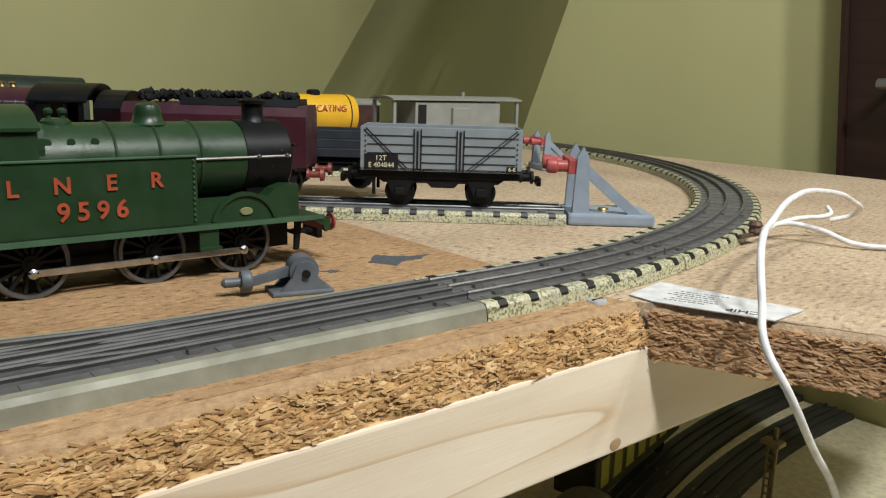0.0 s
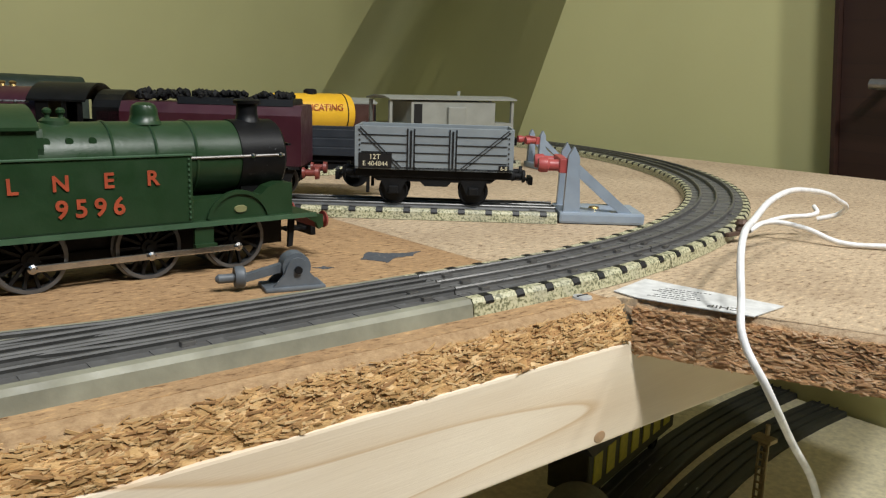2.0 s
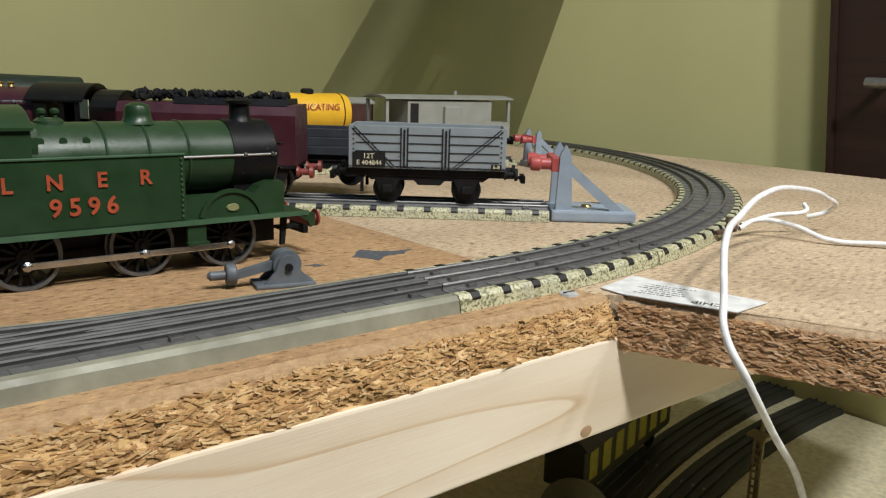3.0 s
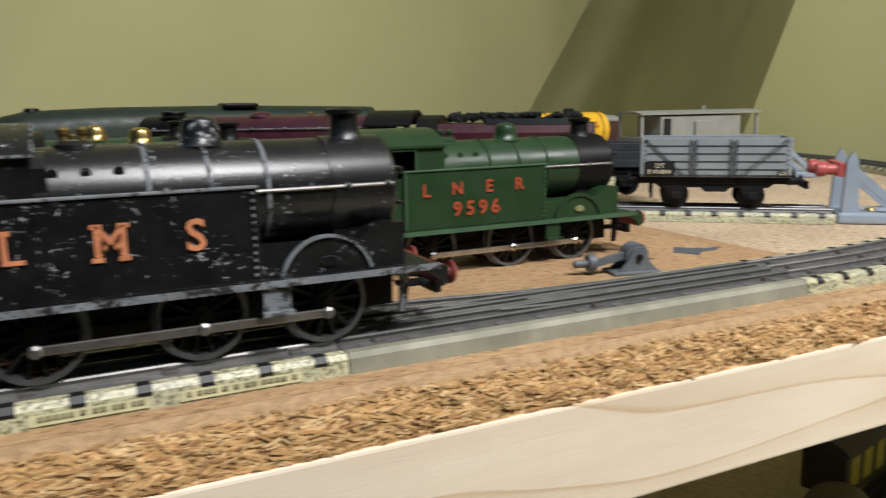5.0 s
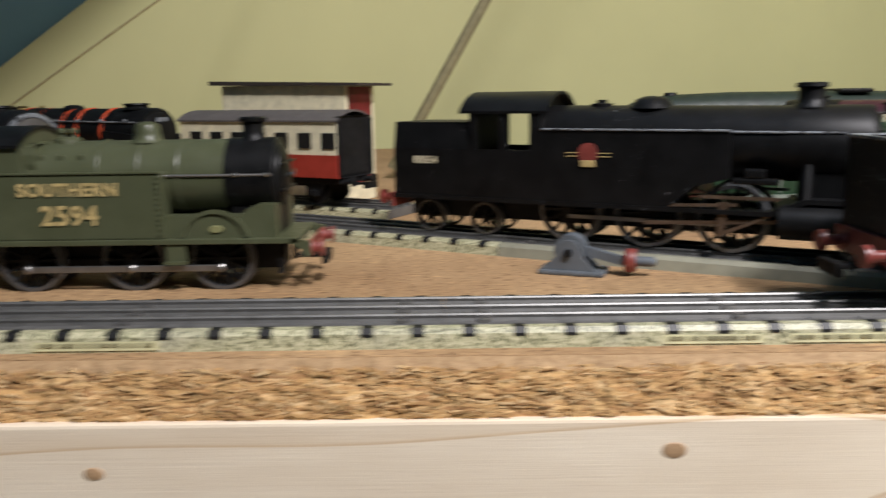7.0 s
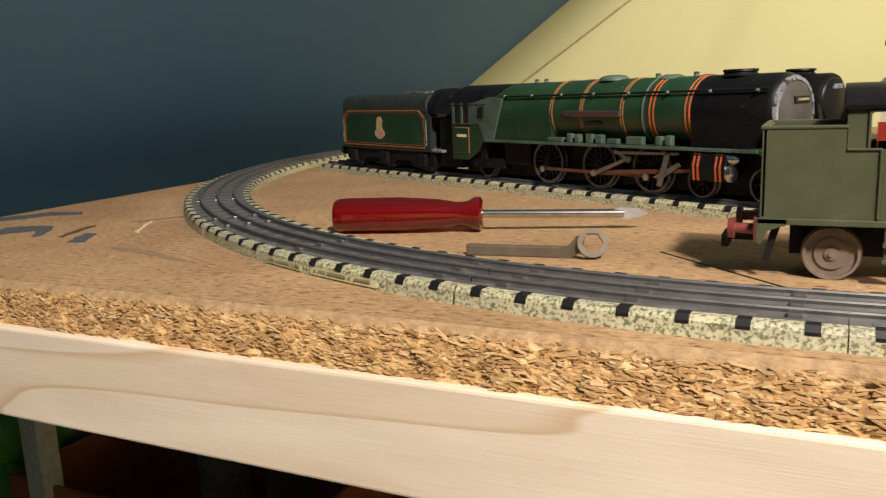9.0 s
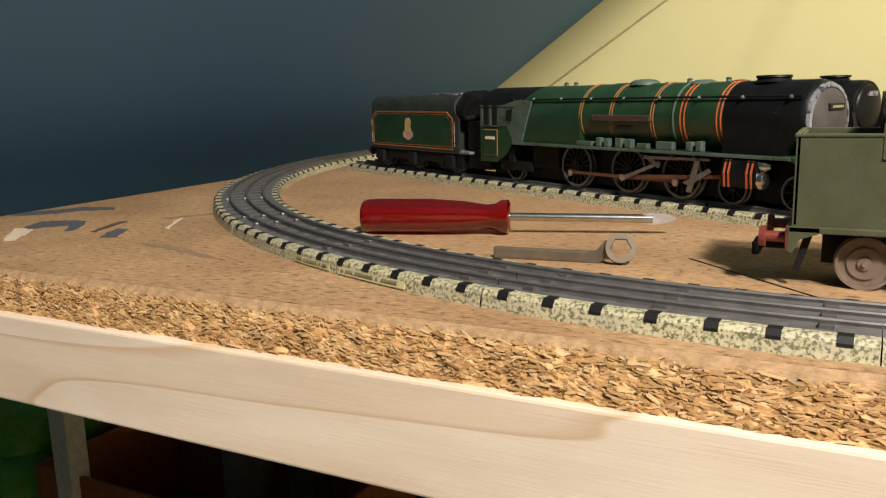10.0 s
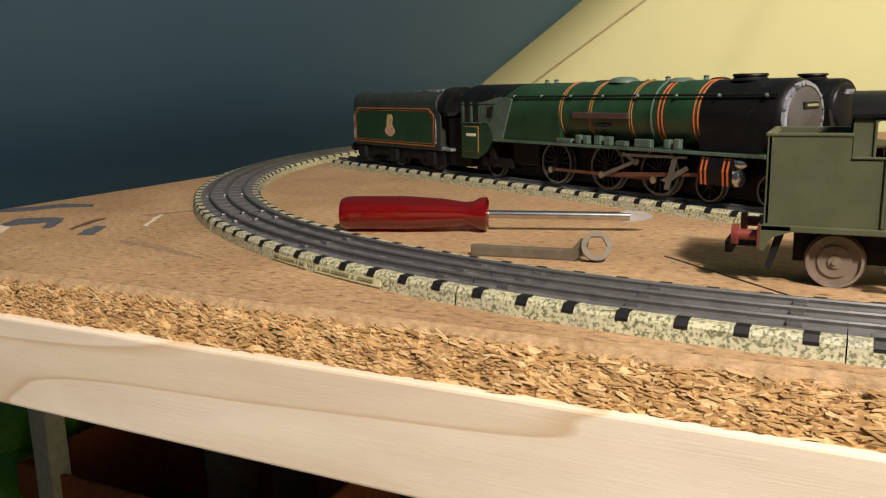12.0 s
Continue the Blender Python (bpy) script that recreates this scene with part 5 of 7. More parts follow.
    part("smokebox_saddle", slab(bmesh.new(), [(0.2750, 0.0231), (0.3010, 0.0231), (0.3060, 0.0290), (0.3070, 0.0366), (0.2750, 0.0366)], -0.0146, 0.0146), SATIN_BLACK, e)
    part("door_ring", turned(bmesh.new(), [(0.0136, 0), (0.0132, 0.0012), (0.0118, 0.0014), (0.0116, 0.0004)], (0.3095, 0, BZ), "X", 40), WORN, e, "rubbed smokebox rim", smooth=True)
    part("smokebox_door", turned(bmesh.new(), [(0.0117, 0), (0.0112, 0.0010), (0.0070, 0.0026), (0.0004, 0.0034)], (0.3100, 0, BZ), "X", 40), DOOR_GREY, e, "dusty round smokebox door", smooth=True)
    part("number_plate", box(bmesh.new(), 0.3118, 0.3135, -0.0048, 0.0048, 0.0398, 0.0424, 0.0003), INK, e)
    part("number_strip", box(bmesh.new(), 0.3134, 0.3138, -0.0036, 0.0036, 0.0407, 0.0416), MAKER, e, "pale bar for a running number")
    part("chimney", turned(bmesh.new(), [(0.0075, 0), (0.0066, 0.0008), (0.0062, 0.0014), (0.0068, 0.0018), (0.0066, 0.0026), (0.0045, 0.0027)], (0.2870, 0, BZ + 0.0140), "Z", 28), SATIN_BLACK, e, "low black chimney", smooth=True)
    part("dome", turned(bmesh.new(), [(0.0072, 0), (0.0066, 0.0012), (0.0050, 0.0022), (0.0020, 0.0026)], (0.2213, 0, BZ + 0.0142), "Z", 26), GREEN_WORN, e, smooth=True)
    part("top_feed", turned(bmesh.new(), [(0.0060, 0), (0.0052, 0.0010), (0.0030, 0.0018)], (0.2540, 0, BZ + 0.0140), "Z", 22), GREEN_WORN, e, smooth=True)
    for dx in (0.1660, 0.1730, 0.2440, 0.2640):
        part("safety_valve", turned(bmesh.new(), [(0.0013, 0), (0.0010, 0.0010), (0.0013, 0.0015), (0.0006, 0.0020)], (dx, 0.003, BZ + 0.0146), "Z", 10), GREEN_WORN, e)
    for s in (-1, 1):
        part("handrail", rod(bmesh.new(), (0.1580, s * 0.0140, 0.0449), (0.3080, s * 0.0134, 0.0455), 0.00050, n=8), MATT_BLACK, e, "thin black handrail")
        for k in range(8):
            part("handrail_knob", turned(bmesh.new(), [(0.0004, -0.0012), (0.0009, 0), (0.0004, 0.0012)], (0.1600 + 0.0205 * k, s * 0.0138, 0.0451), "Y", 8), GREEN_WORN, e)
        part("footplate", slab(bmesh.new(), [(0.1450, 0.0231), (0.3060, 0.0231), (0.3090, 0.0222), (0.3110, 0.0160), (0.3370, 0.0150), (0.3370, 0.0136), (0.3100, 0.0146), (0.3078, 0.0210), (0.3050, 0.0217), (0.1450, 0.0217)], s * 0.0163, s * 0.0060), LOCO_GREEN, e)
        part("footplate_edge", box(bmesh.new(), 0.1450, 0.3060, s * 0.0164 - 0.0003, s * 0.0164 + 0.0003, 0.0217, 0.0231, 0.0002), GREEN_WORN, e, "rubbed pale green valance")
        part("name_plate", box(bmesh.new(), 0.2035, 0.2387, s * 0.0154 - 0.0005, s * 0.0154 + 0.0005, 0.0352, 0.0378, 0.0002), DULL_STEEL, e, "narrow framed nameplate")
        part("name_strip", box(bmesh.new(), 0.2042, 0.2380, s * 0.0160 - 0.0002, s * 0.0160 + 0.0002, 0.0357, 0.0373), plain("maroon_plate", (0.08, 0.035, 0.03), 0.5), e)
        for k, (x, w, h) in enumerate(((0.1930, 0.010, 0.0022), (0.2060, 0.003, 0.0042), (0.2110, 0.003, 0.0040), (0.2180, 0.004, 0.0042), (0.2240, 0.004, 0.0040), (0.2310, 0.006, 0.0024), (0.2420, 0.009, 0.0036), (0.2580, 0.003, 0.0040), (0.2630, 0.003, 0.0044))):
            part("fitting", box(bmesh.new(), x, x + w, s * 0.0146 - 0.0014, s * 0.0146 + 0.0014, 0.0231, 0.0231 + h, 0.0005), GREEN_WORN, e, "small cast fitting on the running plate")
        part("drain_slot", box(bmesh.new(), 0.2170, 0.2260, s * 0.0151 - 0.0004, s * 0.0151 + 0.0004, 0.0312, 0.0326), INK, e)
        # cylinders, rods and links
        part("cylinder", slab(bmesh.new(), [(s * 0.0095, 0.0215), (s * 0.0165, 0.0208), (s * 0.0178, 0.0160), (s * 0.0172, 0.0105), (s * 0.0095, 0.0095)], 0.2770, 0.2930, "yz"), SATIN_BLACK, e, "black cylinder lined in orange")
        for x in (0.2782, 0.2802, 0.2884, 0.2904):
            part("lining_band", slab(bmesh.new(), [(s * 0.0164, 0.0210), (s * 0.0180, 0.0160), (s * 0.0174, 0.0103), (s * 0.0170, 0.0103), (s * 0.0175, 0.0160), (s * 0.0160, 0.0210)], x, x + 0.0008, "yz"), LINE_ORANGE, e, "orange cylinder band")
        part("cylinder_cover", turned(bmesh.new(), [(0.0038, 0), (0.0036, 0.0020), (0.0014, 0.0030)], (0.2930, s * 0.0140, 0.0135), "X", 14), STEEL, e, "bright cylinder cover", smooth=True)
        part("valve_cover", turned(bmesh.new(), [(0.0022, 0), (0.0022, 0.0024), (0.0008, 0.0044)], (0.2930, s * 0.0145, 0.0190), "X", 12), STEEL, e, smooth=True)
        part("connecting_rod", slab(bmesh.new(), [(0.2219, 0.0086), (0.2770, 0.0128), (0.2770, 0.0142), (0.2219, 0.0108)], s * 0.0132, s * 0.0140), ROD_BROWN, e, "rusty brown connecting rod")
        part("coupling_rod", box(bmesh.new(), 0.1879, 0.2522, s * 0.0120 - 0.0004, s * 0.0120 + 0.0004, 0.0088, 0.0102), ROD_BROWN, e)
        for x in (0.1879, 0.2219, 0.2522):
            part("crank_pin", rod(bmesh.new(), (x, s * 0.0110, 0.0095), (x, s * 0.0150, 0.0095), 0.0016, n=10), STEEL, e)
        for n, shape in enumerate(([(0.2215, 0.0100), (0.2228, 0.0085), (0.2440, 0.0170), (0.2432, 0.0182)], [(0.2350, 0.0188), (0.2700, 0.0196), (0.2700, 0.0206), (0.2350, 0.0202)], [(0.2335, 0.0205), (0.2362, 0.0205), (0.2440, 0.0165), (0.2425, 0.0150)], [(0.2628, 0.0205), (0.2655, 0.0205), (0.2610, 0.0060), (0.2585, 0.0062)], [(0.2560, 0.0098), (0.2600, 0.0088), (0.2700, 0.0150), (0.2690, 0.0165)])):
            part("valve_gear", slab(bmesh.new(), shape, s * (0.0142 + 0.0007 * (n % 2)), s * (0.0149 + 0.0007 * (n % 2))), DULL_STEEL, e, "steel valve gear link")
    part("chassis", box(bmesh.new(), 0.1180, 0.3250, -0.0066, 0.0066, 0.0040, 0.0225), MATT_BLACK, e)
    part("pony_frame", box(bmesh.new(), 0.1300, 0.1560, -0.0125, 0.0125, 0.0075, 0.0130, 0.0006), MATT_BLACK, e)
    part("ash_pan", box(bmesh.new(), 0.1560, 0.1760, -0.0115, 0.0115, 0.0100, 0.0215, 0.0006), MATT_BLACK, e)
    part("front_plate", slab(bmesh.new(), [(0.3090, 0.0222), (0.3370, 0.0150), (0.3370, 0.0140), (0.3090, 0.0200)], -0.0155, 0.0155), SATIN_BLACK, e)
    part("buffer_beam", box(bmesh.new(), 0.3365, 0.3380, -0.0160, 0.0160, 0.0085, 0.0150), RED, e, "red buffer beam")
    buffers(e, 0.338, 0.0115, 1, RED)
    buffers(e, -0.0075, 0.0115, -1, MATT_BLACK)
    wheels(e, (0.1879, 0.2219, 0.2522), 0.0105, 0.0092, 16, TYRE, lift=sink)
    wheels(e, (0.1403,), 0.0070, 0.0088, 8, TYRE, lift=sink)
    wheels(e, (0.2775, 0.3060), 0.0068, 0.0088, 8, TYRE, lift=sink)
    return e


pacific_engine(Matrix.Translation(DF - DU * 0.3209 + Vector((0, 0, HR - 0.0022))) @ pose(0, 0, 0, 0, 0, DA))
# Cab takes black instead of maroon, its shade put into the colour.
express_engine(pose(0.2740, 0.1740, HR - 0.001, 0, 0, 140.5), MAROON, "maroon express locomotive with a coal-filled tender", coal=True, crest=False, lined=False, cab_body=SATIN_BLACK)
b2 = Vector((-0.2860, 0.268, 0))
express_engine(Matrix.Translation(b2 - DU * 0.284 + Vector((0, 0, HR))) @ pose(0, 0, 0, 0, 0, DA), SATIN_BLACK, "black express locomotive with red lining, behind the green one")


def streamlined_engine(at, label):
    e = thing("streamlined_locomotive", at, label, "locomotive")
    bm = bmesh.new()
    rings = []
    for x, w, top in ((0.0, 0.0142, 0.0445), (0.10, 0.0142, 0.0470), (0.18, 0.0142, 0.0470), (0.225, 0.0142, 0.0455), (0.250, 0.0138, 0.0400), (0.268, 0.0125, 0.0270), (0.276, 0.0110, 0.0150)):
        prof = [(-w, 0.0140), (w, 0.0140), (w, top * 0.72)] + [(w * math.cos(radians(a)), top * 0.72 + (top * 0.28) * math.sin(radians(a))) for a in range(15, 166, 15)] + [(-w, top * 0.72)]
        rings.append([bm.verts.new((x, a, b)) for a, b in prof])
    for a, b in zip(rings, rings[1:]):
        for k in range(len(a)):
            bm.faces.new((a[k], a[(k + 1) % len(a)], b[(k + 1) % len(a)], b[k]))
    bm.faces.new(rings[0][::-1])
    bm.faces.new(rings[-1])
    part("casing", bm, NEAR_BLACK_GREEN, e, smooth=True)
    part("chimney", turned(bmesh.new(), [(0.005, 0), (0.004, 0.002), (0.003, 0.0022)], (0.222, 0, 0.0450), "Z", 18), SATIN_BLACK, e, smooth=True)
    part("cab_roof", box(bmesh.new(), 0.085, 0.108, -0.0130, 0.0130, 0.0455, 0.0485, 0.002), SATIN_BLACK, e)
    part("chassis", box(bmesh.new(), 0.004, 0.262, -0.0100, 0.0100, 0.0040, 0.0142), MATT_BLACK, e)
    wheels(e, (0.150, 0.179, 0.208), 0.0130, 0.0090, 14, DULL_STEEL)
    wheels(e, (0.018, 0.050, 0.078), 0.0080, 0.0088, 0, DULL_STEEL)
    return e


streamlined_engine(pose(0.236, 0.392, 0.012, 0, 0, 180), "dark green streamlined locomotive with a rounded nose")


def big_tank_engine(at):
    """A 2-6-4 tank engine; x runs from its bunker to the front buffers at 0.183."""
    e = thing("tank_locomotive", at, "matt black large tank locomotive with a vermilion front beam", "locomotive")
    body = SATIN_BLACK
    fp = slab(bmesh.new(), [(0.0, 0.0150), (0.140, 0.0150), (0.150, 0.0195), (0.166, 0.0195), (0.176, 0.0150), (0.182, 0.0150), (0.182, 0.0135), (0.175, 0.0135), (0.165, 0.0180), (0.151, 0.0180), (0.141, 0.0135), (0.0, 0.0135)], -0.0160, 0.0160)
    part("footplate", fp, body, e)
    part("bunker", slab(bmesh.new(), [(-0.0155, 0.0150), (0.0155, 0.0150), (0.0155, 0.0330), (0.0138, 0.0430), (-0.0138, 0.0430), (-0.0155, 0.0330)], 0.001, 0.034, "yz"), body, e)
    for s in (-1, 1):
        comb = [(0.034, 0.0150), (0.062, 0.0150), (0.062, 0.0472), (0.058, 0.0472), (0.058, 0.0330), (0.049, 0.0330), (0.049, 0.0472), (0.046, 0.0472), (0.046, 0.0330), (0.037, 0.0330), (0.037, 0.0472), (0.034, 0.0472)]
        part("cab_side", slab(bmesh.new(), comb, s * 0.0156, s * 0.0146), body, e)
    for x in (0.0350, 0.0612):
        part("cab_end", slab(bmesh.new(), [(-0.0145, 0.0330), (0.0145, 0.0330), (0.0145, 0.0470)] + arc(0, 0.0320, 0.0205, 48, 132, 8) + [(-0.0145, 0.0470)], x - 0.0005, x + 0.0005, "yz"), body, e)
    c = arc(0, 0.0315, 0.0225, 44, 136, 12)
    part("cab_roof", slab(bmesh.new(), c + [(p[0], p[1] - 0.001) for p in reversed(c)], 0.030, 0.065, "yz"), body, e, smooth=True)
    for s in (-1, 1):
        y0, y1 = sorted((s * 0.0156, s * 0.0090))
        tk = slab(bmesh.new(), [(0.062, 0.0150), (0.108, 0.0150), (0.117, 0.0225), (0.127, 0.0250), (0.127, 0.0404), (0.062, 0.0404)], y0, y1)
        part("side_tank", tk, body, e)
        part("tank_rail", rod(bmesh.new(), (0.063, s * 0.0158, 0.0406), (0.127, s * 0.0158, 0.0406), 0.0004, n=6), WORN, e)
        cy = rod(bmesh.new(), (0.143, s * 0.0138, 0.0118), (0.163, s * 0.0138, 0.0118), 0.0056, n=16)
        box(cy, 0.145, 0.161, s * 0.0138 - 0.0034, s * 0.0138 + 0.0034, 0.0130, 0.0165, 0.001)
        part("cylinder", cy, body, e, smooth=True)
        vg = bmesh.new()
        slab(vg, [(0.100, 0.0085), (0.144, 0.0112), (0.144, 0.0124), (0.100, 0.0099)], s * 0.0140, s * 0.0147)
        slab(vg, [(0.124, 0.0060), (0.1262, 0.0060), (0.1275, 0.0175), (0.1245, 0.0175)], s * 0.0148, s * 0.0154)
        slab(vg, [(0.104, 0.0150), (0.130, 0.0162), (0.130, 0.0172), (0.104, 0.0160)], s * 0.0148, s * 0.0154)
        slab(vg, [(0.126, 0.0065), (0.142, 0.0140), (0.142, 0.0150), (0.126, 0.0078)], s * 0.0148, s * 0.0154)
        slab(vg, [(0.118, 0.0185), (0.143, 0.0185), (0.143, 0.0196), (0.118, 0.0196)], s * 0.0148, s * 0.0154)
        part("valve_gear", vg, paint("oily_brown_steel", (0.16, 0.11, 0.075), 0.45, metal=0.7) if s < 0 else DULL_STEEL, e, "oily brown steel valve gear")
        part("coupling_rod", box(bmesh.new(), 0.072, 0.128, s * 0.0120 - 0.0004, s * 0.0120 + 0.0004, 0.0088, 0.0102), DULL_STEEL, e)
        part("handrail", rod(bmesh.new(), (0.120, s * 0.0122, 0.0400), (0.160, s * 0.0118, 0.0400), 0.00045, n=8), WORN, e)
        part("steam_pipe", rod(bmesh.new(), (0.150, s * 0.0128, 0.0180), (0.150, s * 0.0092, 0.0300), 0.0018, n=10), body, e)
        st = box(bmesh.new(), 0.128, 0.142, s * 0.0140 - 0.002, s * 0.0140 + 0.002, 0.0235, 0.0255, 0.0006)
        box(st, 0.132, 0.138, s * 0.0140 - 0.002, s * 0.0140 + 0.002, 0.0255, 0.0285, 0.0006)
        part("pump", st, body, e)
        part("sloping_plate", slab(bmesh.new(), [(0.160, 0.0195), (0.168, 0.0300), (0.170, 0.0300), (0.178, 0.0150), (0.174, 0.0150)], s * 0.0110, s * 0.0102), body, e)
    BZ = 0.0360
    part("boiler", turned(bmesh.new(), [(0.0128, 0), (0.0122, 0.082)], (0.061, 0, BZ), "X", 40), body, e, smooth=True)
    sm = turned(bmesh.new(), [(0.0124, 0), (0.0124, 0.024), (0.0118, 0.0252), (0.0104, 0.0254), (0.0100, 0.0262), (0.004, 0.0276), (0.0004, 0.0278)], (0.1425, 0, BZ), "X", 40)
    box(sm, 0.147, 0.166, -0.009, 0.009, 0.0180, 0.0300)
    part("smokebox", sm, body, e, smooth=True)
    for z in (0.0315, 0.0405):
        part("door_hinge", box(bmesh.new(), 0.1690, 0.1702, -0.0095, 0.0095, z - 0.0004, z + 0.0004), body, e)
    part("number_plate", box(bmesh.new(), 0.1698, 0.1708, -0.0040, 0.0040, 0.0432, 0.0452), CREAM, e, "pale bar on the smokebox door")
    part("chimney", turned(bmesh.new(), [(0.0058, 0), (0.0046, 0.0014), (0.0040, 0.0032), (0.0041, 0.0062), (0.0050, 0.0066), (0.0048, 0.0078), (0.0036, 0.008)], (0.1490, 0, BZ + 0.0116), "Z", 26), body, e, smooth=True)
    part("dome", turned(bmesh.new(), [(0.0080, 0), (0.0070, 0.0012), (0.0056, 0.0030), (0.003, 0.0040), (0.0004, 0.0042)], (0.098, 0, BZ + 0.0116), "Z", 24), body, e, smooth=True)
    part("safety_valve", turned(bmesh.new(), [(0.0040, 0), (0.0040, 0.0010), (0.0018, 0.0014), (0.0018, 0.0024)], (0.080, 0, BZ + 0.0122), "Z", 14), body, e)
    part("chassis", box(bmesh.new(), 0.004, 0.176, -0.0060, 0.0060, 0.0060, 0.0150), MATT_BLACK, e)
    part("buffer_beam", box(bmesh.new(), 0.1815, 0.1830, -0.0160, 0.0160, 0.0098, 0.0162, 0.0002), ORANGE_RED, e, "bright vermilion buffer beam")
    part("buffer_beam", box(bmesh.new(), -0.0008, 0.0006, -0.0160, 0.0160, 0.0098, 0.0155, 0.0002), RED, e)
    buffers(e, 0.183, 0.0130, 1, ORANGE_RED)
    buffers(e, 0.0, 0.0130, -1, RED)
    coupling(e, 0.183, 1, 0.0085)
    wheels(e, (0.072, 0.100, 0.128), 0.0113, 0.0090, 14, TYRE)
    wheels(e, (0.014, 0.038, 0.166), 0.0062, 0.0088, 8, TYRE)
    c = bmesh.new()
    rod(c, (0.0800, -0.0160, 0.0325), (0.0800, -0.0156, 0.0325), 0.0036, n=20)
    part("crest", c, RED, e, "round red crest shape")
    part("crest_base", box(bmesh.new(), 0.0774, 0.0826, -0.0162, -0.0156, 0.0276, 0.0300, 0.0003), TRANSFER_GOLD, e)
    bar = bmesh.new()
    for z in (0.0312, 0.0324):
        box(bar, 0.0720, 0.0880, -0.0159, -0.0156, z, z + 0.0003)
    part("crest_bar", bar, TRANSFER_GOLD, e)
    lettering("running_number", "80054", 0.0042, CREAM, e, side_text(0.0150, -0.0157, 0.0285), 1.0)
    return e


TU = Vector((math.cos(SA), math.sin(SA), 0))
big_tank_engine(Matrix.Translation(Vector((0.003, 0.0635, HR)) - TU * 0.183) @ pose(0, 0, 0, 0, 0, -27.7))


# ---- wagons ----
GREY = paint("light_grey_wagon_print", (0.235, 0.265, 0.28), 0.42, grime=0.12)
VAN_GREY = paint("warm_grey_van_paint", (0.26, 0.265, 0.23), 0.45, grime=0.12)


def underframe(e, length, base=0.036):
    bm = box(bmesh.new(), -length / 2, length / 2, -0.0125, 0.0125, 0.0125, 0.0160, 0.0004)
    for s in (-1, 1):
        slab(bm, [(-length * 0.40, 0.0125), (length * 0.40, 0.0125), (length * 0.36, 0.0105), (0.008, 0.0105), (0.006, 0.0085), (-0.004, 0.0085), (-0.006, 0.0105), (-length * 0.36, 0.0105)], s * 0.0115, s * 0.0100)
        for x in (-base / 2, base / 2):
            slab(bm, [(x - 0.0065, 0.0125), (x + 0.0065, 0.0125), (x + 0.0030, 0.0050), (x - 0.0030, 0.0050)], s * 0.0118, s * 0.0104)
            box(bm, x - 0.0022, x + 0.0022, s * 0.0124 - 0.0012, s * 0.0124 + 0.0012, 0.0050, 0.0085, 0.0005)
        slab(bm, [(-length * 0.43, 0.0125), (-length * 0.43 + 0.0015, 0.0125), (-length * 0.43 + 0.0015, 0.0050), (-length * 0.43, 0.0050)], s * 0.0118, s * 0.0108)
    part("underframe", bm, MATT_BLACK, e)
    wheels(e, (-base / 2, base / 2), 0.0064, 0.0084, 0, MATT_BLACK)
    buffers(e, length / 2, 0.0140, 1, MATT_BLACK, 0.0085, 0.006)
    buffers(e, -length / 2, 0.0140, -1, MATT_BLACK, 0.0085, 0.006)
    coupling(e, length / 2, 1, 0.0118)
    coupling(e, -length / 2, -1, 0.0118)


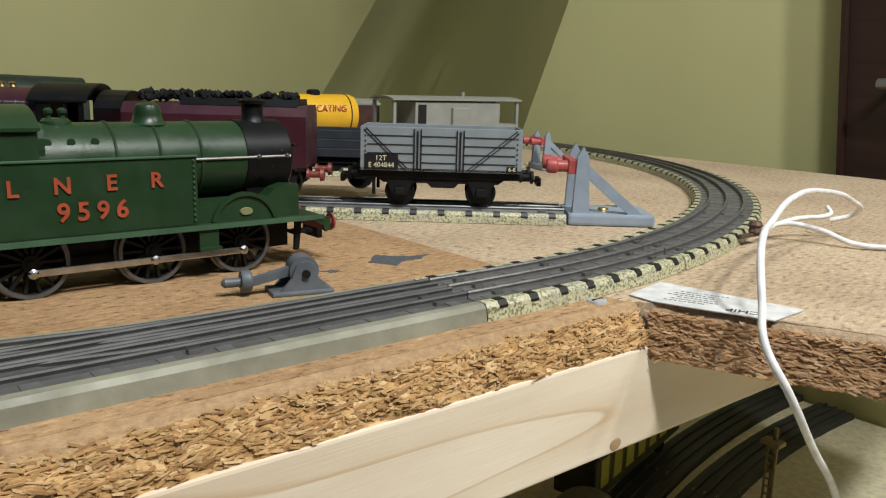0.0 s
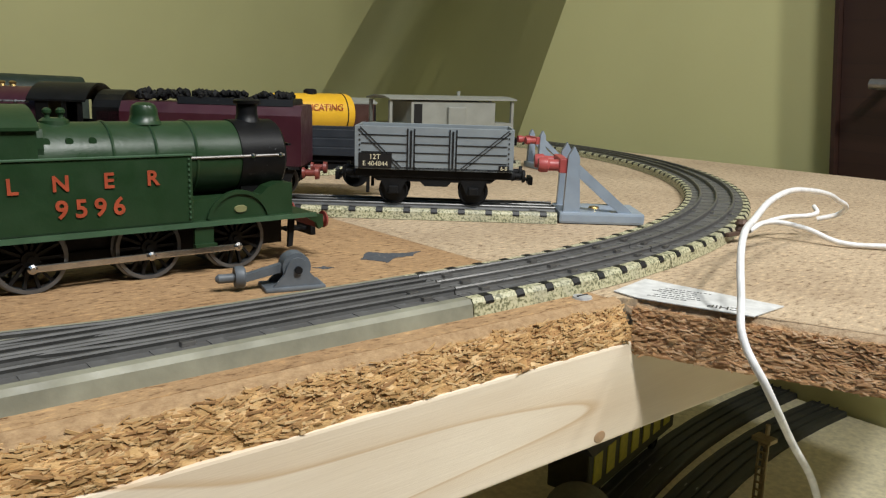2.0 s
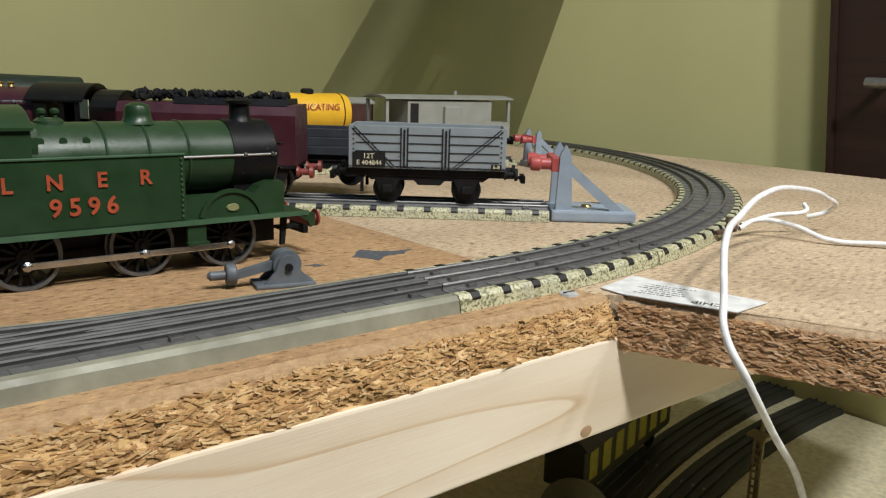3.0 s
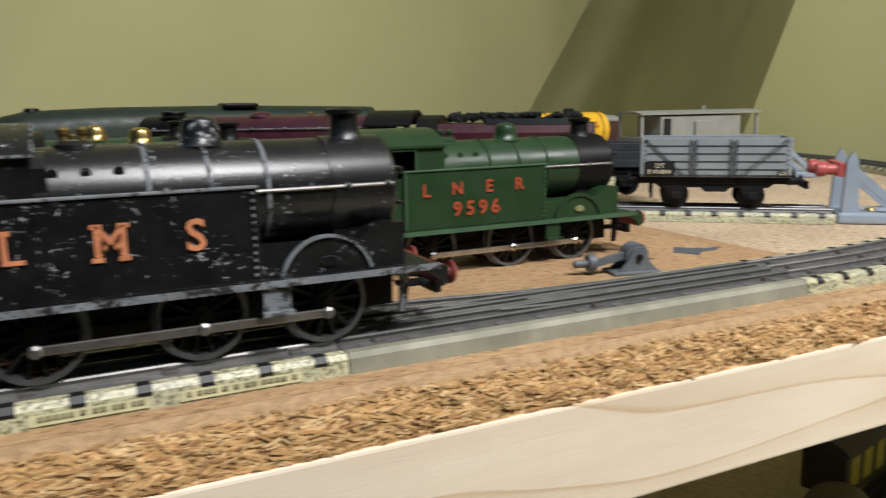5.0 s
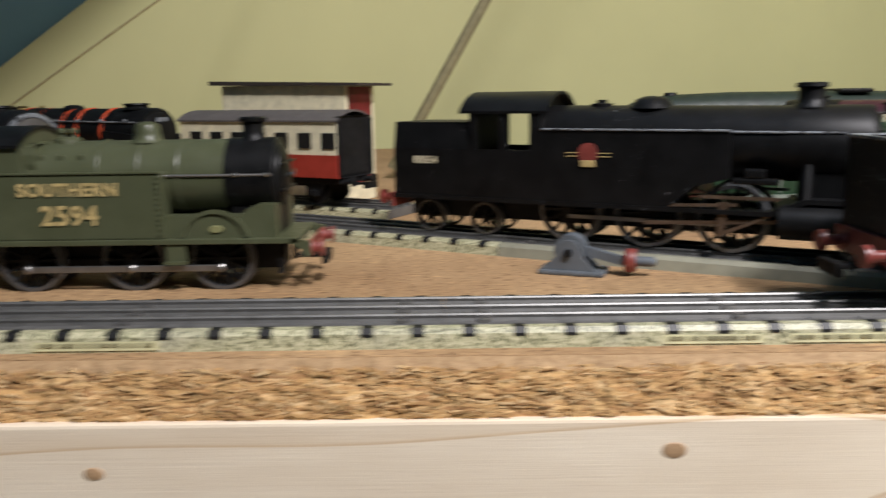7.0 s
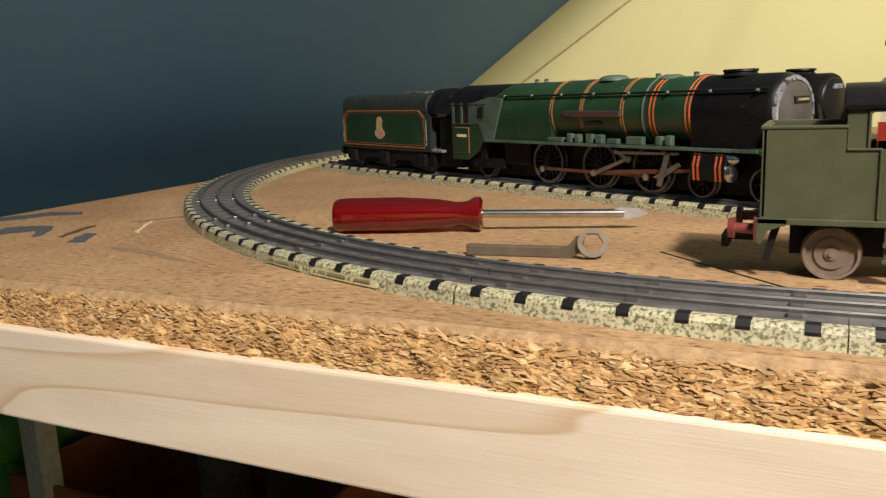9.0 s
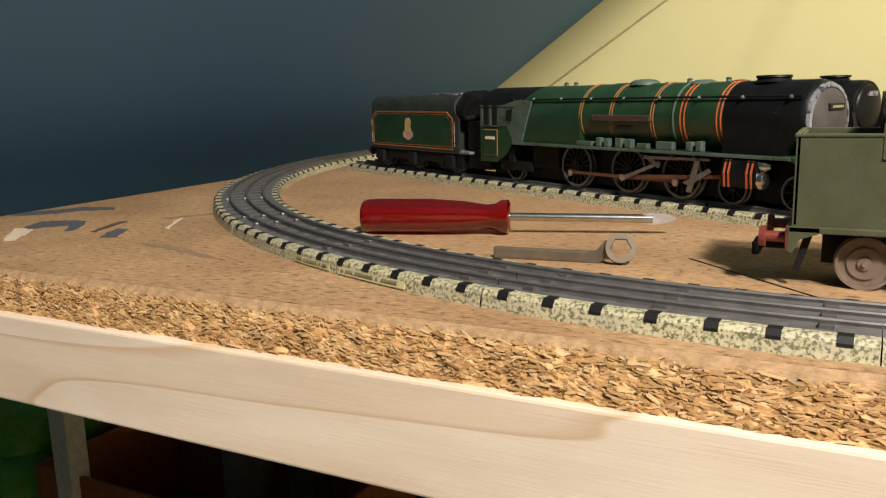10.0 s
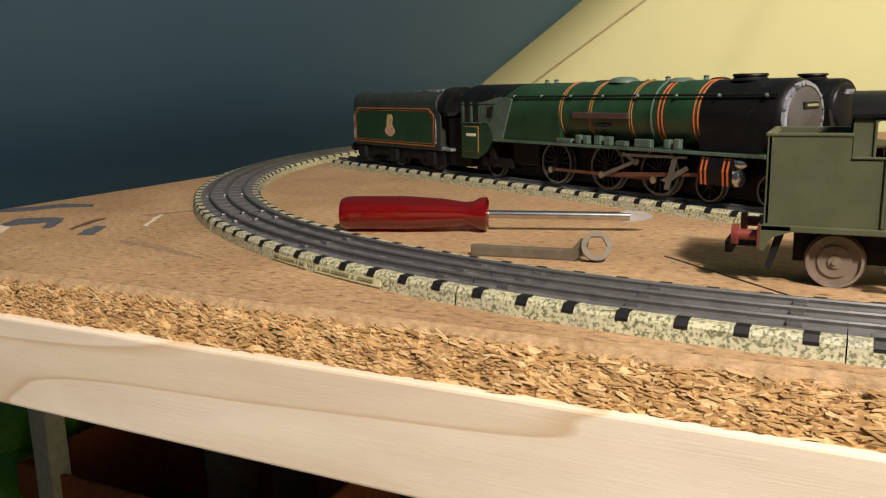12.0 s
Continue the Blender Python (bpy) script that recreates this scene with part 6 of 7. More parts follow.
def open_wagon(at):
    e = thing("open_wagon", at, "light grey open goods wagon with black printed planks", "wagon")
    L, W, Z0, Z1 = 0.0705, 0.0148, 0.0160, 0.0350
    underframe(e, L)
    for s in (-1, 1):
        y0, y1 = sorted((s * W, s * (W - 0.0009)))
        part("side_panel", box(bmesh.new(), -L / 2, L / 2, y0, y1, Z0, Z1, 0.0002), GREY, e)
        x0, x1 = sorted((s * L / 2, s * (L / 2 - 0.0009)))
        part("end_panel", box(bmesh.new(), x0, x1, -W + 0.001, W - 0.001, Z0, Z1, 0.0002), GREY, e)
        y = s * (W + 0.0001)
        ln = bmesh.new()
        for k in range(1, 5):
            z = Z0 + (Z1 - Z0) * k / 5
            for a, b in ((-L / 2 + 0.003, -0.0115), (-0.0090, 0.0070), (0.0098, L / 2 - 0.003)):
                box(ln, a, b, y - 0.0002, y + 0.0002, z - 0.0002, z + 0.0002)
        for x in (-0.0118, -0.0088, 0.0068, 0.0098):
            box(ln, x - 0.0003, x + 0.0003, y - 0.0004, y + 0.0004, Z0, Z1 - 0.0008)
        for x in (-0.0103, 0.0083):
            box(ln, x - 0.0004, x + 0.0004, y - 0.0005, y + 0.0005, Z0 + 0.001, Z1 - 0.0015)
        for a, b in (((-L / 2 + 0.002, Z1 - 0.001), (-0.0150, Z0 + 0.0006)), ((L / 2 - 0.002, Z1 - 0.001), (0.0122, Z0 + 0.0006))):
            d = (Vector(b) - Vector(a)).normalized()
            n = Vector((-d.y, d.x))
            for o in (-0.0006, 0.0006):
                p, q = Vector(a) + n * o, Vector(b) + n * o
                w = n * 0.00018
                slab(ln, [tuple(p - w), tuple(q - w), tuple(q + w), tuple(p + w)], y - 0.0002, y + 0.0002)
        for x in (-L / 2 + 0.0022, L / 2 - 0.0022):
            for k in range(8):
                box(ln, x - 0.0003, x + 0.0003, y - 0.0002, y + 0.0002, Z0 + 0.0015 + k * 0.0022, Z0 + 0.0022 + k * 0.0022)
        part("planking_print", ln, INK, e, "black printed plank joints, strapping and rivets")
    part("floor", box(bmesh.new(), -L / 2, L / 2, -W, W, Z0 + 0.0002, Z0 + 0.0012), MATT_BLACK, e)
    part("number_panel", box(bmesh.new(), -L / 2 + 0.0018, -L / 2 + 0.0165, -W - 0.0004, -W, Z0 + 0.0006, Z0 + 0.0072), INK, e, "black number panel with white figures")
    lettering("lettering", "12T", 0.0032, CREAM, e, side_text(-L / 2 + 0.0090, -W - 0.0005, Z0 + 0.0054))
    lettering("lettering", "E 404844", 0.0030, CREAM, e, side_text(-L / 2 + 0.0092, -W - 0.0005, Z0 + 0.0024))
    part("number_panel", box(bmesh.new(), L / 2 - 0.0065, L / 2 - 0.0018, -W - 0.0004, -W, Z0 + 0.0006, Z0 + 0.0030), INK, e)
    lettering("lettering", "6-8", 0.0024, CREAM, e, side_text(L / 2 - 0.0042, -W - 0.0005, Z0 + 0.0018))
    return e


open_wagon(pose(0.3195, 0.1365, HR - 0.0005, 0, 0, -39.5))


def brake_van(at):
    e = thing("brake_van", at, "grey goods brake van with open end verandas", "wagon")
    underframe(e, 0.100, 0.050)
    L, W = 0.098, 0.0150
    part("body", box(bmesh.new(), -0.033, 0.033, -W, W, 0.0160, 0.0450, 0.0003), VAN_GREY, e)
    for s in (-1, 1):
        x0, x1 = sorted((s * 0.033, s * L / 2))
        lower = box(bmesh.new(), x0, x1, -W, W, 0.0160, 0.0285)
        part("veranda_side", lower, VAN_GREY, e)
        for y in (-1, 1):
            part("veranda_post", box(bmesh.new(), s * (L / 2 - 0.0012) - 0.001, s * (L / 2 - 0.0012) + 0.001, y * (W - 0.001) - 0.001, y * (W - 0.001) + 0.001, 0.0280, 0.0455), VAN_GREY, e)
        part("lookout", box(bmesh.new(), -0.006, 0.008, s * (W + 0.0012) - 0.0014, s * (W + 0.0012) + 0.0014, 0.0190, 0.0410, 0.0008), VAN_GREY, e, "projecting lookout")
        part("door_opening", box(bmesh.new(), -0.0310, -0.0250, s * W - 0.0003, s * W + 0.0003, 0.0200, 0.0430), INK, e, "dark doorway")
    c = arc(0, -0.020, 0.0692, 76, 104, 10)
    part("roof", slab(bmesh.new(), c + [(p[0], p[1] - 0.0010) for p in reversed(c)], -L / 2 - 0.001, L / 2 + 0.001, "yz"), VAN_GREY, e, smooth=True)
    part("chimney", rod(bmesh.new(), (0.012, 0, 0.0480), (0.012, 0, 0.0525), 0.0012), VAN_GREY, e)
    return e


bv = brake_van(pose(0.4490, 0.291, HR, 0, 0, -7))
bv.scale = (1.04, 1, 0.90)


def tank_wagon(at):
    e = thing("tank_wagon", at, "yellow oil tank wagon with red lettering", "wagon")
    yel = paint("oil_yellow_enamel", (0.70, 0.40, 0.02), 0.35, grime=0.1)
    underframe(e, 0.062, 0.034)
    part("tank", turned(bmesh.new(), [(0.008, -0.0290), (0.0125, -0.0280), (0.0135, -0.0255), (0.0135, 0.0255), (0.0125, 0.0280), (0.008, 0.0290)], (0, 0, 0.0330), "X", 36), yel, e, smooth=True)
    part("manhole", turned(bmesh.new(), [(0.0045, 0), (0.0045, 0.003), (0.003, 0.0040)], (0, 0, 0.0455), "Z", 18), MATT_BLACK, e)
    lettering("lettering", "LUBRICATING", 0.0062, TRANSFER_RED, e, side_text(-0.0005, -0.0137, 0.0375), 0.95)
    for s in (-1, 1):
        part("strap", turned(bmesh.new(), [(0.0137, 0), (0.0139, 0.0004), (0.0137, 0.0008)], (s * 0.022, 0, 0.0330), "X", 36), MATT_BLACK, e)
        part("cradle", box(bmesh.new(), s * 0.020 - 0.003, s * 0.020 + 0.003, -0.010, 0.010, 0.0155, 0.0225), MATT_BLACK, e)
    return e


oil = tank_wagon(pose(0.3500, 0.3040, HR, 0, 0, -6))
oil.scale = (0.94, 0.94, 0.95)

def goods_van(at):
    e = thing("goods_van", at, "dark brown goods van with a pale grey roof", "wagon")
    brown = paint("bauxite_brown", (0.060, 0.022, 0.014), 0.5)
    underframe(e, 0.070, 0.036)
    part("body", box(bmesh.new(), -0.035, 0.035, -0.0145, 0.0145, 0.0160, 0.0420, 0.0004), brown, e)
    for x in (-0.034, -0.012, 0.012, 0.034):
        part("strapping", box(bmesh.new(), x - 0.0006, x + 0.0006, -0.0149, -0.0144, 0.0165, 0.0415), MATT_BLACK, e)
    c = arc(0, 0.012, 0.0345, 65, 115, 10)
    part("roof", slab(bmesh.new(), c + [(p[0], p[1] - 0.001) for p in reversed(c)], -0.036, 0.036, "yz"), VAN_GREY, e, smooth=True)
    return e


goods_van(pose(0.3952, 0.3625, 0, 0, 0, -6))


def low_wagon(at):
    e = thing("open_wagon", at, "dark blue-grey planked open wagon", "wagon")
    mat = paint("slate_blue_paint", (0.022, 0.026, 0.033), 0.5)
    underframe(e, 0.066, 0.034)
    for k in range(3):
        for s in (-1, 1):
            part("plank", box(bmesh.new(), -0.033, 0.033, s * 0.0140 - 0.0006, s * 0.0140 + 0.0006, 0.0160 + k * 0.0046, 0.0202 + k * 0.0046, 0.0003), mat, e)
            part("end_plank", box(bmesh.new(), s * 0.0325 - 0.0006, s * 0.0325 + 0.0006, -0.0134, 0.0134, 0.0160 + k * 0.0046, 0.0202 + k * 0.0046, 0.0003), mat, e)
    part("floor", box(bmesh.new(), -0.0325, 0.0325, -0.0134, 0.0134, 0.0158, 0.0168), mat, e)
    return e


low_wagon(pose(0.3080, 0.2150, HR - 0.0005, 0, 0, -39.5))


def coach(at):
    e = thing("coach", at, "red and cream passenger coach with a grey roof", "coach")
    red = paint("carmine_red", (0.33, 0.035, 0.02), 0.4)
    roof_mat = plain("grey_roof", (0.10, 0.09, 0.085), 0.6)
    L, W = 0.104, 0.0150
    underframe(e, L, 0.070)
    part("lower_side", box(bmesh.new(), -L / 2, L / 2, -W, W, 0.0160, 0.0290), red, e)
    part("upper_side", box(bmesh.new(), -L / 2 + 0.0004, L / 2 - 0.0004, -W + 0.0004, W - 0.0004, 0.0290, 0.0480), CREAM, e, "cream window band")
    part("coach_end", box(bmesh.new(), L / 2 - 0.0004, L / 2 + 0.0006, -W + 0.001, W - 0.001, 0.0160, 0.0510, 0.002), MATT_BLACK, e, "black coach end")
    for k in range(7):
        x = -L / 2 + 0.012 + k * 0.0145
        part("window", box(bmesh.new(), x - 0.0040, x + 0.0040, -W - 0.0001, -W + 0.0008, 0.0325, 0.0415), INK, e, "dark coach window")
    c = arc(0, 0.030, 0.0243, 50, 130, 12)
    part("roof", slab(bmesh.new(), c + [(p[0], p[1] - 0.001) for p in reversed(c)], -L / 2 - 0.0008, L / 2 + 0.0008, "yz"), roof_mat, e, smooth=True)
    return e


coach(Matrix.Translation(Vector((-0.1905, 0.2190, HR)) - DU * 0.052) @ pose(0, 0, 0, 0, 0, DA)).scale = (1, 1, 0.86)


def shelter(at):
    e = thing("platform_shelter", at, "cream toy platform shelter with a dark overhanging flat roof", "building")
    part("wall", box(bmesh.new(), -0.088, 0.0, 0.0, 0.030, 0.0, 0.0620, 0.0006), CREAM, e, "cream painted wall")
    part("end_panel", box(bmesh.new(), -0.001, 0.0006, 0.003, 0.026, 0.010, 0.0605, 0.0003), paint("shelter_red", (0.16, 0.012, 0.012), 0.5), e, "dark red end panel")
    part("roof", slab(bmesh.new(), [(-0.094, 0.0625), (0.010, 0.0610), (0.010, 0.0624), (-0.094, 0.0648)], -0.004, 0.034), plain("dark_brown_roof", (0.035, 0.026, 0.020), 0.7), e, "thin dark roof sheet")
    return e


shelter(pose(-0.2000, 0.2660, 0, 0, 0, -26.5)).scale = (1, 1, 1.07)


# ---- buffer stops ----
BLUE_GREY = paint("blue_grey_cast_metal", (0.26, 0.31, 0.37), 0.35, grime=0.12)


def buffer_stop(at):
    e = thing("buffer_stop", at, "blue-grey cast buffer stop with red buffer heads", "buffer stop", "buffer stops")
    part("base", box(bmesh.new(), 0.0, 0.0385, -0.0150, 0.0150, 0.0, 0.0052, 0.0012), BLUE_GREY, e)
    for s in (-1, 1):
        y0, y1 = s * 0.0130, s * 0.0095
        part("upright", slab(bmesh.new(), [(0.002, 0.0050), (0.0095, 0.0050), (0.0080, 0.0300), (0.0055, 0.0345), (0.0030, 0.0300)], y0, y1), BLUE_GREY, e)
        part("stay", slab(bmesh.new(), [(0.0075, 0.0270), (0.0078, 0.0215), (0.0270, 0.0050), (0.0335, 0.0050)], y0, y1), BLUE_GREY, e)
        bm = turned(bmesh.new(), [(0.0030, 0), (0.0034, 0.0012), (0.0034, 0.0040), (0.0026, 0.0048), (0.0026, 0.0095)], (-0.0098, s * 0.0085, 0.0255), "X", 14)
        part("buffer", bm, STOP_RED, e, "red buffer head", smooth=True)
    part("cross_beam", box(bmesh.new(), -0.0006, 0.0032, -0.0118, 0.0118, 0.0222, 0.0288, 0.0006), STOP_RED, e, "red cross beam")
    part("screw", turned(bmesh.new(), [(0.0026, 0), (0.0022, 0.0008), (0.0006, 0.0011)], (0.0180, 0, 0.0052), "Z", 14), BRASS, e)
    return e


stop = buffer_stop(pose(0.3630, 0.1000, 0, 0, 0, -39.5))
copy_thing(stop, pose(0.5100, 0.2630, 0, 0, 0, -20) @ Matrix.Scale(0.80, 4))


# ---- point levers ----
LEAD = paint("grey_lead_casting", (0.105, 0.120, 0.135), 0.45, grime=0.3)


def point_lever(at, tip=LEAD):
    e = thing("point_lever", at, "grey cast point lever screwed beside the track", "lever", "point levers")
    part("base_plate", box(bmesh.new(), -0.006, 0.016, -0.0065, 0.0065, 0.0, 0.0016, 0.0006), LEAD, e)
    for s in (-1, 1):
        part("bracket", slab(bmesh.new(), [(-0.0030, 0.0014), (0.0150, 0.0014), (0.0105, 0.0060)] + arc(0.0060, 0.0078, 0.0040, 20, 160, 6) + [(0.0012, 0.0060)], s * 0.0052, s * 0.0038), LEAD, e)
        part("pivot", turned(bmesh.new(), [(0.0014, -0.0008), (0.0014, 0.0008)], (0.0060, s * 0.0056, 0.0075), "Y", 12), MATT_BLACK, e)
    part("lever_drum", turned(bmesh.new(), [(0.0052, -0.0034), (0.0052, 0.0034)], (0.0060, 0, 0.0080), "Y", 22), LEAD, e, smooth=True)
    part("lever_arm", slab(bmesh.new(), [(0.004, 0.0100), (0.007, 0.0075), (-0.0115, 0.0035), (-0.0120, 0.0060)], -0.0016, 0.0016), LEAD, e)
    part("lever_collar", turned(bmesh.new(), [(0.0036, 0), (0.0040, 0.0008), (0.0040, 0.0030), (0.0034, 0.0036)], (-0.0155, 0, 0.0052), "X", 18), tip, e, smooth=True)
    part("lever_handle", turned(bmesh.new(), [(0.0008, -0.0070), (0.0017, -0.0060), (0.0017, 0.0)], (-0.0150, 0, 0.0050), "X", 12), LEAD, e, smooth=True)
    return e


point_lever(pose(0.1965, 0.0545, 0.0, 0, 0, -14) @ Matrix.Scale(0.82, 4))
point_lever(pose(0.0560, 0.0950, 0.0, 0, 0, -20) @ Matrix.Scale(0.85, 4))
point_lever(pose(-0.0975, 0.0800, 0.0, 0, 0, 160), RED)


# ---- things on the boards ----
def screwdriver(a, b):
    a, b = Vector(a), Vector(b)
    d = b - a
    e = thing("screwdriver", Matrix.Translation(a) @ pose(0, 0, 0, 0, 0, math.degrees(math.atan2(d.y, d.x))), "red translucent-handled screwdriver lying on the chipboard", "screwdriver")
    L = d.length
    m, nt, bs = shader("red_translucent_plastic", 0.05)
    bs.inputs["Base Color"].default_value = (0.34, 0.003, 0.003, 1)
    bs.inputs["Transmission Weight"].default_value = 0.8
    bs.inputs["Coat Weight"].default_value = 1.0
    H = L * 0.49
    bm = turned(bmesh.new(), [(0.0040, 0), (0.0060, 0.0006), (0.0068, 0.0026), (0.0070, 0.006), (0.0070, H * 0.45), (0.0060, H * 0.70), (0.0047, H * 0.84), (0.0050, H * 0.90), (0.0064, H * 0.94), (0.0066, H * 0.985), (0.0050, H)], (0, 0, 0.0068), "X", 48)
    for v in bm.verts:
        r = math.hypot(v.co.y, v.co.z - 0.0068)
        if 0.003 < v.co.x < H * 0.86 and r > 0.003:
            k = 1 - 0.07 * max(0, math.cos(6 * math.atan2(v.co.z - 0.0068, v.co.y))) ** 0.6
            v.co.y, v.co.z = v.co.y * k, 0.0068 + (v.co.z - 0.0068) * k
    part("handle", bm, m, e, "fluted red plastic handle", smooth=True)
    bm = rod(bmesh.new(), (H, 0, 0.0068), (L * 0.93, 0, 0.0062), 0.0016, n=14)
    part("shaft", bm, STEEL, e, "bright steel shaft", smooth=True)
    leaf = [(L * 0.90, 0.0046), (L * 0.925, 0.0040), (L * 0.97, 0.0046), (L, 0.0058), (L, 0.0066), (L * 0.97, 0.0080), (L * 0.925, 0.0086), (L * 0.90, 0.0078)]
    part("blade", slab(bmesh.new(), leaf, -0.0006, 0.0006), plain("ground_steel", (0.52, 0.51, 0.49), 0.4, 0.6), e, "flat steel blade")
    return e


screwdriver((-0.4845, 0.0945, 0), (-0.3692, 0.1285, 0))


def ring_spanner(a, b):
    a, b = Vector(a), Vector(b)
    d = b - a
    e = thing("spanner", Matrix.Translation(a) @ pose(0, 0, 0, 0, 0, math.degrees(math.atan2(d.y, d.x))), "small flat plated ring spanner lying on the chipboard", "spanner")
    mat = plain("tarnished_plated_steel", (0.15, 0.125, 0.09), 0.5, 0.4)
    L = d.length
    bar = bmesh.new()
    box(bar, 0, L * 0.70, -0.0010, 0.0010, 0, 0.0038, 0.0006)
    slab(bar, [(L * 0.69, 0.0), (L * 0.76, 0.0), (L * 0.84, 0.0030), (L * 0.86, 0.0075), (L * 0.80, 0.0072), (L * 0.74, 0.0038), (L * 0.69, 0.0038)], -0.0010, 0.0010)
    part("shank", bar, mat, e, "flat shank standing on edge")
    ring = bmesh.new()
    n = 24
    outer, inner = 0.0047, 0.0029
    rows = []
    for y in (-0.0014, 0.0014):
        rows.append([ring.verts.new((outer * math.cos(k * math.tau / n), y, outer * math.sin(k * math.tau / n))) for k in range(n)])
    for y in (0.0014, -0.0014):
        hexr = [inner / max(math.cos((k * math.tau / n) % (math.tau / 6) - math.tau / 12), 0.5) for k in range(n)]
        rows.append([ring.verts.new((hexr[k] * math.cos(k * math.tau / n), y, hexr[k] * math.sin(k * math.tau / n))) for k in range(n)])
    for p, q in zip(rows, rows[1:] + rows[:1]):
        for k in range(n):
            ring.faces.new((p[k], p[(k + 1) % n], q[(k + 1) % n], q[k]))
    rg = part("ring_head", ring, mat, e, "ring head with a hexagonal hole")
    rg.matrix_basis = pose(L * 0.91, 0, 0.0050, -18, 0, 12)
    return e


ring_spanner((-0.4165, 0.0690, 0), (-0.3710, 0.0735, 0))

# paper label with the board maker's print
lab = thing("paper_label", Matrix(), "white printed paper label stuck on the chipboard", "label")
bm = bmesh.new()
slab(bm, [(0.2792, -0.0035), (0.3005, 0.0008), (0.3082, -0.0425), (0.2906, -0.0432), (0.2893, -0.0395), (0.2868, -0.0330), (0.2818, -0.0205), (0.2788, -0.0120)], 0.0001, 0.0004, "xy")
part("paper", bm, plain("matt_white_paper", (0.62, 0.62, 0.60), 0.7), lab)
lettering("lettering", "CHIP", 0.0042, INK, lab, Matrix.Translation((0.2912, -0.0335, 0.00045)) @ pose(0, 0, 0, 0, 0, 114), thick=0.00005)
# rows of small print, read from the other side
PRINT = plain("grey_print_ink", (0.06, 0.06, 0.06), 0.6)
rnd = random.Random(11)
lu, lv = Vector((0.41, -0.91, 0)), Vector((0.91, 0.41, 0))
for k in range(6):
    bars = bmesh.new()
    start = Vector((0.2838, -0.0125, 0)) + lv * (k * 0.0023) + lu * (0.0015 * (k % 3))
    s = 0.0
    while s < 0.0115 + 0.002 * (k % 2):
        w = rnd.uniform(0.0005, 0.0018)
        h = 0.0003
        p, q = start + lu * s, start + lu * (s + w)
        slab(bars, [tuple((p - lv * h).xy), tuple((q - lv * h).xy), tuple((q + lv * h).xy), tuple((p + lv * h).xy)], 0.0004, 0.00046, "xy")
        s += w + rnd.choice((0.0003, 0.0005))
    part("print_line", bars, PRINT, lab, "line of small grey print")

# white flex that loops over the board edge
WHITE_PVC = plain("white_cable_sheath", (0.80, 0.79, 0.77), 0.4)
wire = thing("white_cable", Matrix(), "white flex looping from the track over the board edge", "cable")
cord("cable_run", [(0.440, 0.014, 0.006), (0.444, 0.006, 0.0095), (0.425, 0.000, 0.018), (0.392, -0.003, 0.024), (0.355, -0.012, 0.0255), (0.320, -0.024, 0.0225), (0.2955, -0.0345, 0.0185), (0.2835, -0.043, 0.0060), (0.2775, -0.048, -0.002), (0.2790, -0.055, -0.0135), (0.2960, -0.055, -0.0330), (0.3159, -0.055, -0.0549), (0.330, -0.055, -0.085), (0.335, -0.05, -0.15)], 0.0011, WHITE_PVC, wire)
cord("cable_run", [(0.395, 0.020, 0.004), (0.405, 0.018, 0.007), (0.412, 0.006, 0.006), (0.416, -0.008, 0.0018), (0.428, -0.024, 0.0016), (0.450, -0.060, 0.0014), (0.50, -0.16, 0.0014)], 0.0011, WHITE_PVC, wire)
cord("cable_run", [(0.398, 0.021, 0.005), (0.418, 0.018, 0.008), (0.430, 0.010, 0.010), (0.436, 0.014, 0.012)], 0.0010, WHITE_PVC, wire)
plug = thing("wire_connector", Matrix(), "small brown spring wire connector beside the track", "connector")
bm = bmesh.new()
turned(bm, [(0.0020, 0), (0.0028, 0.0010), (0.0022, 0.0026), (0.0030, 0.0038), (0.0020, 0.0052)], (0.389, 0.0200, 0.0040), "Z", 10)
box(bm, 0.378, 0.392, 0.0190, 0.0212, 0.0030, 0.0046, 0.0004)
part("clip", bm, plain("rusty_brown_metal", (0.12, 0.075, 0.055), 0.6, 0.4), plug)

# screw heads and pins
ZINC = plain("zinc_plate", (0.50, 0.50, 0.50), 0.4, 0.3)
for x, y, mat in ((0.236, 0.0405, BRASS), (0.2655, -0.0030, ZINC), (0.60, 0.03, ZINC)):
    t = thing("screw", pose(x, y, 0), "countersunk screw head set in the chipboard", "screw", "board screws")
    part("head", turned(bmesh.new(), [(0.0030, 0), (0.0028, 0.0006), (0.0012, 0.0009)], (0, 0, 0), "Z", 16), mat, t, smooth=True)
    part("slot", box(bmesh.new(), -0.0022, 0.0022, -0.0003, 0.0003, 0.0006, 0.0010), INK, t)

# paint marks and scuffs on the board
def worn_paint(name, colour):
    m, nt, b = shader(name, 0.8)
    col = ramp(nt, noise_tex(nt, coords(nt, (1, 2.2, 1)), 330, 4, 0.7), [(0.36, colour), (0.62, tuple(c * 1.5 for c in colour)), (0.72, (0.40, 0.28, 0.16))])
    nt.links.new(col, b.inputs["Base Color"])
    return m


DARK_MARK = worn_paint("dark_blue_grey_scuff", (0.055, 0.060, 0.068))
BROWN_MARK = plain("dark_brown_scuff", (0.10, 0.05, 0.03), 0.8)
FAINT_MARK = worn_paint("faint_brown_smear", (0.20, 0.13, 0.075))
PALE_MARK = plain("pale_scratch", (0.62, 0.52, 0.38), 0.8)


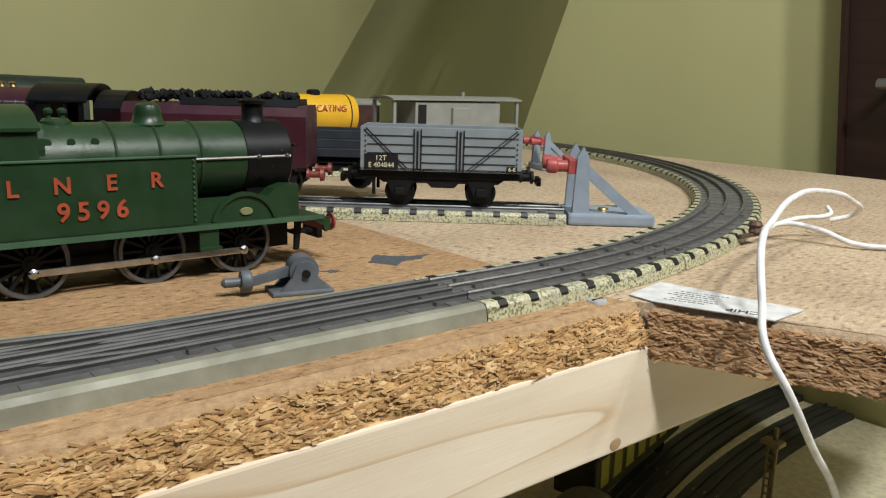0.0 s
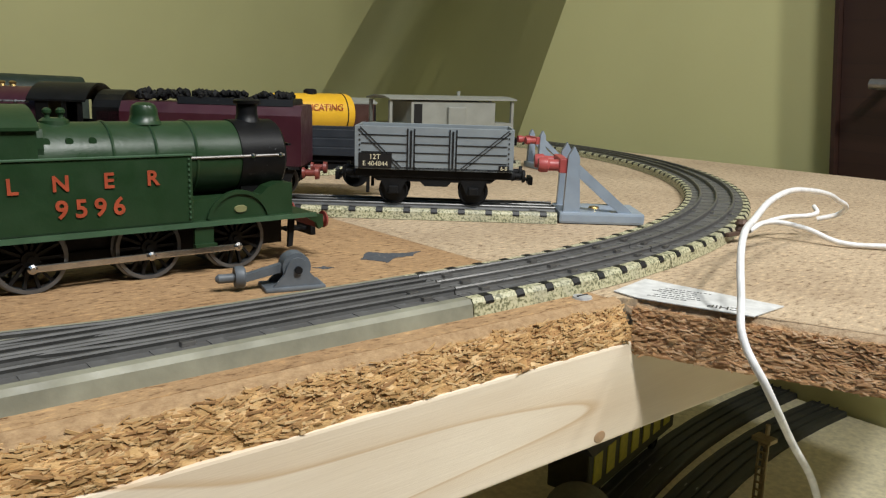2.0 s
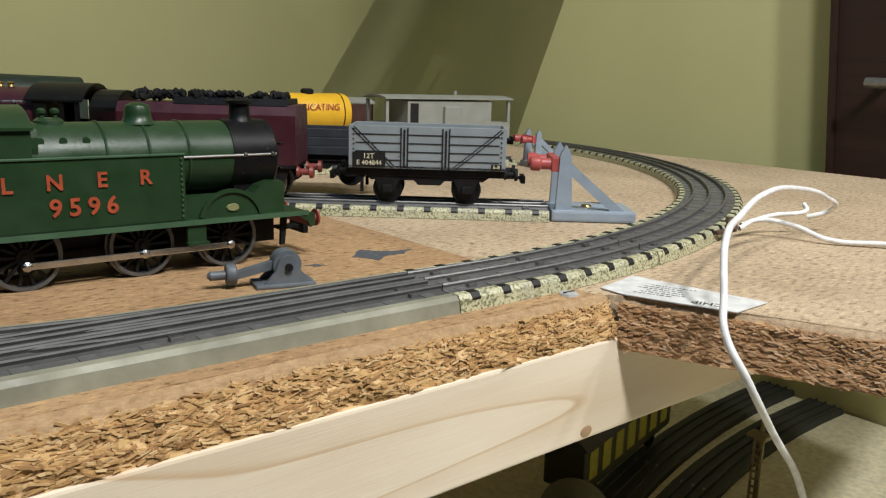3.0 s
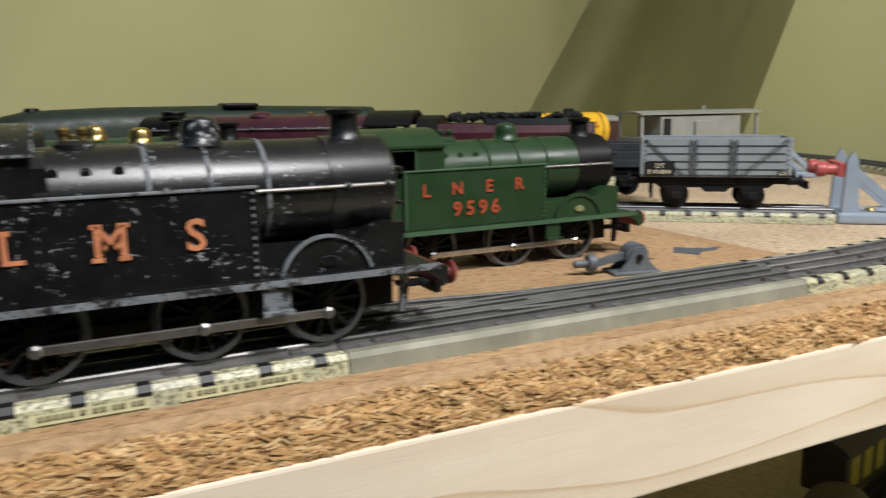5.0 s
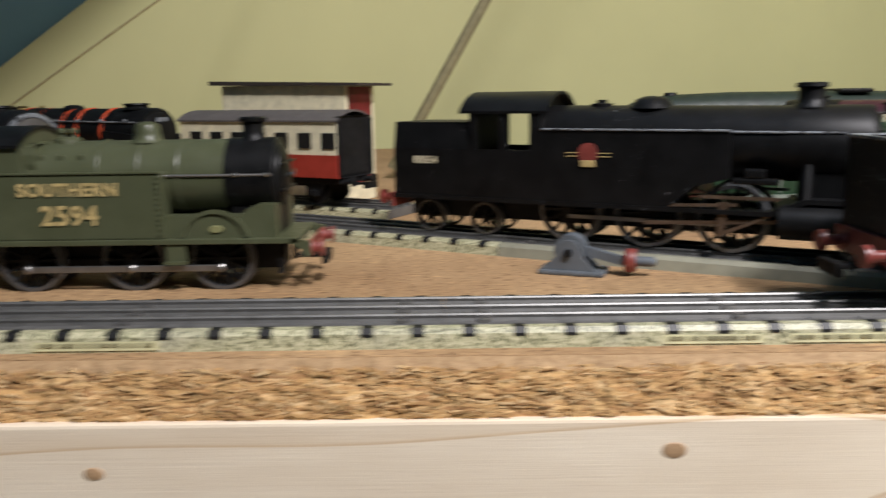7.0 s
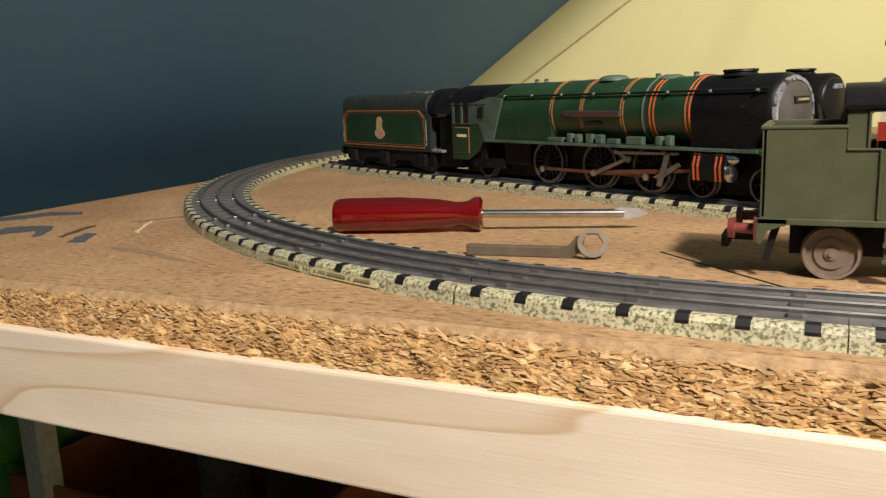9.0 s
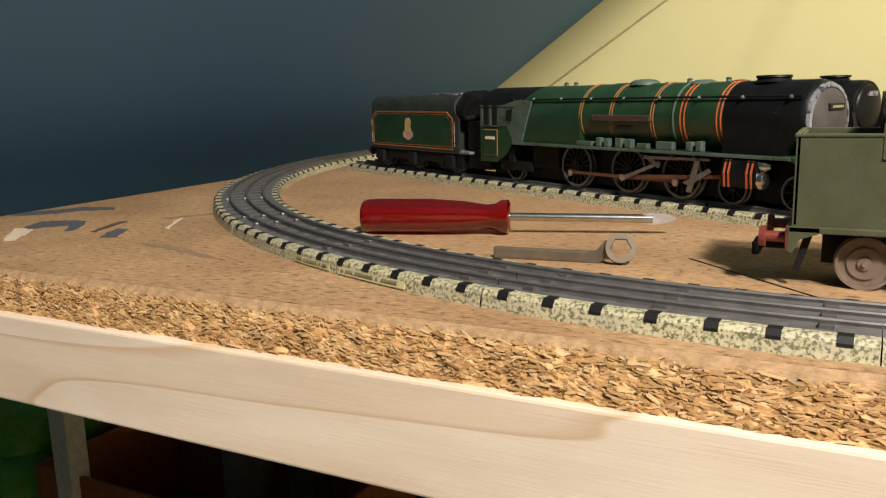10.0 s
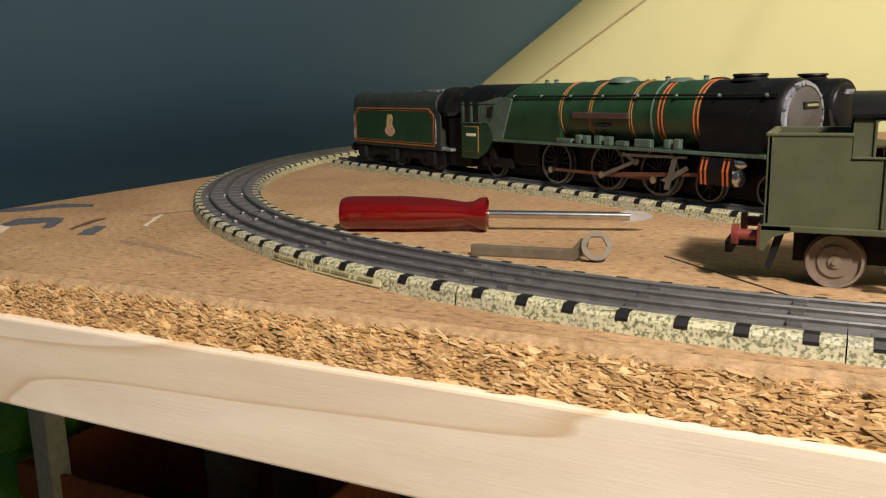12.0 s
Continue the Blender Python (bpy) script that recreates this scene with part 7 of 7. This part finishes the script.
def mark(points, material, label, z=0.00015, seed=0):
    """A smear of paint with a ragged outline."""
    bm, rnd, ring = bmesh.new(), random.Random(seed), []
    pts = [Vector((*p, 0)) for p in points]
    for a, b in zip(pts, pts[1:] + pts[:1]):
        for k in range(5):
            q = a.lerp(b, k / 5)
            ring.append((q.x + rnd.uniform(-1, 1) * 0.0006, q.y + rnd.uniform(-1, 1) * 0.0006))
    slab(bm, ring, 0.00002, z, "xy")
    ob = part("paint_mark", bm, material)
    return tagged(ob, label, "paint mark", "board marks")


mark([(-0.686, 0.080), (-0.684, 0.092), (-0.674, 0.104), (-0.671, 0.114), (-0.652, 0.117), (-0.645, 0.110), (-0.660, 0.103), (-0.664, 0.092), (-0.676, 0.080)], DARK_MARK, "long dark grey paint smear on the chipboard", seed=1)
mark([(-0.640, 0.057), (-0.648, 0.071), (-0.638, 0.078), (-0.628, 0.080), (-0.618, 0.070), (-0.609, 0.058), (-0.612, 0.056), (-0.620, 0.064), (-0.624, 0.068), (-0.630, 0.060), (-0.633, 0.054)], DARK_MARK, "hooked dark grey paint smear on the chipboard", seed=2)
mark([(-0.599, 0.0585), (-0.610, 0.083), (-0.6085, 0.086), (-0.606, 0.084), (-0.5965, 0.0590)], BROWN_MARK, "thin dark brown stroke on the chipboard", seed=3)
mark([(-0.583, 0.0505), (-0.589, 0.058), (-0.594, 0.0685), (-0.589, 0.0700), (-0.582, 0.060), (-0.576, 0.0525)], DARK_MARK, "short dark paint mark on the chipboard", seed=4)
mark([(-0.5745, 0.0762), (-0.592, 0.1040), (-0.5895, 0.1035), (-0.5705, 0.0745)], PALE_MARK, "pale scratch on the chipboard", seed=5)
mark([(-0.6172, 0.0311), (-0.641, 0.053), (-0.636, 0.056), (-0.630, 0.0545), (-0.622, 0.045), (-0.612, 0.033)], PALE_MARK, "pale scuff on the chipboard", seed=6)
mark([(-0.5572, 0.0472), (-0.545, 0.0480), (-0.530, 0.0440), (-0.500, 0.0330), (-0.512, 0.0345), (-0.532, 0.0405), (-0.550, 0.0440)], FAINT_MARK, "faint brown smear on the chipboard", seed=9)
mark([(-0.600, 0.098), (-0.585, 0.119), (-0.579, 0.118), (-0.592, 0.097)], FAINT_MARK, "faint brown smear on the chipboard", seed=10)
mark([(0.2380, 0.0740), (0.2470, 0.0825), (0.2500, 0.0780), (0.2560, 0.0745), (0.2640, 0.0735), (0.2560, 0.0690), (0.2490, 0.0695), (0.2430, 0.0640), (0.2420, 0.0690)], DARK_MARK, "dark grey stain on the chipboard", seed=7)
mark([(0.2180, 0.0710), (0.2220, 0.0715), (0.2240, 0.0680), (0.2210, 0.0670)], DARK_MARK, "small dark grey stain on the chipboard", seed=8)
bm = slab(bmesh.new(), [(-0.3571, 0.0881), (-0.3158, 0.0485), (-0.3152, 0.0488), (-0.3565, 0.0886)], 0.00002, 0.0002, "xy")
tagged(part("pencil_line", bm, INK), "thin dark pencil line on the chipboard", "line")

# ---- door and wall details ----
door = thing("door_1", Matrix(), "dark brown stained wooden door with a metal handle", "door", kind="structure")
BROWN = pine("dark_stained_wood", (0.024, 0.009, 0.005), (0.014, 0.005, 0.003))
part("door_leaf", slab(bmesh.new(), [(-0.62, -0.03), (0.154, -0.03), (0.260, TOP - 0.2), (-0.62, TOP - 0.2)], RIGHT - 0.035, RIGHT - 0.0005, "yz"), BROWN, door)
part("door_frame", slab(bmesh.new(), [(0.1545, -0.03), (0.158, -0.03), (0.267, TOP - 0.17), (0.2605, TOP - 0.2)], RIGHT - 0.042, RIGHT - 0.0006, "yz"), BROWN, door)
bm = rod(bmesh.new(), (RIGHT - 0.035, 0.125, 0.068), (RIGHT - 0.060, 0.125, 0.068), 0.004)
rod(bm, (RIGHT - 0.058, 0.130, 0.068), (RIGHT - 0.058, 0.060, 0.066), 0.004)
part("door_handle", bm, DULL_STEEL, door)
sa, sb = Vector((-0.636, 0.767, 0.0649)), Vector((-0.518, 0.799, 0.1506))
sd = (sb - sa).normalized()
bm = bmesh.new()
rod(bm, sa - sd * 0.15 - Vector((0, 0.001, 0)), sa + sd * 0.42 - Vector((0, 0.001, 0)), 0.0011, n=8)
tagged(part("trim_strip", bm, plain("tan_cable_trim", (0.40, 0.33, 0.17), 0.6)), "thin painted cable clipped up the wall", "trim", kind="structure")
# Rod added in place of a dark, slanting shadow streak.
ca, cb = Vector((-0.1535, 0.40, 0.0593)), Vector((-0.1130, 0.40, 0.129))
cd = (cb - ca).normalized()
bm = bmesh.new()
rod(bm, ca - cd * 0.06, ca + cd * 1.42, 0.0038, n=12)
tagged(part("shadow_streak_rod", bm, plain("shadow_streak_olive", (0.20, 0.175, 0.09), 0.8)), "olive rod added in place of a dark shadow streak behind the engines", "cord")

# ---- the lower deck ----
low = tagged(part("lower_board", box(bmesh.new(), 0.15, RIGHT - 0.004, -0.5, 0.75, -0.235, -0.221), plain("cream_painted_board", (0.74, 0.68, 0.48), 0.7)), "cream painted lower baseboard under the layout", "board", kind="structure")


DECK_TRACK = plain("dusty_dark_track", (0.035, 0.036, 0.030), 0.6)


def low_track(cx, cy, r, a0, a1):
    t = track([p + Vector((0, 0, -0.221)) for p in curve_path(cx, cy, r, a0, a1)], grey=True, label="dark curved track on the lower board", marks=False, finish=DECK_TRACK)
    return t


low_track(0.7484, -0.7112, 0.8622, 87, 118)
low_track(0.7817, -0.7361, 0.9344, 89, 118)
sig = thing("ladder_post", pose(0.586, 0.100, -0.221), "tan signal post with a thin ladder on the lower board", "signal")
TAN = plain("tan_post_paint", (0.30, 0.23, 0.11), 0.6)
for y in (-0.0032, 0.0032):
    part("ladder_rail", box(bmesh.new(), -0.0008, 0.0008, y - 0.0006, y + 0.0006, 0.0, 0.047), TAN, sig)
for k in range(8):
    part("rung", box(bmesh.new(), -0.0006, 0.0006, -0.0032, 0.0032, 0.004 + k * 0.0056, 0.0052 + k * 0.0056), TAN, sig)
part("platform", box(bmesh.new(), -0.005, 0.005, -0.007, 0.007, 0.047, 0.050, 0.0005), TAN, sig)
part("lamp_post", rod(bmesh.new(), (0.003, 0, 0.0), (0.003, 0, 0.058), 0.0016), TAN, sig)
lc = thing("coach", pose(0.535, 0.1850, -0.2146, 0, 0, 14), "dark coach with yellow panels on the lower track", "coach")
part("body", box(bmesh.new(), -0.075, 0.075, -0.015, 0.015, 0.012, 0.045, 0.002), plain("dark_olive_coach", (0.05, 0.05, 0.025), 0.5), lc)
for k in range(7):
    part("window_panel", box(bmesh.new(), -0.068 + k * 0.020, -0.056 + k * 0.020, -0.0156, -0.0148, 0.020, 0.040), plain("yellow_panel", (0.45, 0.40, 0.05), 0.5), lc, "yellow side panel")
part("roof", slab(bmesh.new(), arc(0, 0.028, 0.0235, 40, 140, 10), -0.076, 0.076, "yz"), plain("dark_grey_roof", (0.06, 0.06, 0.055), 0.6), lc, smooth=True)
wheels(lc, (-0.05, 0.05), 0.0066, 0.0085, 0, MATT_BLACK)
tun = thing("pipe_roll", pose(0.395, 0.105, -0.221, 0, 0, 35), "dull green-grey cardboard roll on the lower board", "roll")
part("tube", turned(bmesh.new(), [(0.020, -0.06), (0.022, -0.058), (0.022, 0.06), (0.018, 0.06), (0.018, 0.02)], (0, 0, 0.022), "X", 24), plain("grey_green_card", (0.13, 0.135, 0.095), 0.7), tun, smooth=True)

# ---- shelf under the other end ----
shelf = tagged(part("shelf_board", box(bmesh.new(), -1.05, -0.35, 0.10, 0.55, -0.285, -0.270), plain("dark_shelf", (0.06, 0.035, 0.022), 0.6)), "dark shelf board under the layout", "shelf", kind="structure")
post = tagged(part("shelf_post", box(bmesh.new(), -0.776, -0.760, 0.150, 0.165, -0.270, -0.0425, 0.001), plain("scuffed_white_paint", (0.68, 0.67, 0.64), 0.7)), "scuffed white painted post holding the layout", "post", kind="structure")
carton = thing("carton", pose(-0.735, 0.19, -0.270), "rust-brown cardboard carton on the shelf", "box")
RUST = plain("rust_card", (0.36, 0.11, 0.04), 0.75)
for x0, x1, y0, y1 in ((-0.07, 0.16, -0.034, -0.031), (-0.07, 0.16, 0.091, 0.094), (-0.07, -0.067, -0.031, 0.091), (0.157, 0.16, -0.031, 0.091)):
    part("carton_side", box(bmesh.new(), x0, x1, y0, y1, 0, 0.078, 0.0006), RUST, carton)
for k, (x, y, r, h, c) in enumerate(((-0.715, 0.27, 0.020, 0.13, (0.33, 0.31, 0.27)), (-0.665, 0.29, 0.022, 0.12, (0.26, 0.22, 0.17)), (-0.61, 0.30, 0.018, 0.12, (0.22, 0.21, 0.19)))):
    jar = thing("paint_jar", pose(x, y, -0.270), "small dusty jar standing in the carton", "jar", "jars on the shelf")
    part("body", turned(bmesh.new(), [(r * 0.95, 0), (r, 0.003), (r, h * 0.8), (r * 0.8, h * 0.9), (r * 0.8, h * 0.92)], (0, 0, 0), "Z", 20), plain("jar_body", c, 0.4), jar, smooth=True)
    part("lid", turned(bmesh.new(), [(r * 0.86, h * 0.92), (r * 0.86, h), (r * 0.8, h + 0.001)], (0, 0, 0), "Z", 20), plain("jar_lid", tuple(v * 1.4 for v in c), 0.5), jar, smooth=True)
GREEN_BAG = plain("bright_green_plastic", (0.06, 0.26, 0.03), 0.35)
for k, (x, y, z, rx, rz) in enumerate(((-0.865, 0.16, -0.235, 0.075, 0.052), (-0.90, 0.19, -0.175, 0.085, 0.045))):
    bm = bmesh.new()
    bmesh.ops.create_icosphere(bm, subdivisions=4, radius=1)
    for v in bm.verts:
        w = 1 + 0.18 * noise.noise(v.co * 1.6 + Vector((k * 9, 0, 0))) + 0.06 * noise.noise(v.co * 6)
        v.co = Vector((v.co.x * rx * w, v.co.y * 0.06 * w, max(v.co.z * rz * w, -rz * 0.7)))
    bag = part("plastic_bag", bm, GREEN_BAG, smooth=True)
    bag.matrix_world = pose(x, y, z, 0, 8, 0)
    tagged(bag, "crumpled bright green plastic bag on the shelf", "bag")
